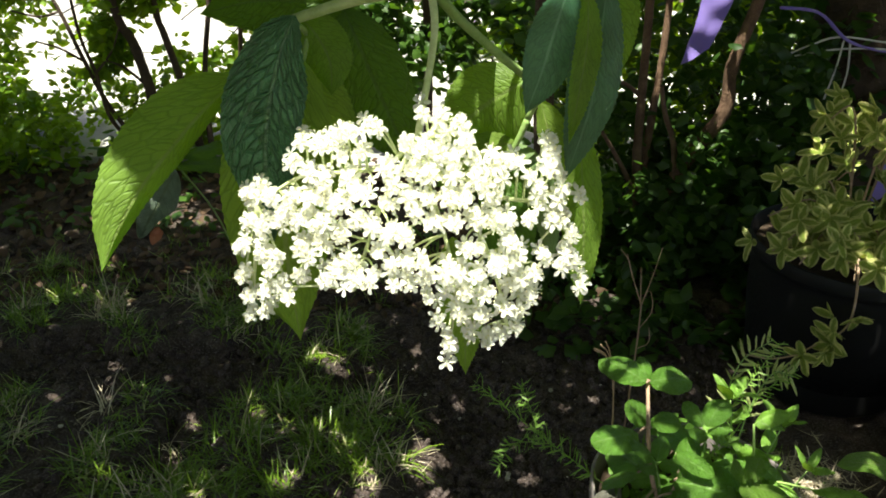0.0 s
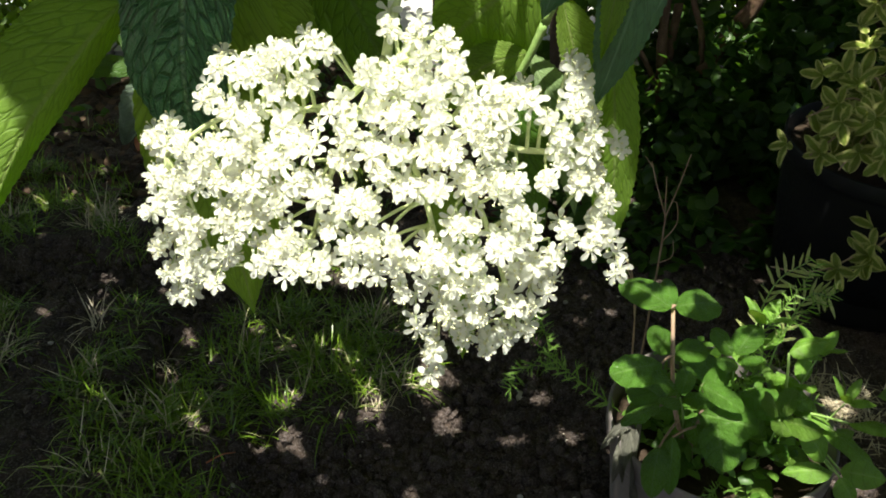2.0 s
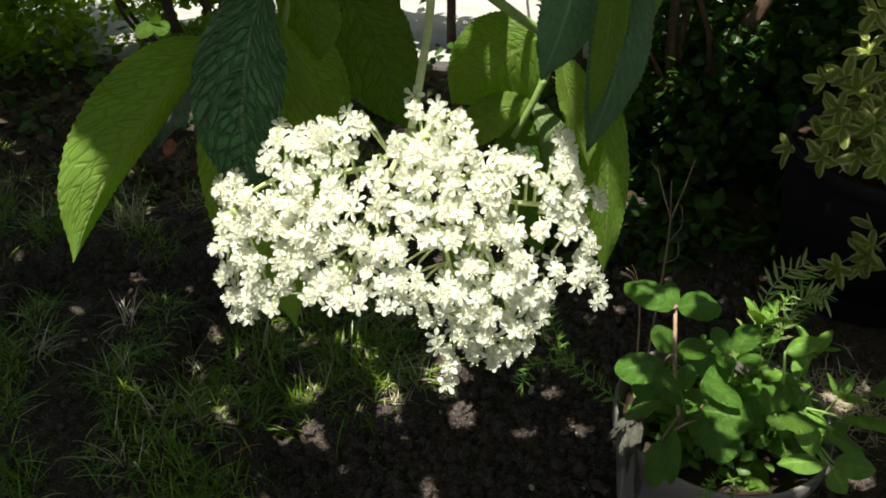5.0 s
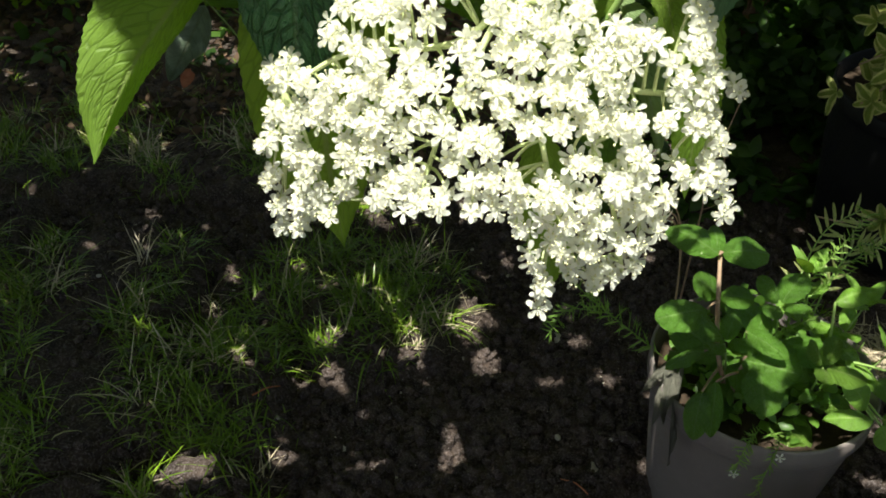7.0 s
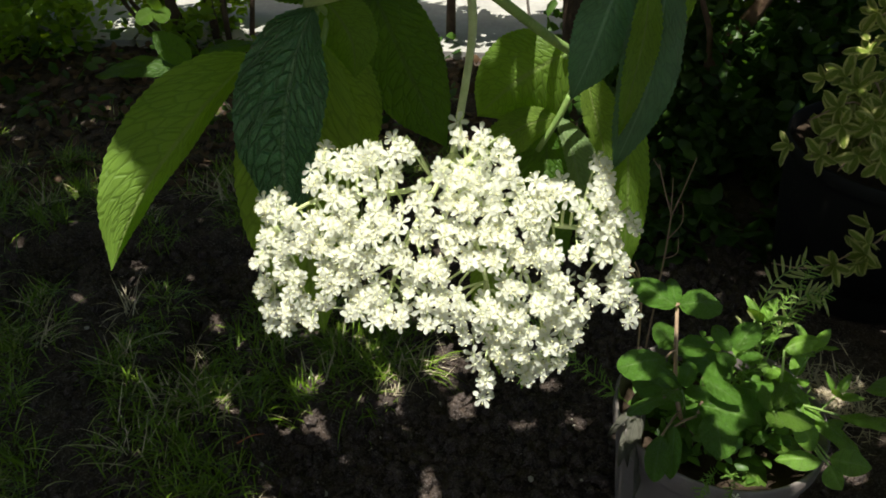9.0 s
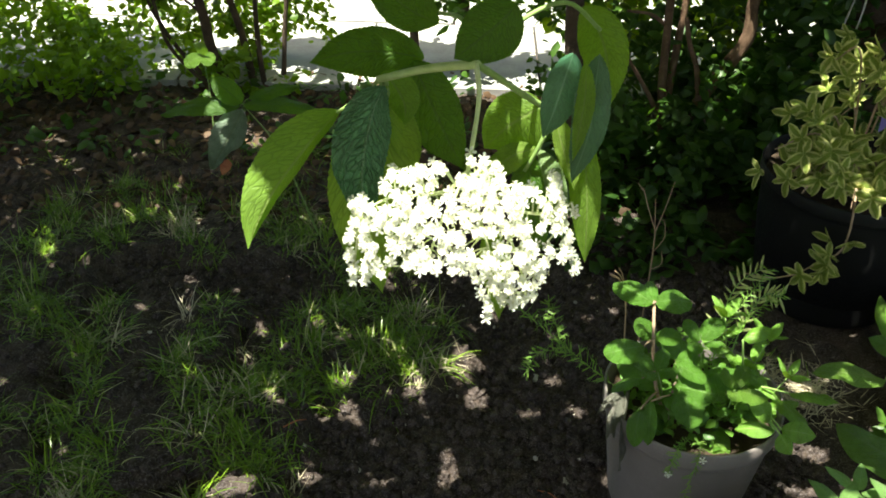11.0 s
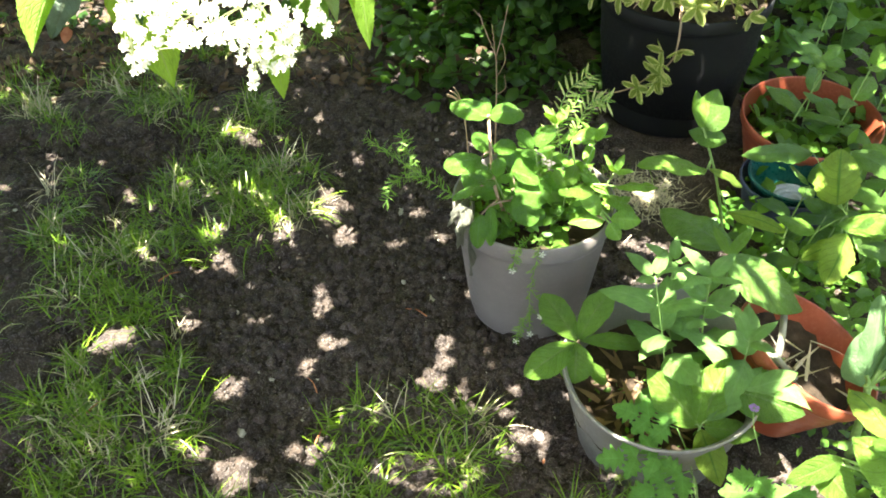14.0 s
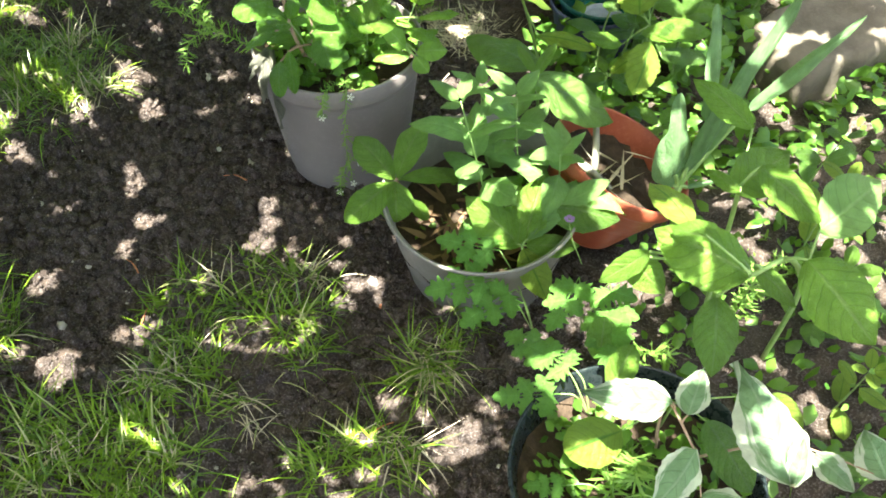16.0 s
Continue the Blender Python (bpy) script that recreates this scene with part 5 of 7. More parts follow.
LEAVES_VEINED = [
    ((0.956, 0.828, 0.22), (0.904, 0.764, 0.17), 0.0349), ((0.945, 0.841, 0.23), (1.065, 0.819, 0.22), 0.0209), ((0.921, 0.858, 0.2), (0.856, 0.883, 0.22), 0.0144),
    ((0.975, 0.817, 0.2), (0.992, 0.83, 0.25), 0.0189), ((0.951, 0.833, 0.2), (0.891, 0.827, 0.17), 0.0173), ((0.972, 0.81, 0.2), (1.054, 0.796, 0.18), 0.0192),
    ((0.965, 0.89, 0.23), (1.008, 0.996, 0.27), 0.0406), ((0.966, 0.847, 0.23), (1.048, 0.804, 0.24), 0.0208), ((0.962, 1.003, 0.26), (0.833, 1.009, 0.26), 0.0211),
    ((1.021, 0.986, 0.27), (1.092, 0.919, 0.25), 0.0229),
]
LEAVES_VARIEG = [
    ((0.628, 0.139, 0.33), (0.544, 0.177, 0.33), 0.0239), ((0.636, 0.121, 0.33), (0.663, 0.152, 0.36), 0.0189), ((0.7, 0.025, 0.32), (0.692, 0.144, 0.37), 0.0349),
    ((0.702, 0.024, 0.32), (0.724, 0.056, 0.35), 0.0132), ((0.631, 0.088, 0.32), (0.565, 0.05, 0.3), 0.0237), ((0.62, 0.048, 0.3), (0.668, 0.018, 0.3), 0.0166),
    ((0.734, 0.045, 0.33), (0.755, 0.002, 0.32), 0.0151), ((0.787, 0.001, 0.33), (0.791, 0.051, 0.34), 0.0221),
]
LEAVES_UNDER = [
    ((0.704, 0.158, 0.22), (0.729, 0.078, 0.18), 0.0258), ((0.614, 0.184, 0.2), (0.539, 0.178, 0.2), 0.0327), ((0.624, 0.239, 0.2), (0.669, 0.279, 0.22), 0.0189),
    ((0.639, 0.297, 0.17), (0.662, 0.341, 0.2), 0.0217), ((0.779, 0.158, 0.24), (0.816, 0.124, 0.2), 0.018),
]
LEAVES_STRAP = [
    ((0.939, 0.6, 0.241), (0.944, 0.66, 0.405), 0.0143), ((0.898, 0.568, 0.144), (1.029, 0.6, 0.447), 0.0175), ((1.004, 0.6, 0.247), (1.109, 0.56, 0.419), 0.011), ((0.879, 0.561, 0.157), (0.883, 0.59, 0.25), 0.034),
    ((0.895, 0.568, 0.148), (0.95, 0.6, 0.353), 0.0078), ((0.901, 0.559, 0.152), (1.009, 0.55, 0.164), 0.0052), ((0.88, 0.566, 0.178), (0.877, 0.6, 0.31), 0.0188),
]


rng = random.Random(33)
hand_plant("potted_plant", "round-leaved green plant growing in the grey-lilac pot", LEAVES_ROUND, M_ROUND, [[(0.412, 0.905, 0.20), (0.378, 0.925, 0.30), (0.376, 0.995, 0.385)], [(0.412, 0.905, 0.20), (0.40, 0.90, 0.26), (0.41, 0.91, 0.30)]], rng,
           M_BROWNSTEM, shape=(0.62, 0.62), teeth=18, bite=0.06, stem_r=0.0035, bow=0.09)
hand_plant("potted_plant", "rosette of glossy pointed leaves growing in the grey-lilac pot", LEAVES_ROSETTE, M_ROSETTE, [[(0.520, 0.955, 0.20), (0.525, 0.955, 0.262)]], rng, shape=(0.7, 0.8), teeth=0, fold=16, bow=0.1, stem_r=0.004)
hand_plant("potted_plant", "tall shoot with paired fresh green leaves between the pots", LEAVES_TOP, M_FRESH, [[(0.872, 1.05, -0.01), (0.818, 1.039, 0.17), (0.748, 0.997, 0.33)]], rng, shape=(0.7, 0.85), teeth=16, bite=0.04, stem_r=0.003,
           mats=(M_FRESH, M_DEEP, M_FRESH, M_FRESH, M_DEEP, M_YELLOW, M_YELLOW))
hand_plant("potted_plant", "shoot with very broad matt green leaves beside the red-brown pot", LEAVES_SPRIGC, M_GREYGREEN, [[(0.773, 0.823, -0.01), (0.739, 0.777, 0.18), (0.706, 0.727, 0.285)]], rng, shape=(0.62, 0.78), teeth=20, bite=0.04, stem_r=0.003, mats=(M_DEEP, M_DEEP, M_FRESH, M_GREYGREEN, M_FRESH))
hand_plant("potted_plant", "low shoot with obovate fresh green leaves in the leaning grey pot", LEAVES_POT2A, M_FRESH, [[(0.51, 0.661, 0.10), (0.491, 0.672, 0.15), (0.47, 0.667, 0.19)]], rng, M_BROWNSTEM, shape=(0.9, 0.72), teeth=16, bite=0.06, stem_r=0.003)
hand_plant("potted_plant", "yellow-green shoot with strongly veined leaves in the leaning grey pot", LEAVES_POT2Q, M_FRESH, [[(0.631, 0.538, 0.07), (0.614, 0.511, 0.165)], [(0.66, 0.60, 0.08), (0.655, 0.575, 0.19)]], rng, shape=(0.75, 0.9), teeth=20, bite=0.08, stem_r=0.0025,
           mats=(M_FRESH, M_FRESH, M_YELLOW, M_FRESH, M_FRESH, M_GREYGREEN, M_DEEP, M_GREYGREEN))
hand_plant("tall_plant", "large-leaved plant with pale green serrated leaves on thick green stems", LEAVES_BIG, M_FRESH, [[(0.95, 0.33, -0.01), (0.92, 0.30, 0.20), (0.846, 0.271, 0.33), (0.784, 0.257, 0.34)], [(0.87, 0.392, -0.01), (0.892, 0.434, 0.2), (0.872, 0.419, 0.3)]], rng,
           shape=(0.72, 0.92), teeth=26, bite=0.07, stem_r=0.0042, n=30, m=4, mats=(M_FRESH, M_YELLOW, M_FRESH, M_FRESH, M_DEEP, M_FRESH, M_FRESH, M_GREYGREEN, M_FRESH, M_FRESH, M_FRESH, M_FRESH, M_FRESH))
hand_plant("low_plant", "low plant with yellowing deeply veined leaves beside the teal pot", LEAVES_VEINED, M_YELLOW, [[(1.02, 0.93, -0.01), (1.0, 0.90, 0.12), (0.985, 0.885, 0.21)]], rng, shape=(0.65, 0.8), teeth=12, bite=0.2, mats=(M_YELLOW, M_FRESH, M_FRESH, M_DEEP, M_YELLOW, M_DEEP, M_YELLOW, M_FRESH, M_DEEP, M_DEEP))
hand_plant("variegated_plant", "shoot with large white-edged green leaves on a red stalk", LEAVES_VARIEG, M_VARIEG, [[(0.68, 0.19, 0.10), (0.65, 0.17, 0.22), (0.629, 0.143, 0.32), (0.633, 0.09, 0.31)], [(0.70, 0.17, 0.10), (0.73, 0.08, 0.30)]], rng, M_BROWNSTEM, shape=(0.66, 1.0), teeth=9, bite=0.08, fold=16, stem_r=0.002, n=28, m=4, bow=0.12, wave=0.22)
hand_plant("low_plant", "shaded round leaves under the white-edged plant", LEAVES_UNDER, M_DEEP, [[(0.70, 0.22, 0.10), (0.69, 0.20, 0.20)], [(0.66, 0.30, 0.0), (0.655, 0.28, 0.18)]], rng, shape=(0.6, 0.6), teeth=18, bite=0.06, mats=(M_DEEP, M_YELLOW, M_FRESH, M_FRESH, M_YELLOW))
hand_plant("strap_leaved_plant", "leek-like plant with long grey-green strap leaves beside the red-brown pot", LEAVES_STRAP, M_STRAP, [[(0.90, 0.55, 0.0), (0.892, 0.555, 0.10), (0.888, 0.562, 0.155)]], rng, shape=(0.22, 0.5), teeth=0, fold=24, bow=0.03, stem_r=0.008, n=24, lean=0.7)

for bx, by, bz, tx, ty, tz, pr in ((0.602, 0.606, 0.12, 0.563, 0.647, 0.335, 4), (0.667, 0.644, 0.12, 0.652, 0.661, 0.31, 4), (0.68, 0.60, 0.11, 0.69, 0.58, 0.26, 3), (0.635, 0.69, 0.12, 0.62, 0.72, 0.29, 3)):
    sprig("willowherb", "upright shoot with narrow grey-green toothed leaves in the leaning grey pot", (bx, by, bz), (tx, ty, tz), pr, 0.108, 0.0235, M_GREYGREEN, rng, teeth=10, crown=2, shape=(0.5, 0.9), n=16, group="willowherb shoots")

for bx, by, tx, ty, tz, pr, ln in ((0.40, 0.93, 0.375, 0.90, 0.33, 2, 0.075), (0.45, 0.98, 0.45, 0.96, 0.34, 2, 0.08), (0.48, 0.92, 0.49, 0.89, 0.31, 2, 0.075)):
    sprig("potted_plant", "leafy green shoot with rounded leaves in the grey-lilac pot", (bx, by, 0.205), (tx, ty, tz), pr, ln, ln * 0.33, rng.choice((M_ROUND, M_ROUND, M_FRESH)), rng, teeth=12, crown=2, shape=(0.6, 0.55), n=14, group="shoots in the grey-lilac pot")

for bx, by, tx, ty, tz, pr, ln in ((0.53, 0.96, 0.55, 0.965, 0.34, 3, 0.085), (0.50, 0.98, 0.495, 1.01, 0.35, 3, 0.08), (0.545, 0.93, 0.575, 0.92, 0.31, 2, 0.08)):
    sprig("potted_plant", "shoot with narrow glossy pointed leaves in the grey-lilac pot", (bx, by, 0.205), (tx, ty, tz), pr, ln, ln * 0.2, M_ROSETTE, rng, crown=2, shape=(0.6, 0.85), n=14, spread=0.8, group="shoots in the grey-lilac pot")

# herbs with cut leaves
herb("cut_leaved_herb", "parsley-like herb with cut bright green leaves beside the leaning grey pot", (0.63, 0.47, 0.0), [(0.578, 0.505, 0.175), (0.556, 0.475, 0.155), (0.585, 0.455, 0.145)], 0.056, rng)
herb("cut_leaved_herb", "parsley-like herb with cut bright green leaves over the dark pot rim", (0.62, 0.26, 0.1), [(0.585, 0.318, 0.17), (0.602, 0.288, 0.18), (0.577, 0.272, 0.16)], 0.05, rng)
herb("cut_leaved_herb", "cut-leaved herb with a small pale purple flower among the pots", (0.70, 0.45, 0.0), [(0.655, 0.41, 0.20), (0.69, 0.39, 0.20), (0.67, 0.36, 0.19)], 0.055, rng)
herb("cut_leaved_herb", "small cut-leaved seedlings in the dark pot", (0.60, 0.14, 0.11), [(0.56, 0.10, 0.16), (0.60, 0.07, 0.16), (0.54, 0.16, 0.15), (0.63, 0.10, 0.17), (0.58, 0.18, 0.16)], 0.03, rng)
bm = bmesh.new()
for k in range(5):
    a = k * 2 * math.pi / 5
    d = Vector((math.cos(a), math.sin(a), 0.25))
    add_leaf(bm, d * 0.001, d * 0.0075, 0.0034, 0.0034, (0, 0, 1), n=5, m=1, shape=(0.9, 0.35))
fl = part("petals", bm, M_PINK, None)
flower = thing("small_flower", "small pale purple five-petalled flower on the herb", "flower", (0.67, 0.488, 0.228))
fl.parent = flower
bm = bmesh.new()
tube(bm, [(0, 0, 0.0), (0.004, -0.006, -0.03), (0.02, -0.02, -0.08)], 0.0006, 0.0007, 5)
part("stalk", bm, M_STEM, flower)

# feathery weeds
frond("feathery_weed", "feathery weed trailing from the grey-lilac pot over the soil", [[(0.33, 0.97, 0.235), (0.27, 1.01, 0.26), (0.23, 1.149, 0.20), (0.165, 1.315, 0.15)], [(0.27, 1.03, 0.25), (0.22, 1.10, 0.19), (0.20, 1.12, 0.12)], [(0.25, 1.08, 0.23), (0.25, 1.18, 0.2), (0.24, 1.25, 0.19)]], rng, 0.018)
frond("feathery_weed", "feathery weed with tiny white flowers hanging down the pot front", [[(0.44, 0.86, 0.235), (0.436, 0.818, 0.252), (0.424, 0.808, 0.16), (0.432, 0.822, 0.05)], [(0.43, 0.86, 0.235), (0.40, 0.816, 0.25), (0.392, 0.806, 0.215)], [(0.432, 0.815, 0.15), (0.452, 0.808, 0.12), (0.458, 0.812, 0.07)], [(0.428, 0.81, 0.12), (0.41, 0.80, 0.09), (0.405, 0.806, 0.05)]], rng, 0.011)
frond("feathery_weed", "upright wiry weed with fine needle leaves in the grey-lilac pot", [[(0.47, 0.99, 0.21), (0.49, 1.00, 0.33), (0.525, 1.023, 0.38), (0.56, 1.05, 0.42)], [(0.48, 1.0, 0.22), (0.54, 1.03, 0.34), (0.60, 1.06, 0.37)], [(0.46, 0.97, 0.21), (0.45, 0.94, 0.30), (0.47, 0.92, 0.36)], [(0.49, 0.96, 0.21), (0.50, 0.93, 0.3), (0.53, 0.90, 0.33)]], rng, 0.014, material=M_FEATHER)
frond("feathery_weed", "fine-leaved weed between the dark pot and the cut-leaved herb", [[(0.69, 0.35, 0.0), (0.69, 0.34, 0.10), (0.67, 0.33, 0.15)], [(0.70, 0.34, 0.0), (0.73, 0.33, 0.10), (0.75, 0.30, 0.13)], [(0.60, 0.19, 0.11), (0.585, 0.13, 0.16), (0.56, 0.09, 0.17)], [(0.64, 0.2, 0.11), (0.62, 0.15, 0.18), (0.6, 0.12, 0.2)]], rng, 0.024)
frond("feathery_weed", "fine conifer-like weed growing by the strap-leaved plant", [[(0.93, 0.40, 0.0), (0.93, 0.39, 0.10), (0.92, 0.38, 0.17)], [(0.95, 0.41, 0.0), (0.97, 0.40, 0.09), (0.98, 0.39, 0.15)]], rng, 0.022)

# tiny white flowers on the trailing weed
for p in ((0.392, 0.806, 0.215), (0.432, 0.822, 0.045), (0.405, 0.806, 0.048), (0.44, 0.812, 0.24), (0.445, 0.81, 0.10)):
    ob = new("tiny_flower", floret_meshes[0])
    ob.matrix_world = Matrix.LocRotScale(p, Vector((-0.2, -1, 0.4)).to_track_quat("Z", "Y"), Vector((1.5, 1.5, 1.5)))
    tagged(ob, "tiny white flower on the trailing weed", "flower", "tiny weed flowers")

# low seedlings that fill the pots and the bed
def weeds(name, label, count, inside, size, rng, material=None, category="weeds"):
    bm = bmesh.new()
    cloud_leaves(bm, count, inside, size, rng, 0.9, 0.2)
    return solo(name, bm, material or M_WEED, label, category, kind="stuff")


def disc(cx, cy, z0, z1, r):
    def f(g):
        a, q = g.uniform(0, 6.283), math.sqrt(g.random()) * r
        return Vector((cx + q * math.cos(a), cy + q * math.sin(a), g.uniform(z0, z1)))
    return f


def slab_of(x0, x1, y0, y1, z0, z1, clump=9.0, cut=-0.05):
    def f(g):
        p = Vector((g.uniform(x0, x1), g.uniform(y0, y1), 0))
        n_ = noise.noise(Vector((p.x * clump, p.y * clump, 8.1)))
        if n_ < cut:
            return None
        p.z = z0 + (z1 - z0) * g.random() * min(1.0, 0.35 + n_ * 1.6)
        return p
    return f


weeds("seedlings", "small green seedlings covering the compost of the grey-lilac pot", 420, disc(0.445, 0.955, 0.215, 0.285, 0.105), 0.020, rng)
weeds("seedlings", "small seedlings in the leaning grey pot", 60, disc(0.60, 0.62, 0.10, 0.12, 0.11), 0.014, rng)
weeds("seedlings", "green seedlings filling the red-brown pot behind", 160, disc(1.13, 1.325, 0.06, 0.11, 0.12), 0.04, rng)
weeds("seedlings", "small bright seedlings covering the dark pot", 300, disc(0.625, 0.15, 0.11, 0.16, 0.125), 0.022, rng)
weeds("ground_weeds", "low mixed green weeds covering the bed beside the pots", 1300, slab_of(0.78, 1.75, -0.1, 0.62, 0.0, 0.09, 9.0, -0.3), 0.026, rng)
weeds("ground_weeds", "low mixed weeds round the red-brown pots", 1500, slab_of(0.86, 1.7, 0.66, 1.2, 0.0, 0.12, 8.0, -0.25), 0.034, rng)
weeds("ground_weeds", "dense green weeds in the bed behind the red-brown pot", 2200, slab_of(1.05, 2.2, 1.25, 2.3, 0.0, 0.26, 5.0, -0.3), 0.05, rng)
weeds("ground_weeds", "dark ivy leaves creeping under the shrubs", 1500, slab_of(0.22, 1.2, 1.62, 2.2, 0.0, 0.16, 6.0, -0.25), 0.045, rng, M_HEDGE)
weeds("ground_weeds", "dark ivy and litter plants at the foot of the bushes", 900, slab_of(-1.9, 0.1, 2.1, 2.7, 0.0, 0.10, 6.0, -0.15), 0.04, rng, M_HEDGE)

def litter_place(g):
    p = Vector((g.uniform(-1.9, 0.5), g.uniform(1.75, 2.75), 0))
    p.z = ground_height(p.x, p.y) + g.uniform(0.004, 0.016)
    return p


weeds("leaf_litter", "brown dead leaves and twigs covering the ground under the bushes", 3800, litter_place, 0.034, rng, M_DEADLEAF, "leaf litter")

# leafy shoots of the bed
for bx, by, tx, ty, tz, pr, ln in ((1.17, 1.31, 1.19, 1.26, 0.27, 3, 0.11), (1.10, 1.34, 1.12, 1.30, 0.24, 2, 0.10), (1.06, 1.02, 1.05, 0.98, 0.20, 2, 0.10), (0.97, 1.02, 0.965, 0.985, 0.20, 2, 0.10), (1.0, 1.0, 1.01, 0.97, 0.15, 1, 0.10), (1.15, 1.36, 1.13, 1.34, 0.24, 3, 0.10), (1.26, 1.60, 1.25, 1.57, 0.26, 3, 0.10), (1.42, 1.75, 1.40, 1.72, 0.28, 3, 0.11), (1.25, 1.15, 1.20, 1.08, 0.25, 3, 0.10),
                                   (1.30, 1.38, 1.30, 1.33, 0.26, 3, 0.10), (1.38, 1.12, 1.34, 1.05, 0.22, 2, 0.10), (1.10, 0.95, 1.06, 0.90, 0.20, 2, 0.09), (1.16, 1.05, 1.13, 1.0, 0.22, 2, 0.09)):
    sprig("bed_plant", "leafy green shoot with broad pointed leaves in the bed", (bx, by, -0.01), (tx, ty, tz), pr, ln, ln * 0.26, rng.choice((M_FRESH, M_DEEP, M_GREYGREEN)), rng, teeth=12, crown=2, shape=(0.55, 0.7), stem_r=0.0024, n=14, group="bed plants")
for bx, by, tx, ty, tz, pr, ln in ((1.05, 0.36, 1.04, 0.34, 0.16, 2, 0.07), (1.12, 0.50, 1.10, 0.46, 0.20, 2, 0.08), (1.0, 0.22, 0.99, 0.2, 0.13, 2, 0.06), (0.96, 0.10, 0.94, 0.08, 0.15, 2, 0.07), (1.2, 0.62, 1.18, 0.57, 0.17, 2, 0.08), (0.90, 0.48, 0.9, 0.46, 0.1, 2, 0.06), (0.95, 0.75, 0.94, 0.72, 0.13, 2, 0.07), (0.92, 0.88, 0.90, 0.85, 0.15, 2, 0.08)):
    sprig("bed_plant", "low leafy shoot among weeds beside the pots", (bx, by, -0.01), (tx, ty, tz), pr, ln, ln * 0.28, rng.choice((M_FRESH, M_DEEP, M_YELLOW)), rng, teeth=8, crown=2, shape=(0.6, 0.65), n=12, group="bed plants")

# straw and dead leaves
rs = random.Random(8)


def straws(name, label, at, count, spread, lmin, lmax, material=M_STRAW, w=0.0011):
    V, Fc = [], []
    for _ in range(count):
        p = Vector((at[0] + rs.gauss(0, spread), at[1] + rs.gauss(0, spread), at[2] + abs(rs.gauss(0, 0.01))))
        add_blade(V, Fc, p, rs.uniform(lmin, lmax), w * rs.uniform(0.5, 1.6), rs.uniform(1.45, 1.95), rs.uniform(0, 6.28), rs.uniform(-0.3, 0.3))
    me = bpy.data.meshes.new(name)
    me.from_pydata(V, [], Fc)
    me.materials.append(material)
    return tagged(new(name, smooth(me)), label, "straw", kind="stuff")


straws("straw", "heap of fine bleached dead straw lying between the pots", (0.75, 1.22, 0.008), 520, 0.042, 0.015, 0.05, w=0.0010)
straws("straw", "pale dry stalks lying in the red-brown pot", (0.80, 0.645, 0.115), 26, 0.03, 0.03, 0.09, w=0.0022)
bm = bmesh.new()
tube(bm, [(0.735, 0.705, 0.150), (0.766, 0.640, 0.160), (0.790, 0.590, 0.150)], 0.0075, 0.0045, 9, 8, 0.2)
tube(bm, [(0.795, 0.660, 0.10), (0.798, 0.668, 0.15), (0.822, 0.735, 0.20)], 0.0065, 0.005, 9, 8, 0.15)
solo("dry_stalk", bm, M_WITHER, "thick pale withered stalks leaning across the red-brown pot", "stalk")
ob = thing("withered_leaves", "withered whitish leaves hanging over the grey-lilac pot rim", "leaf", (0.325, 0.93, 0.24))
for bx, by, bz, tx, ty, tz, w in ((0.335, 0.93, 0.262, 0.312, 0.885, 0.20, 0.008), (0.335, 0.93, 0.262, 0.318, 0.865, 0.225, 0.009), (0.34, 0.94, 0.265, 0.298, 0.915, 0.225, 0.008), (0.345, 0.93, 0.265, 0.333, 0.85, 0.17, 0.005), (0.335, 0.93, 0.262, 0.30, 0.90, 0.262, 0.007)):
    leaf_part(ob, (bx, by, bz), (tx, ty, tz), w, w, (-0.5, -1, 0.6), M_WITHER, fold=(30, 25), bow=0.15, n=12, m=2, wave=0.3, seed=tx * 90)
straws("straw", "dry bark and leaf bits on the compost of the leaning pot", (0.57, 0.60, 0.105), 70, 0.045, 0.02, 0.055, M_LITTER, 0.0045)
for i, (x, y, r, mt, lb) in enumerate(((0.274, 0.975, 0.011, M_STONE, "pale pebble"), (0.231, 1.241, 0.013, M_STONE, "flat pale pebble"), (-0.067, 0.70, 0.012, M_STONE, "pale pebble"), (0.418, 0.64, 0.014, M_STONE, "rough pale stone"),
                                      (0.282, 0.69, 0.012, M_STONE, "pale pebble"), (0.42, 0.60, 0.006, M_CHIP, "small orange brick chip"), (0.00, 0.72, 0.013, M_CLOD, "grey clod"), (0.30, 1.03, 0.008, M_STONE, "pale pebble"), (0.16, 1.06, 0.008, M_STONE, "pale pebble"))):
    bm = bmesh.new()
    lump(bm, (0, 0, 0), r, rs)
    bmesh.ops.subdivide_edges(bm, edges=bm.edges[:], cuts=1, smooth=0.6)
    ob = solo("stone", bm, mt, lb + " lying on the dug soil", "stone", "stones on the soil")
    ob.location = (x, y, ground_height(x, y) + r * 0.3)
for i, (x, y, a) in enumerate(((0.06, 0.655, 1.2), (0.05, 0.78, 2.0), (0.36, 0.36, 0.3), (-0.3, 0.75, 0.8), (0.24, 0.93, 2.6), (-0.22, 1.05, 0.5))):
    bm = bmesh.new()
    z = ground_height(x, y) + 0.008
    tube(bm, [(-0.022 * math.cos(a), -0.022 * math.sin(a), 0), (0.002, 0.003, 0.004), (0.022 * math.cos(a), 0.022 * math.sin(a), 0.001)], 0.0016, 0.0008, 5)
    ob = solo("twig", bm, M_CHIP, "short reddish twig lying on the soil", "twig", "twigs on the soil")
    ob.location = (x, y, z)

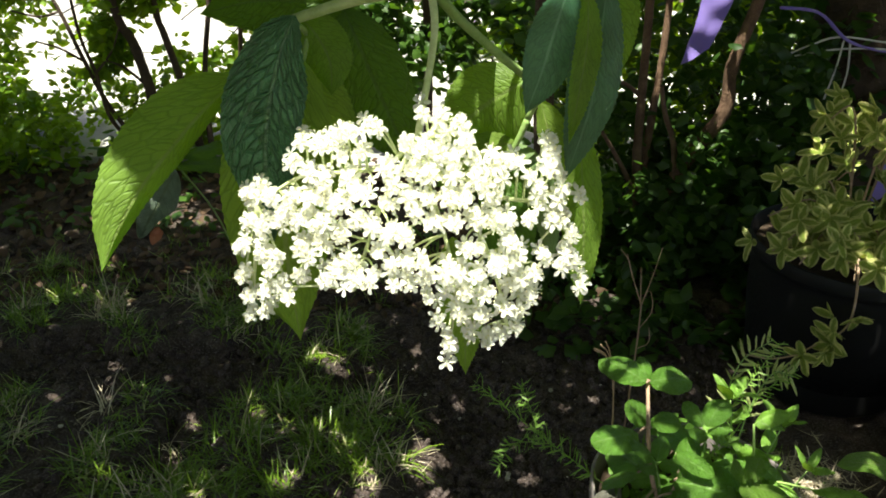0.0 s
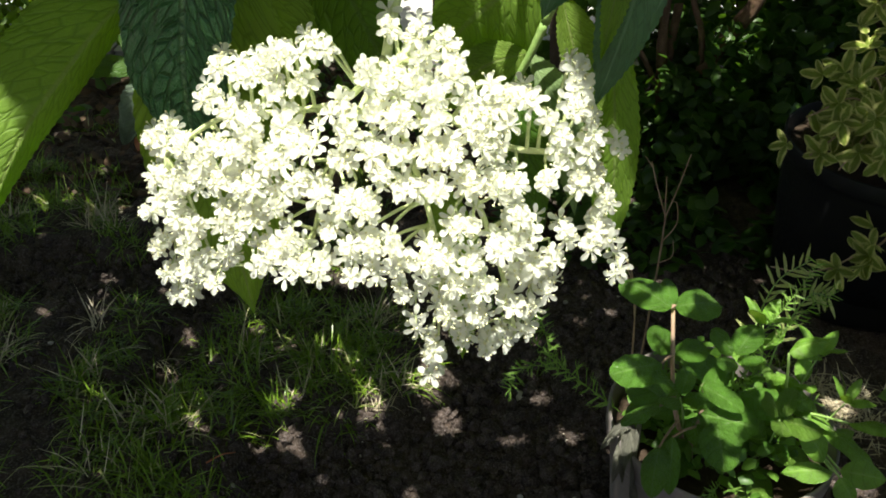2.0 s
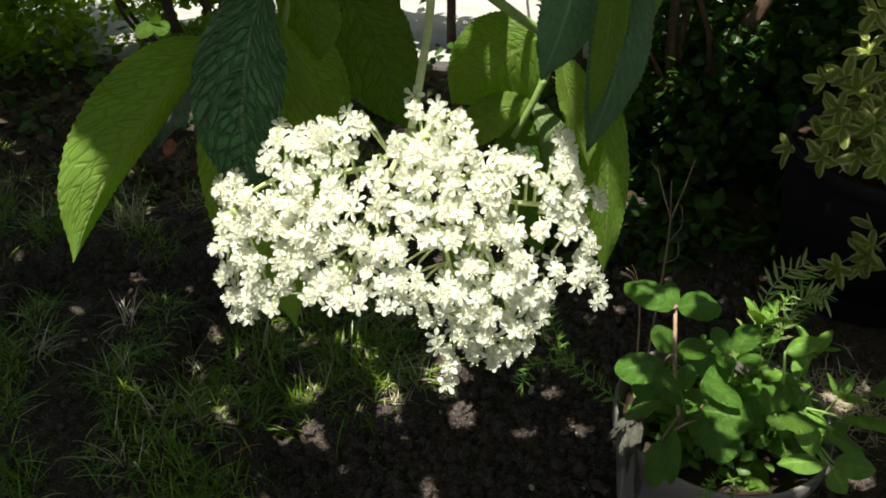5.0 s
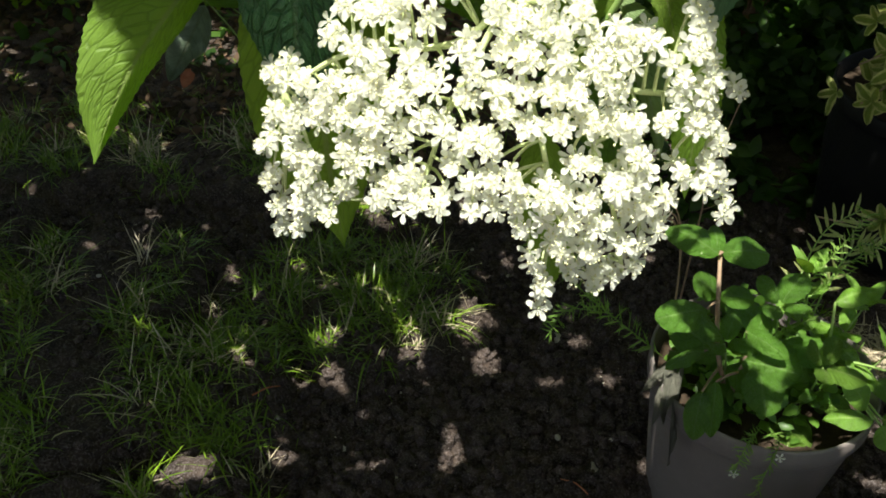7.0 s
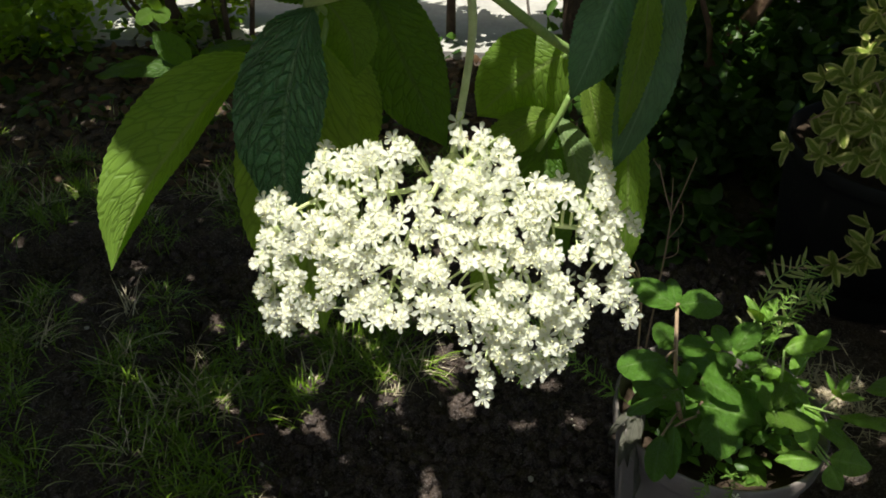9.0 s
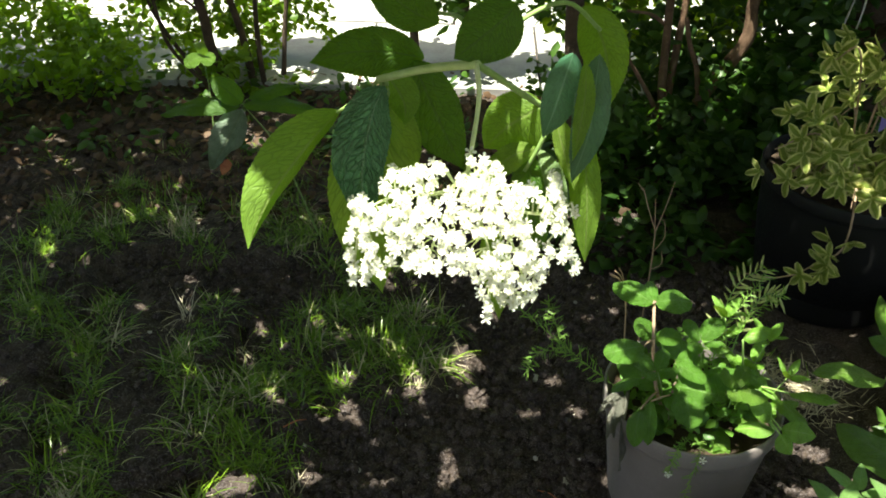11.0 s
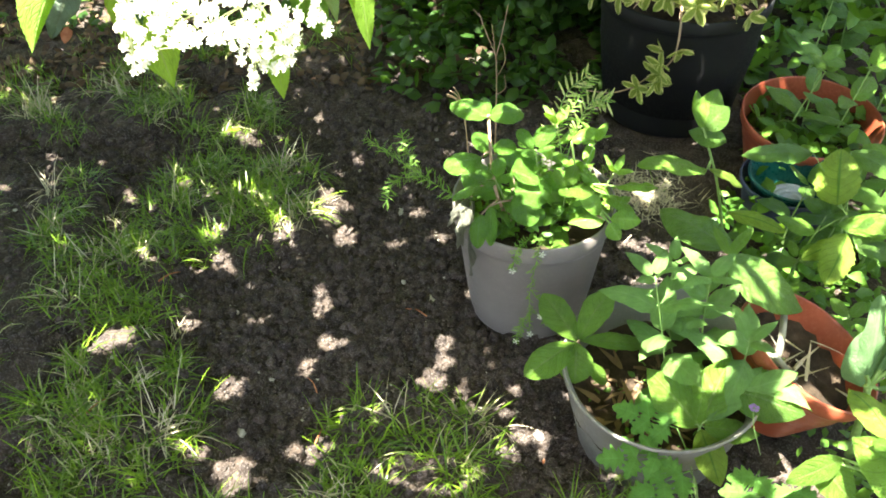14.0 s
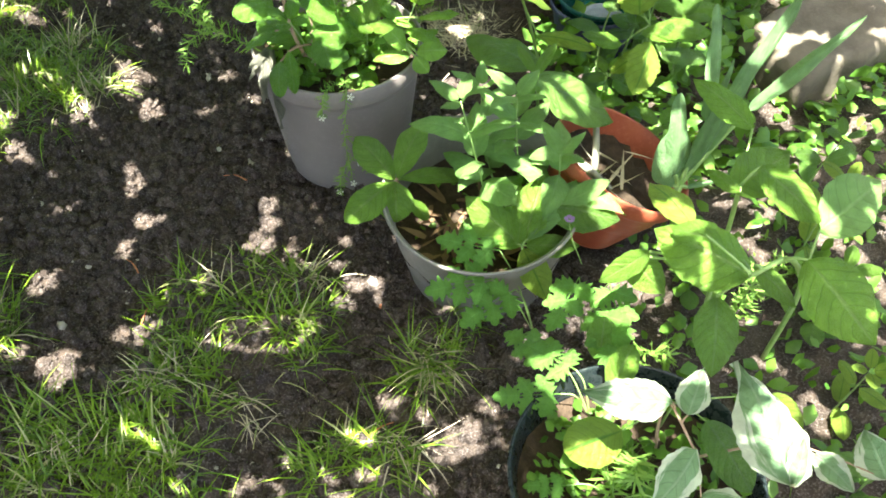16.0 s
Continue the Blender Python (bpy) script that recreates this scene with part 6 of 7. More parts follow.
# rough stone block by the bed
bm = bmesh.new()
bmesh.ops.create_cube(bm, size=1.0)
bmesh.ops.subdivide_edges(bm, edges=bm.edges[:], cuts=7, use_grid_fill=True)
for v in bm.verts:
    k = 1 - 0.10 * (abs(v.co.x * 2) ** 6 * abs(v.co.z * 2) ** 6 + abs(v.co.y * 2) ** 6 * abs(v.co.z * 2) ** 6)
    q = Vector((v.co.x * 0.30 * k, v.co.y * 0.18 * k, v.co.z * 0.13))
    v.co = q + Vector((1, 1, 0.6)) * 0.014 * noise.noise(q * 14) + Vector((0, 0, 0.006 * noise.noise(q * 50)))
ob = solo("stone_block", bm, M_BLOCK, "weathered pale stone block half hidden by leaves", "stone")
ob.matrix_world = pose(1.42, 0.93, 0.03, 2, -3, 12)


# ---------------------------------------------------------------- shrub in the black tub
def small_shrub(name, label, stems, leaf_count, size, rng, radius=0.05, more=0):
    """A shrub: twigs with whorls of cream-edged leaves, each leaf a mesh of its own."""
    at = Vector(stems[0][0])
    ob = thing(name, label, "shrub", at)
    bm = bmesh.new()
    for s in stems:
        tube(bm, s, 0.0028, 0.0013, 6, 6, 0.05, at)
    part("twig", bm, M_BROWNSTEM, ob)
    made = 0
    lines = [curve_points(s, 8) for s in stems]
    bm = bmesh.new()
    while made < leaf_count + more:
        ln = rng.choice(lines)
        i = rng.randint(int(len(ln) * 0.35), len(ln) - 2)
        p = ln[i] + Vector((rng.gauss(0, radius), rng.gauss(0, radius), rng.gauss(0, radius * 0.6))) * 0.5
        ax = ((ln[i + 1] - ln[i]).normalized() + Vector((0, -0.25, 0.45)) + Vector((rng.gauss(0, 0.3), rng.gauss(0, 0.3), 0))).normalized()
        sd = ax.orthogonal().normalized()
        yaw = rng.uniform(0, 6.28)
        for q in range(rng.randint(4, 6)):
            d = Matrix.Rotation(yaw + q * 1.25, 3, ax) @ sd
            dirn = (d + ax * rng.uniform(0.25, 0.8)).normalized()
            L = size * rng.uniform(0.75, 1.2)
            kw = dict(fold=(14, 14), bow=0.06, n=7, m=2, shape=(0.6, 0.65), wave=0.05, seed=rng.uniform(0, 40), droop=rng.uniform(0, 0.3))
            if made < leaf_count:
                leaf_part(ob, p, p + dirn * L, L * 0.25, L * 0.25, ax + dirn * 0.1, M_CREAM, **kw)
            else:
                add_leaf(bm, p - at, p - at + dirn * L, L * 0.25, L * 0.25, ax + dirn * 0.1, **kw)
            made += 1
    if more:
        part("foliage", bm, M_CREAM, ob, "", "stuff")
    else:
        bm.free()
    return ob


rng = random.Random(44)
tub = [[(0.90, 1.60, 0.26), ((0.90 + x) / 2, (1.60 + y) / 2, max(0.36, z) + 0.01), (x, y, z)] for x, y, z in (
    (0.690, 1.50, 0.400), (0.700, 1.47, 0.345), (0.749, 1.55, 0.428), (0.745, 1.45, 0.330), (0.842, 1.60, 0.430), (0.822, 1.43, 0.335), (0.840, 1.43, 0.310), (0.893, 1.45, 0.359), (0.922, 1.60, 0.454), (0.968, 1.45, 0.310), (0.995, 1.50, 0.357), (1.033, 1.55, 0.423), (1.074, 1.50, 0.376), (0.779, 1.48, 0.384), (0.980, 1.60, 0.550), (0.800, 1.60, 0.550), (0.900, 1.55, 0.500))]
small_shrub("potted_shrub", "bushy shrub with small cream-edged green leaves in the black tub", tub, 290, 0.038, rng, 0.06, 330)
small_shrub("potted_shrub", "long trailing twig of cream-edged leaves hanging before the black tub", [[(0.86, 1.50, 0.37), (0.84, 1.42, 0.325), (0.827, 1.38, 0.275), (0.812, 1.37, 0.241), (0.77, 1.365, 0.215), (0.745, 1.36, 0.200)]], 40, 0.036, rng, 0.024)
bm = bmesh.new()
tube(bm, [(0, 0, 0), (-0.05, 0.0, -0.012), (-0.11, -0.01, 0.004)], 0.0018, 0.0012, 6)
ob = solo("bare_twig", bm, M_BROWNSTEM, "thin bare reddish twig end before the black tub", "twig")
ob.location = (0.745, 1.36, 0.197)
pinnate("pale_sprig", "pale sprig with paired narrow leaflets standing over the grey-lilac pot", [[(0.49, 0.98, 0.21), (0.495, 1.03, 0.30), (0.517, 1.06, 0.375), (0.559, 1.07, 0.41)], [(0.50, 0.98, 0.21), (0.53, 1.03, 0.31), (0.565, 1.06, 0.36), (0.60, 1.07, 0.35)]], M_PALE, rng, 0.026, 0.085, 2)

# dead stalk by the shrubs
bm = bmesh.new()
for line, r in (([(0.44, 1.31, -0.01), (0.439, 1.31, 0.225), (0.436, 1.31, 0.317)], 0.0020), ([(0.436, 1.31, 0.317), (0.415, 1.31, 0.37), (0.401, 1.31, 0.411)], 0.0013), ([(0.436, 1.31, 0.317), (0.447, 1.31, 0.37), (0.456, 1.31, 0.425)], 0.0013),
                ([(0.437, 1.31, 0.30), (0.430, 1.305, 0.35), (0.425, 1.305, 0.39)], 0.0011), ([(0.438, 1.31, 0.27), (0.452, 1.30, 0.31), (0.447, 1.30, 0.345), (0.440, 1.30, 0.35)], 0.0010), ([(0.439, 1.31, 0.23), (0.455, 1.30, 0.25), (0.452, 1.30, 0.28)], 0.0010), ([(0.405, 1.31, 0.40), (0.39, 1.31, 0.42)], 0.0009)):
    tube(bm, line, r, r * 0.7, 6, 5, 0.1)
solo("dead_stalk", bm, M_DRYTWIG, "thin brown branching dead stalk standing in the soil", "stalk")
bm = bmesh.new()
for k in range(7):
    a = rs.uniform(0, 6.28)
    tube(bm, [(0.352, 1.03, 0.22), (0.345, 1.04, 0.33), (0.338 + 0.006 * math.cos(a), 1.05, 0.385 + 0.006 * math.sin(a)), (0.334 + 0.022 * math.cos(a), 1.05 + 0.01 * math.sin(a * 2), 0.40 + 0.02 * math.sin(a))], 0.0011, 0.0008, 5, 4)
solo("dead_flower_head", bm, M_DRYTWIG, "withered pinkish-brown flower head in the grey-lilac pot", "flower")

# ---------------------------------------------------------------- small elder shoot further back
rng = random.Random(9)
hand_plant("elder_shoot", "small shaded elder shoot with one curled drying leaf", [((-0.378, 1.5, 0.458), (-0.543, 1.5, 0.432), 0.022), ((-0.372, 1.5, 0.462), (-0.222, 1.5, 0.455), 0.019), ((-0.36, 1.5, 0.475), (-0.255, 1.5, 0.505), 0.017), ((-0.374, 1.5, 0.465), (-0.43, 1.5, 0.517), 0.026)],
           ELDER["dark"], [[(-0.28, 1.72, -0.01), (-0.33, 1.6, 0.30), (-0.373, 1.5, 0.463)]], rng, teeth=20, bite=0.1, lean=0.9, n=30, stem_r=0.002)
ob = thing("drying_leaf", "curled grey-green drying leaf with rusty tip on the elder shoot", "leaf", (-0.378, 1.5, 0.43))
leaf_part(ob, (-0.376, 1.5, 0.45), (-0.452, 1.49, 0.322), 0.034, 0.036, (0.5, -1, 0.5), M_DRYLEAF, fold=(30, 5), bow=0.1, n=30, m=4, teeth=16, bite=0.12, wave=0.25, seed=3.0)
leaf_part(ob, (-0.415, 1.495, 0.34), (-0.432, 1.49, 0.305), 0.012, 0.012, (0.5, -1, 0.5), M_CHIP, "withered_tip", "rusty withered tip", fold=(20, 5), bow=0.1, n=8, m=2, wave=0.3)


# ---------------------------------------------------------------- bushes behind
def bush(name, label, stems, inside, count, size, material, rng, bark=None, r=0.02):
    ob = thing(name, label, "bush", Vector(stems[0][0]))
    at = Vector(stems[0][0])
    for i, s in enumerate(stems):
        bm = bmesh.new()
        thick = r[i] if isinstance(r, tuple) else r
        tube(bm, s, thick, thick * 0.6, 9, 6, 0.12, at)
        part("stem", bm, bark or M_BARK, ob)
    bm = bmesh.new()

    def local(g):
        p = inside(g)
        return None if p is None else p - at
    cloud_leaves(bm, count, local, size, rng, 0.35)
    part("foliage", bm, material, ob, "", "stuff")
    return ob


def blobs(centres, cut=-0.1, freq=5.0):
    """Places inside a set of uneven ellipsoids, with gaps."""
    def f(g):
        cx, cy, cz, rx, ry, rz = g.choice(centres)
        d = Vector((g.gauss(0, 1), g.gauss(0, 1), g.gauss(0, 1))).normalized() * (g.random() ** 0.4)
        p = Vector((cx + d.x * rx, cy + d.y * ry, cz + d.z * rz))
        if p.z < 0.01 or noise.noise(p * freq) < cut:
            return None
        return p
    return f


rng = random.Random(71)
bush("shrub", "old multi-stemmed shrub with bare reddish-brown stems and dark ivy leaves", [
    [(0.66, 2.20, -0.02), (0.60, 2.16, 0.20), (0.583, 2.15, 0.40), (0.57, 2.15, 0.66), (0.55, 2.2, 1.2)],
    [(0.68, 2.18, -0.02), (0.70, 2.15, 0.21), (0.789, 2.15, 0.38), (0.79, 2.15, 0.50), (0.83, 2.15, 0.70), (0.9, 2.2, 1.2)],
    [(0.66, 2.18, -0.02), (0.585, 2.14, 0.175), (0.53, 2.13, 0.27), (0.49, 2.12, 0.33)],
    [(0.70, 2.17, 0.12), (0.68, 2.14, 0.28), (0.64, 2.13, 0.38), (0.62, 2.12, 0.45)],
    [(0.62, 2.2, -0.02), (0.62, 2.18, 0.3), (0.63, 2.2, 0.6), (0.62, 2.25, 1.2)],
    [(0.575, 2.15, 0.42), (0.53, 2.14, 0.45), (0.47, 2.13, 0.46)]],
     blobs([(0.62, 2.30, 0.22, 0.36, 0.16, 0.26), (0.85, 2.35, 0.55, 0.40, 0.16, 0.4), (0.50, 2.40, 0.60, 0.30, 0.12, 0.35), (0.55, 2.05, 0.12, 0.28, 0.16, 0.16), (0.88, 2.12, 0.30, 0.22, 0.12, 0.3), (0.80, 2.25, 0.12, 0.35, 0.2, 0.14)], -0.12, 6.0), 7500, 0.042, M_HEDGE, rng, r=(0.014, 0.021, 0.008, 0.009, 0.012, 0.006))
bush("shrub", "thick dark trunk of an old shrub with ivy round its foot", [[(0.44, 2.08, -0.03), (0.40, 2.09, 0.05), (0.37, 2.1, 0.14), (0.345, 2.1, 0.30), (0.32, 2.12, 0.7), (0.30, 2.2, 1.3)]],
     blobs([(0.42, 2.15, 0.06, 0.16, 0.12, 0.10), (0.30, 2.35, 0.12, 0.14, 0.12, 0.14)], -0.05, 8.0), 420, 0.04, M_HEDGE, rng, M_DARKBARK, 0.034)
bush("bush", "multi-stemmed bush with dark brown stems and sunlit leaves before the paving", [
    [(-0.73, 2.64, -0.02), (-0.775, 2.62, 0.12), (-0.79, 2.62, 0.246), (-0.823, 2.62, 0.382), (-0.866, 2.62, 0.487), (-0.95, 2.65, 0.95)], [(-0.66, 2.66, -0.02), (-0.68, 2.66, 0.15), (-0.703, 2.66, 0.255), (-0.741, 2.66, 0.40), (-0.76, 2.66, 0.498), (-0.80, 2.7, 0.95)],
    [(-0.78, 2.63, -0.02), (-0.904, 2.62, 0.153), (-0.974, 2.62, 0.318), (-1.024, 2.62, 0.465), (-1.09, 2.62, 0.60)], [(-0.80, 2.62, -0.01), (-0.908, 2.60, 0.142), (-0.937, 2.60, 0.29), (-0.969, 2.60, 0.407), (-0.985, 2.6, 0.62)],
    [(-1.024, 2.62, 0.465), (-1.085, 2.62, 0.447), (-1.164, 2.62, 0.461)], [(-0.62, 2.64, -0.02), (-0.625, 2.63, 0.15), (-0.615, 2.62, 0.33), (-0.583, 2.62, 0.56), (-0.57, 2.65, 0.95)], [(-0.57, 2.70, -0.02), (-0.55, 2.70, 0.166), (-0.523, 2.70, 0.398), (-0.50, 2.7, 0.95)],
    [(-0.937, 2.60, 0.29), (-0.88, 2.6, 0.36), (-0.85, 2.6, 0.43)], [(-0.974, 2.62, 0.318), (-1.03, 2.6, 0.36), (-1.10, 2.6, 0.38)], [(-0.79, 2.62, 0.246), (-0.85, 2.6, 0.31), (-0.90, 2.6, 0.33)]],
     blobs([(-1.35, 2.6, 0.10, 0.35, 0.25, 0.15), (-1.65, 2.6, 0.2, 0.35, 0.3, 0.28), (-1.1, 2.74, 0.07, 0.3, 0.2, 0.13), (-1.40, 2.75, 0.22, 0.22, 0.15, 0.14), (-0.95, 2.80, 0.13, 0.3, 0.1, 0.13), (-0.62, 2.80, 0.17, 0.26, 0.1, 0.2), (-0.45, 2.8, 0.40, 0.2, 0.1, 0.30),
            (-0.68, 2.78, 0.40, 0.18, 0.08, 0.14), (-0.80, 2.70, 0.52, 0.22, 0.10, 0.10), (-1.20, 2.72, 0.53, 0.22, 0.10, 0.07), (-0.95, 2.66, 0.36, 0.10, 0.06, 0.10), (-1.35, 2.85, 0.55, 0.3, 0.12, 0.14), (-0.80, 2.80, 0.62, 0.45, 0.08, 0.10), (-0.40, 2.82, 0.60, 0.22, 0.08, 0.12), (-1.35, 2.85, 0.40, 0.3, 0.1, 0.2), (-0.85, 2.72, 0.05, 0.35, 0.15, 0.07), (-0.62, 2.60, 0.06, 0.16, 0.1, 0.08)], -0.06, 6.5), 15000, 0.036, M_BUSH, rng, M_DARKBARK, (0.019, 0.014, 0.008, 0.007, 0.004, 0.010, 0.009, 0.004, 0.004, 0.005))
bush("bush", "dense green bush with small shaded leaves beside the lawn", [[(-1.9, 2.3, -0.02), (-1.85, 2.3, 0.3), (-1.8, 2.3, 0.6)]],
     blobs([(-1.6, 2.45, 0.16, 0.5, 0.25, 0.2), (-1.95, 2.1, 0.3, 0.4, 0.35, 0.35), (-1.2, 2.6, 0.10, 0.4, 0.2, 0.14)], -0.1, 7.0), 2600, 0.034, M_BUSH, rng, M_DARKBARK, 0.018)
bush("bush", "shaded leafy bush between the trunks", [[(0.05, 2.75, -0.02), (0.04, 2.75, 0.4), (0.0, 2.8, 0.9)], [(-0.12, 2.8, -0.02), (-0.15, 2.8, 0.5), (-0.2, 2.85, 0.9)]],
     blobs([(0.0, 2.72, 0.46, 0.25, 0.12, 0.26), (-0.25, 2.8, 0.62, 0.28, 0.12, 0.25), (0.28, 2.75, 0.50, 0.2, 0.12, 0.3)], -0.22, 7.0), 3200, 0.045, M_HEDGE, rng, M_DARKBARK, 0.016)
bush("hedge", "tall shaded hedge with hanging leaves behind the tub", [[(1.5, 2.6, -0.02), (1.5, 2.6, 1.0)], [(1.9, 2.5, -0.02), (1.9, 2.5, 1.0)]],
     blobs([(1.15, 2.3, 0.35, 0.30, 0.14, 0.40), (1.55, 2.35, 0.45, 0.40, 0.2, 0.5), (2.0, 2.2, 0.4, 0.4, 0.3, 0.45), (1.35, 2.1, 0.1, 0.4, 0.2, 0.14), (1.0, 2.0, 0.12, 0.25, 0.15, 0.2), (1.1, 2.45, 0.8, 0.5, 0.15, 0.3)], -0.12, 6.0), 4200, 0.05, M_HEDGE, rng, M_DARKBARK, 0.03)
bush("hedge", "sunlit green hedge on the far side of the paving", [[(-0.2, 4.0, -0.02), (-0.2, 4.0, 1.0)], [(0.8, 4.0, -0.02), (0.8, 4.0, 1.0)], [(2.0, 3.9, -0.02), (2.0, 3.9, 1.0)]],
     blobs([(-0.5, 3.95, 0.35, 0.35, 0.2, 0.45), (0.1, 4.0, 0.4, 0.5, 0.2, 0.5), (0.8, 3.9, 0.4, 0.5, 0.25, 0.55), (1.5, 3.7, 0.5, 0.5, 0.3, 0.6), (2.3, 3.4, 0.5, 0.5, 0.3, 0.6)], -0.15, 5.0), 4200, 0.07, M_BUSH, rng, M_DARKBARK, 0.03)
bush("bush", "half-shaded leafy bush before the paving", [[(0.95, 2.75, -0.02), (0.95, 2.75, 0.6)], [(0.6, 2.8, -0.02), (0.6, 2.8, 0.6)]],
     blobs([(0.75, 2.75, 0.30, 0.45, 0.14, 0.35), (1.2, 2.8, 0.45, 0.4, 0.16, 0.5), (0.5, 2.75, 0.55, 0.28, 0.12, 0.3)], -0.22, 7.0), 5200, 0.048, M_BUSH, rng, M_DARKBARK, 0.016)
ob = thing("tree_trunk", "broad dark bark-covered trunk tied with white string", "tree", (1.22, 2.35, 0))
bm = bmesh.new()
tube(bm, [(0, 0, -0.05), (-0.01, 0.02, 0.4), (-0.02, 0.04, 1.2), (0.0, 0.05, 2.4)], 0.165, 0.13, 28, 12, 0.18)
part("trunk", bm, M_DARKBARK, ob)
bm = bmesh.new()
for line in ([(0.899, 2.14, 0.525), (0.96, 2.13, 0.56), (1.021, 2.12, 0.583), (1.142, 2.13, 0.571), (1.30, 2.16, 0.56)], [(0.93, 2.14, 0.53), (1.03, 2.13, 0.552), (1.147, 2.13, 0.554), (1.30, 2.16, 0.53)], [(1.03, 2.12, 0.575), (1.025, 2.12, 0.50), (1.010, 2.12, 0.40)], [(1.045, 2.12, 0.575), (1.055, 2.12, 0.5), (1.05, 2.12, 0.43)]):
    tube(bm, line, 0.0028, 0.0024, 6, 8, 0.2)
solo("white_string", bm, M_ROPE, "white string tied across the trunk with loose hanging ends", "string")


def film_piece(label, corners, at):
    """A crumpled piece of thin purple film."""
    ob_at = Vector(at)
    a, b, c, d = [Vector(q) - ob_at for q in corners]
    bm = bmesh.new()
    n = 12
    g = []
    for i in range(n + 1):
        for j in range(n + 1):
            u, v = i / n, j / n
            p = a * (1 - u) * (1 - v) + b * u * (1 - v) + c * u * v + d * (1 - u) * v
            p = p + Vector((0.1, -1, 0.2)) * 0.014 * noise.noise(p * 22 + Vector((3, 1, 7)))
            g.append((bm.verts.new(p), bm.verts.new(p + Vector((0, 0.0008, 0)))))
    idx = lambda i, j: i * (n + 1) + j
    for i in range(n):
        for j in range(n):
            q = [idx(i, j), idx(i + 1, j), idx(i + 1, j + 1), idx(i, j + 1)]
            bm.faces.new([g[k][0] for k in q])
            bm.faces.new([g[k][1] for k in q[::-1]])
    ob = solo("purple_film", bm, M_PURPLE, label, "plastic film", "purple film")
    ob.location = ob_at
    return ob


film = film_piece("crumpled purple plastic film caught in the shrub stems", [(0.63, 2.02, 0.53), (0.69, 2.02, 0.57), (0.73, 2.02, 0.70), (0.66, 2.02, 0.70)], (0.68, 2.02, 0.58))
film_piece("pointed purple plastic film hanging behind the tub", [(1.045, 1.84, 0.28), (1.11, 1.84, 0.33), (1.27, 1.84, 0.56), (1.07, 1.84, 0.52)], (1.12, 1.84, 0.45))
bm = bmesh.new()
tube(bm, [(0.84, 2.05, 0.66), (0.95, 2.1, 0.64), (1.05, 2.12, 0.57), (1.2, 2.14, 0.54)], 0.004, 0.004, 6, 8, 0.3)
cord = part("cord", bm, M_PURPLE, film, "twisted purple cord strung to the trunk")
cord.matrix_parent_inverse = Matrix.Translation(-film.location)

# sunlit three-lobed leaf before the bushes
ob = thing("seedling", "bright sunlit three-leaved seedling under the bushes", "plant", (-0.676, 2.2, 0.0))
bm = bmesh.new()
tube(bm, [(0, 0, -0.01), (0.01, 0, 0.15), (0.005, 0, 0.28)], 0.002, 0.0012, 6)
part("stem", bm, M_STEM, ob)
for tx, tz in ((-0.721, 0.255), (-0.636, 0.266), (-0.668, 0.325)):
    leaf_part(ob, (-0.674, 2.2, 0.28), (tx, 2.18, tz), 0.022, 0.022, (0, -1, 0.9), M_FRESH, n=12, m=2, shape=(0.6, 0.55), teeth=8, bite=0.15)


# ---------------------------------------------------------------- unseen elder tree overhead, added so that its crown casts the dappled shade
# gaps in the added crown, set where ground, flowers and leaves are to be sunlit
SPOTS = [(0.091, 1.278, 0.023), (0.072, 1.237, 0.019), (0.109, 1.174, 0.022), (-0.007, 1.163, 0.015), (-0.132, 1.117, 0.016), (-0.075, 0.616, 0.031), (-0.054, 0.602, 0.019), (-0.09, 0.791, 0.02), (0.019, 0.668, 0.012),
         (0.016, 0.635, 0.011), (0.045, 0.836, 0.013), (0.065, 0.889, 0.012), (0.095, 0.875, 0.012), (0.256, 0.768, 0.018), (0.28, 0.812, 0.011), (0.288, 0.854, 0.010), (0.372, 0.706, 0.016), (0.394, 0.733, 0.013), (0.386, 0.648, 0.011),
         (0.426, 0.638, 0.010), (-0.13, 0.669, 0.013)]
SPOTS += [(0.465, 0.332, 0.022), (0.437, 0.319, 0.017), (0.39, 0.426, 0.016), (-0.179, 0.957, 0.010), (0.062, 1.021, 0.009), (0.259, 1.396, 0.009), (-0.324, 0.902, 0.018), (-0.298, 0.910, 0.021), (-0.274, 0.920, 0.017),
          (0.002, 1.157, 0.015), (-0.175, 1.107, 0.011), (-0.365, 1.362, 0.011), (0.267, 1.233, 0.009), (0.101, 1.421, 0.012), (0.146, 1.44, 0.010), (0.098, 1.262, 0.014), (0.083, 1.225, 0.015), (0.104, 1.188, 0.014), (0.06, 0.985, 0.010), (0.058, 0.945, 0.009)]
SPOTS_HIGH = [(0.60, 0.27, 0.20, 0.04, 0.04), (0.59, 0.14, 0.33, 0.03, 0.03), (0.72, 0.06, 0.34, 0.03, 0.04), (0.56, 0.16, 0.20, 0.035, 0.02), (0.86, 1.44, 0.36, 0.014, 0.012), (1.0, 1.50, 0.40, 0.014, 0.014), (0.80, 1.375, 0.25, 0.012, 0.012), (-0.078, 0.46, 0.848, 0.022, 0.028), (0.144, 0.551, 0.880, 0.021, 0.020), (0.190, 0.547, 0.785, 0.012, 0.016)]
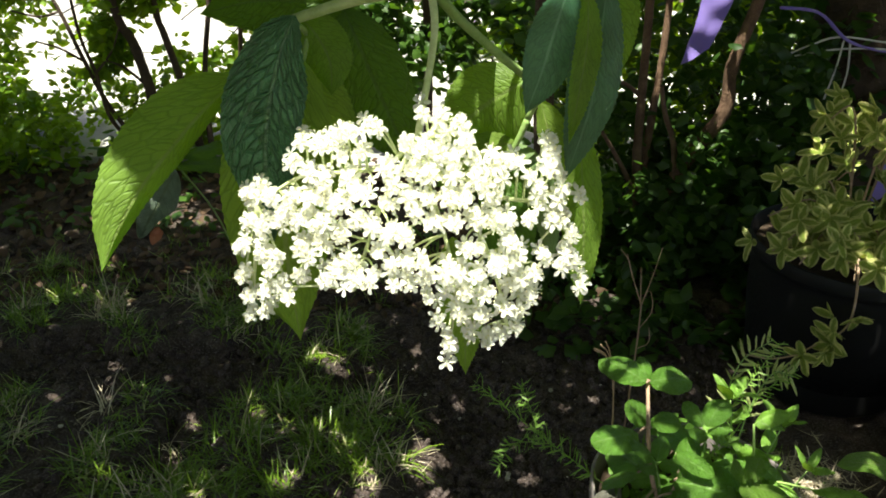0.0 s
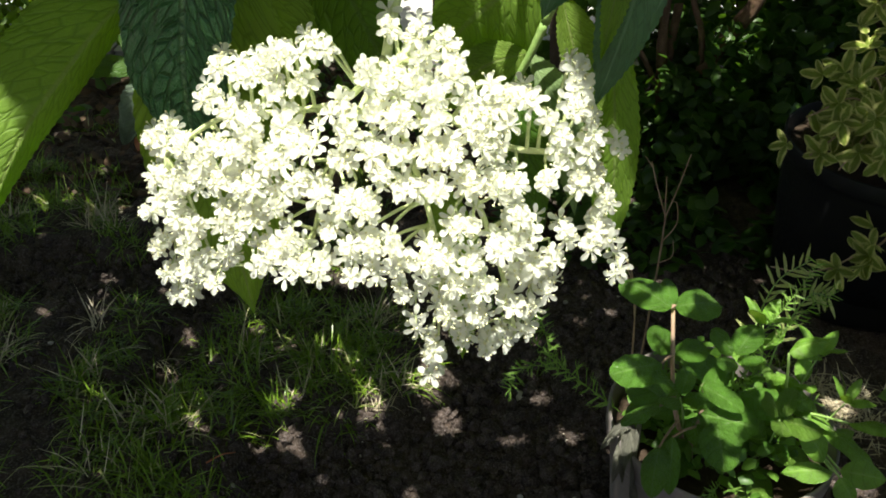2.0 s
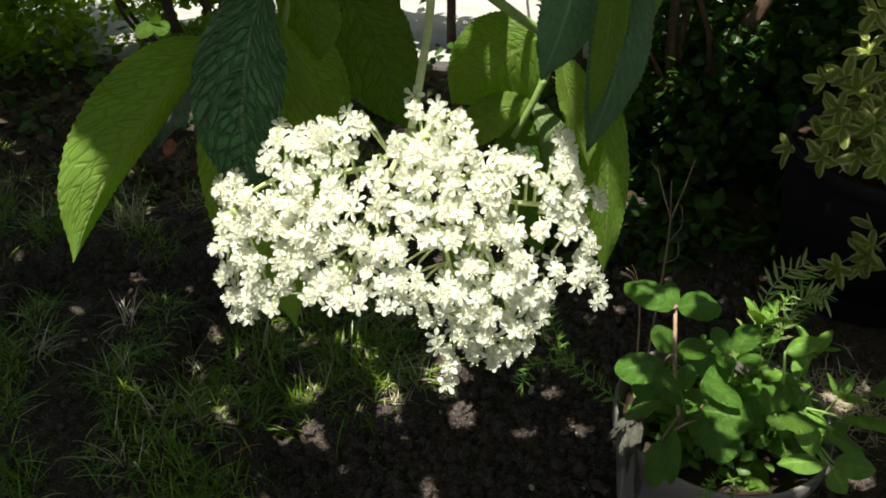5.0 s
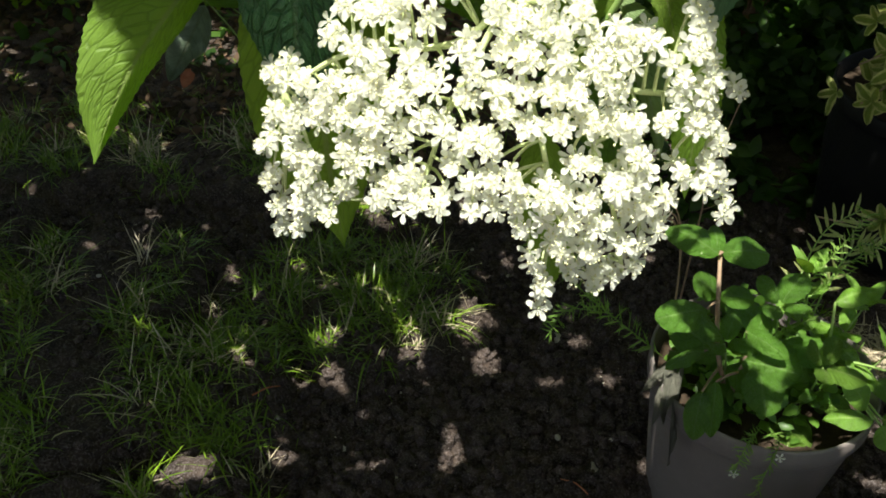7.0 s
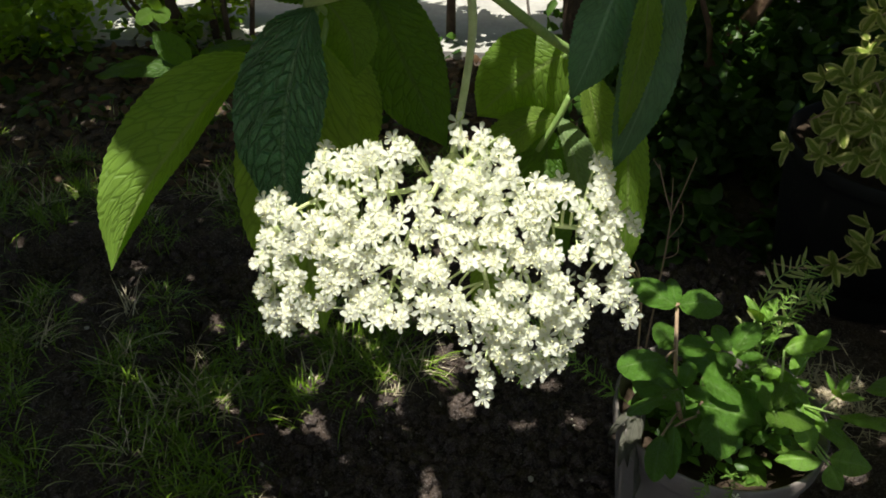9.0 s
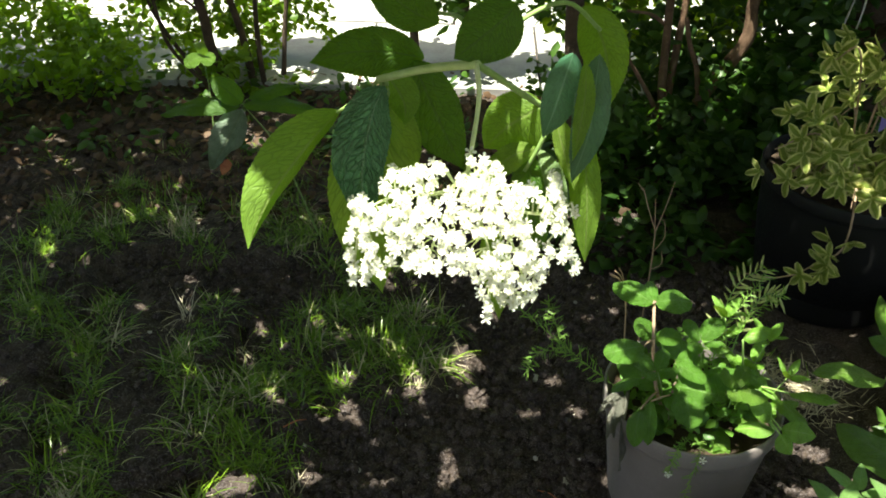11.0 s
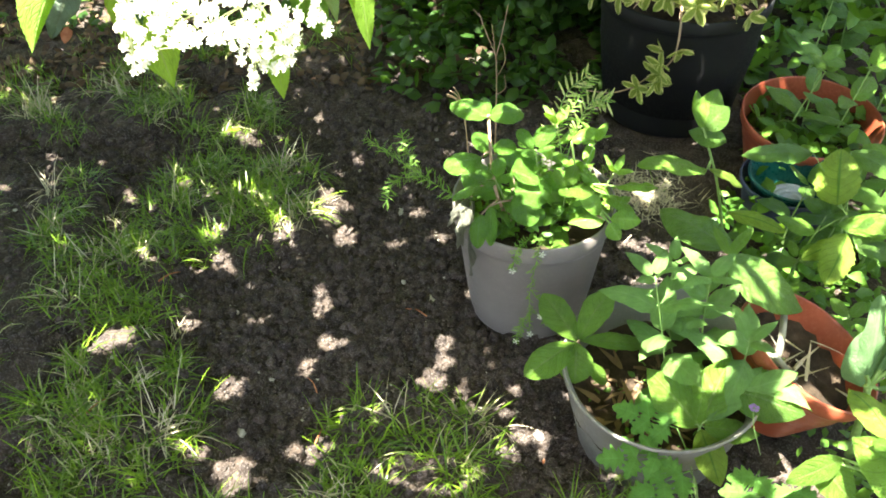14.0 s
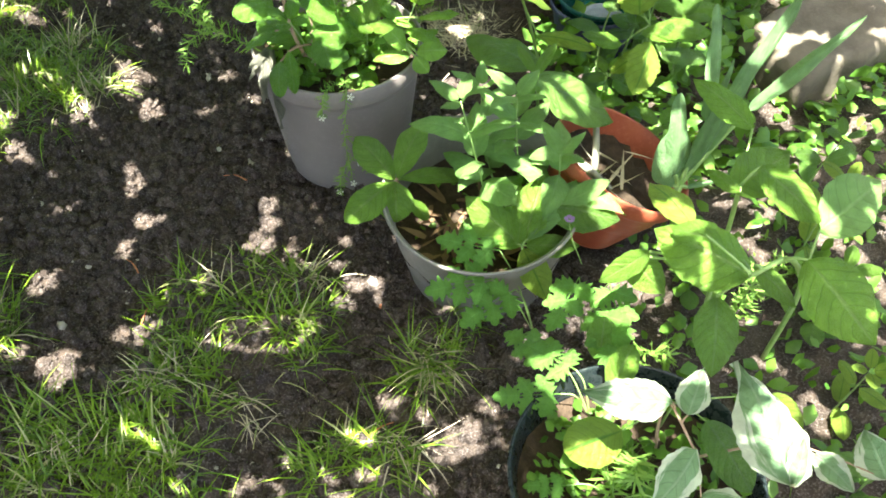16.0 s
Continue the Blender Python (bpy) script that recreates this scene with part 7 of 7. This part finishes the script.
SPOTS_HIGH += [(0.45, 0.672, 0.19, 0.02, 0.016), (0.49, 0.63, 0.19, 0.016, 0.014), (0.30, 0.89, 0.37, 0.03, 0.022), (0.378, 0.99, 0.39, 0.02, 0.025), (0.42, 0.92, 0.33, 0.02, 0.02),
              (0.53, 0.97, 0.33, 0.02, 0.018), (0.76, 0.71, 0.24, 0.03, 0.02), (0.63, 0.79, 0.26, 0.03, 0.02), (0.55, 1.06, 0.38, 0.018, 0.014), (0.745, 1.215, 0.04, 0.017, 0.022), (0.57, 0.67, 0.30, 0.012, 0.014), (0.66, 0.95, 0.32, 0.02, 0.014), (0.75, 1.0, 0.36, 0.03, 0.025), (0.69, 0.36, 0.2, 0.03, 0.035), (0.73, 0.34, 0.36, 0.03, 0.02), (-0.676, 2.2, 0.28, 0.08, 0.06), (-0.41, 1.5, 0.40, 0.022, 0.018), (0.68, 2.02, 0.62, 0.05, 0.03)]
SPOTS_HIGH += [(-0.255, 1.395, 0.05, 0.013, 0.013), (-0.232, 1.355, 0.05, 0.013, 0.012), (-0.168, 1.316, 0.05, 0.015, 0.013), (-0.191, 1.303, 0.05, 0.012, 0.010), (-0.156, 1.167, 0.05, 0.017, 0.015), (-0.141, 1.185, 0.05, 0.013, 0.013), (-0.113, 1.309, 0.05, 0.012, 0.010), (-0.075, 1.300, 0.05, 0.013, 0.013), (-0.050, 1.270, 0.05, 0.012, 0.010), (-0.021, 1.198, 0.05, 0.016, 0.015), (-0.003, 1.177, 0.05, 0.012, 0.010), (-0.289, 1.176, 0.05, 0.010, 0.009), (-0.263, 1.102, 0.05, 0.012, 0.010), (-0.126, 1.077, 0.05, 0.013, 0.013), (0.007, 1.105, 0.05, 0.013, 0.013), (-0.371, 1.085, 0.05, 0.009, 0.008), (-0.338, 1.034, 0.05, 0.010, 0.009), (-0.379, 1.371, 0.05, 0.012, 0.010)]
SPOTS_HIGH += [(-0.259, 1.404, 0.045, 0.013, 0.013), (-0.361, 1.346, 0.045, 0.012, 0.012), (-0.286, 1.126, 0.045, 0.013, 0.013), (-0.05, 1.085, 0.045, 0.011, 0.011)]
kx, ky = SUN_TO.x / SUN_TO.z, SUN_TO.y / SUN_TO.z
HEAD = [(c[0] - c[2] * kx, c[1] - c[2] * ky, max(c[3], 0.0055) * 1.2, 0.0098 if c[1] - c[2] * ky > 0.585 else 0.0072) for c in CLUSTERS]


def sunlit(x, y):
    """Whether the crown has a gap over this place of the ground, along the sun's way."""
    for cx, cy, r in SPOTS:
        if math.hypot(x - cx, y - cy) < max(r, 0.0135) * (1.05 + 0.9 * noise.noise(Vector((x * 55, y * 55, 4.0))) + 0.8 * noise.noise(Vector((x * 120, y * 120, 4.0)))):
            return True
    for cx, cy, z, rx, ry in SPOTS_HIGH:
        if math.hypot((x - (cx - z * kx)) / rx, (y - (cy - z * ky)) / ry) < 1:
            return True
    if 0.08 < x < 0.42 and 0.46 < y < 0.70 and any(math.hypot((x - cx) / rx, (y - cy) / ry) < 1 for cx, cy, rx, ry in HEAD):
        return True
    if math.hypot((x + 0.08) / 0.12, (y - 1.225) / 0.085) < 1 and noise.noise(Vector((x * 75, y * 75, 3.0))) > 0.42:
        return True
    n1 = noise.noise(Vector((x * 11, y * 11, 2.0)))
    n2 = noise.noise(Vector((x * 21, y * 21, 6.0)))
    if 0.34 < x < 0.62 and 0.80 < y < 0.893:
        return False
    if 0.34 < x < 0.64 and 0.893 <= y < 1.14:
        return noise.noise(Vector((x * 36, y * 36, 8.0))) > 0.19 and (x > 0.39 or y > 0.96)
    if x < -0.08 and y < 1.5:
        return noise.noise(Vector((x * 34, y * 34, 6.0))) > 0.70
    if 0.30 < x < 0.56 and 0.20 < y < 0.62:
        return noise.noise(Vector((x * 34, y * 34, 6.0))) > 0.40
    if x > 0.72 and y < 0.34:
        return n2 > 0.42
    if math.hypot(x - 1.02, y - 1.14) < 0.12:
        return False
    if x > 0.58 and y < 0.80:
        return n2 > 0.25
    if 0.62 < x < 0.95 and 0.80 <= y < 1.15:
        return n2 > 0.34
    if 0.80 < x < 1.2 and 1.45 < y < 1.78:
        return n2 > 0.35
    if x > 0.95:
        return n2 > 0.34 and y < 1.35
    if y > 2.62 + 0.1 * n1 and x < 0.4:
        return y > 3.15 or x > -0.3 or n1 > 0.22
    if x < -0.75 and y > 2.1:
        return n1 > 0.55
    if x > 0.2 and y > 1.85:
        return n1 > (0.36 if x < 0.75 else 0.50)
    return noise.noise(Vector((x * 34, y * 34, 6.0))) > 0.60


tree = thing("unseen_elder_tree", "unseen elder tree, added so that its crown shades the bed", "tree", (1.15, -1.15, 0))
TO = tree.matrix_world.translation.copy()
bm = bmesh.new()
tube(bm, [(1.15, -1.15, -0.05), (1.12, -1.12, 0.7), (1.05, -1.05, 1.6), (0.9, -0.8, 2.4)], 0.075, 0.045, 14, 8, 0.15, TO)
part("trunk", bm, M_BARK, tree)
for line in ([(1.05, -1.05, 1.6), (0.5, 0.6, 1.9), (-0.4, 1.8, 2.0)], [(1.02, -1.0, 1.7), (1.1, 0.6, 1.95), (0.8, 2.2, 2.0)], [(1.05, -1.05, 1.6), (-0.4, -0.9, 1.9), (-1.6, 0.2, 2.0)], [(1.02, -1.0, 1.7), (1.8, 0.2, 1.95), (2.2, 1.4, 2.0)]):
    bm = bmesh.new()
    tube(bm, line, 0.03, 0.008, 8, 8, 0.1, TO)
    part("limb", bm, M_BARK, tree)
rng = random.Random(90)


def crown(count, size, g, near=False):
    """Leaves of the crown, left out wherever one would cover a gap; near: only small leaves that close up round the gaps."""
    V, Fc = [], []
    for _ in range(count):
        z = g.uniform(1.34, 1.62)
        if near:
            cx, cy = g.choice(GAPS)
            fx, fy = g.gauss(cx, 0.042), g.gauss(cy, 0.042)
        else:
            fx, fy = g.uniform(-2.8, 2.4), g.uniform(-0.7, 3.05)
        # the crown stops short on two sides so that skylight reaches the pots
        rim = ((fx + 0.2) / 2.6) ** 4 + ((fy - 1.2) / 1.85) ** 4 + 0.45 * noise.noise(Vector((fx * 1.6, fy * 1.6, 3.3)))
        if rim > 0.95 or (fx > 1.45 + 0.3 * noise.noise(Vector((2.0, fy * 4.0, 7.7))) and fy < 1.3) or fy < -0.08 + 0.2 * noise.noise(Vector((fx * 4.0, 1.0, 7.7))):
            continue
        if not near:
            z += 0.45 * max(0.0, 1 - rim) * (0.6 + noise.noise(Vector((fx * 2.5, fy * 2.5, 9.0)))) * g.random()
        p = Vector((fx + z * kx, fy + z * ky, z))
        d = Vector((g.uniform(-1, 1), g.uniform(-1, 1), g.uniform(-0.5, 0.3))).normalized()
        s = d.cross(Vector((g.gauss(0, 0.4), g.gauss(0, 0.4), 1))).normalized()
        L = size * g.uniform(0.7, 1.3)
        w = L * 0.27
        tests = (p, p + d * L * 0.25, p + d * L * 0.5, p + d * L * 0.75, p + d * L, p + d * L * 0.5 + s * w, p + d * L * 0.5 - s * w)
        if any(sunlit(q.x - q.z * kx, q.y - q.z * ky) for q in tests):
            continue
        p = p - TO
        k = len(V)
        V += [p, p + d * L * 0.35 + s * w, p + d * L * 0.7 + s * w * 0.7, p + d * L, p + d * L * 0.7 - s * w * 0.7, p + d * L * 0.35 - s * w]
        Fc += [(k, k + 1, k + 2, k + 3), (k, k + 3, k + 4, k + 5)]
    me = bpy.data.meshes.new("crown")
    me.from_pydata(V, [], Fc)
    me.materials.append(M_CANOPY)
    return me


GAPS = [(q[0], q[1]) for q in SPOTS] + [(q[0] - q[2] * kx, q[1] - q[2] * ky) for q in SPOTS_HIGH] + [(q[0], q[1]) for q in HEAD[::6]] + [(-0.16 + 0.04 * i, 1.17 + 0.035 * j) for i in range(5) for j in range(4)]
part("crown", crown(40000, 0.085, rng), None, tree, "", "stuff")
part("crown_edge", crown(32000, 0.045, rng), None, tree, "", "stuff")
# tiny extra leaves round the gaps, added to sharpen the sun patches
part("young_leaves", crown(46000, 0.021, rng, True), None, tree, "", "stuff")
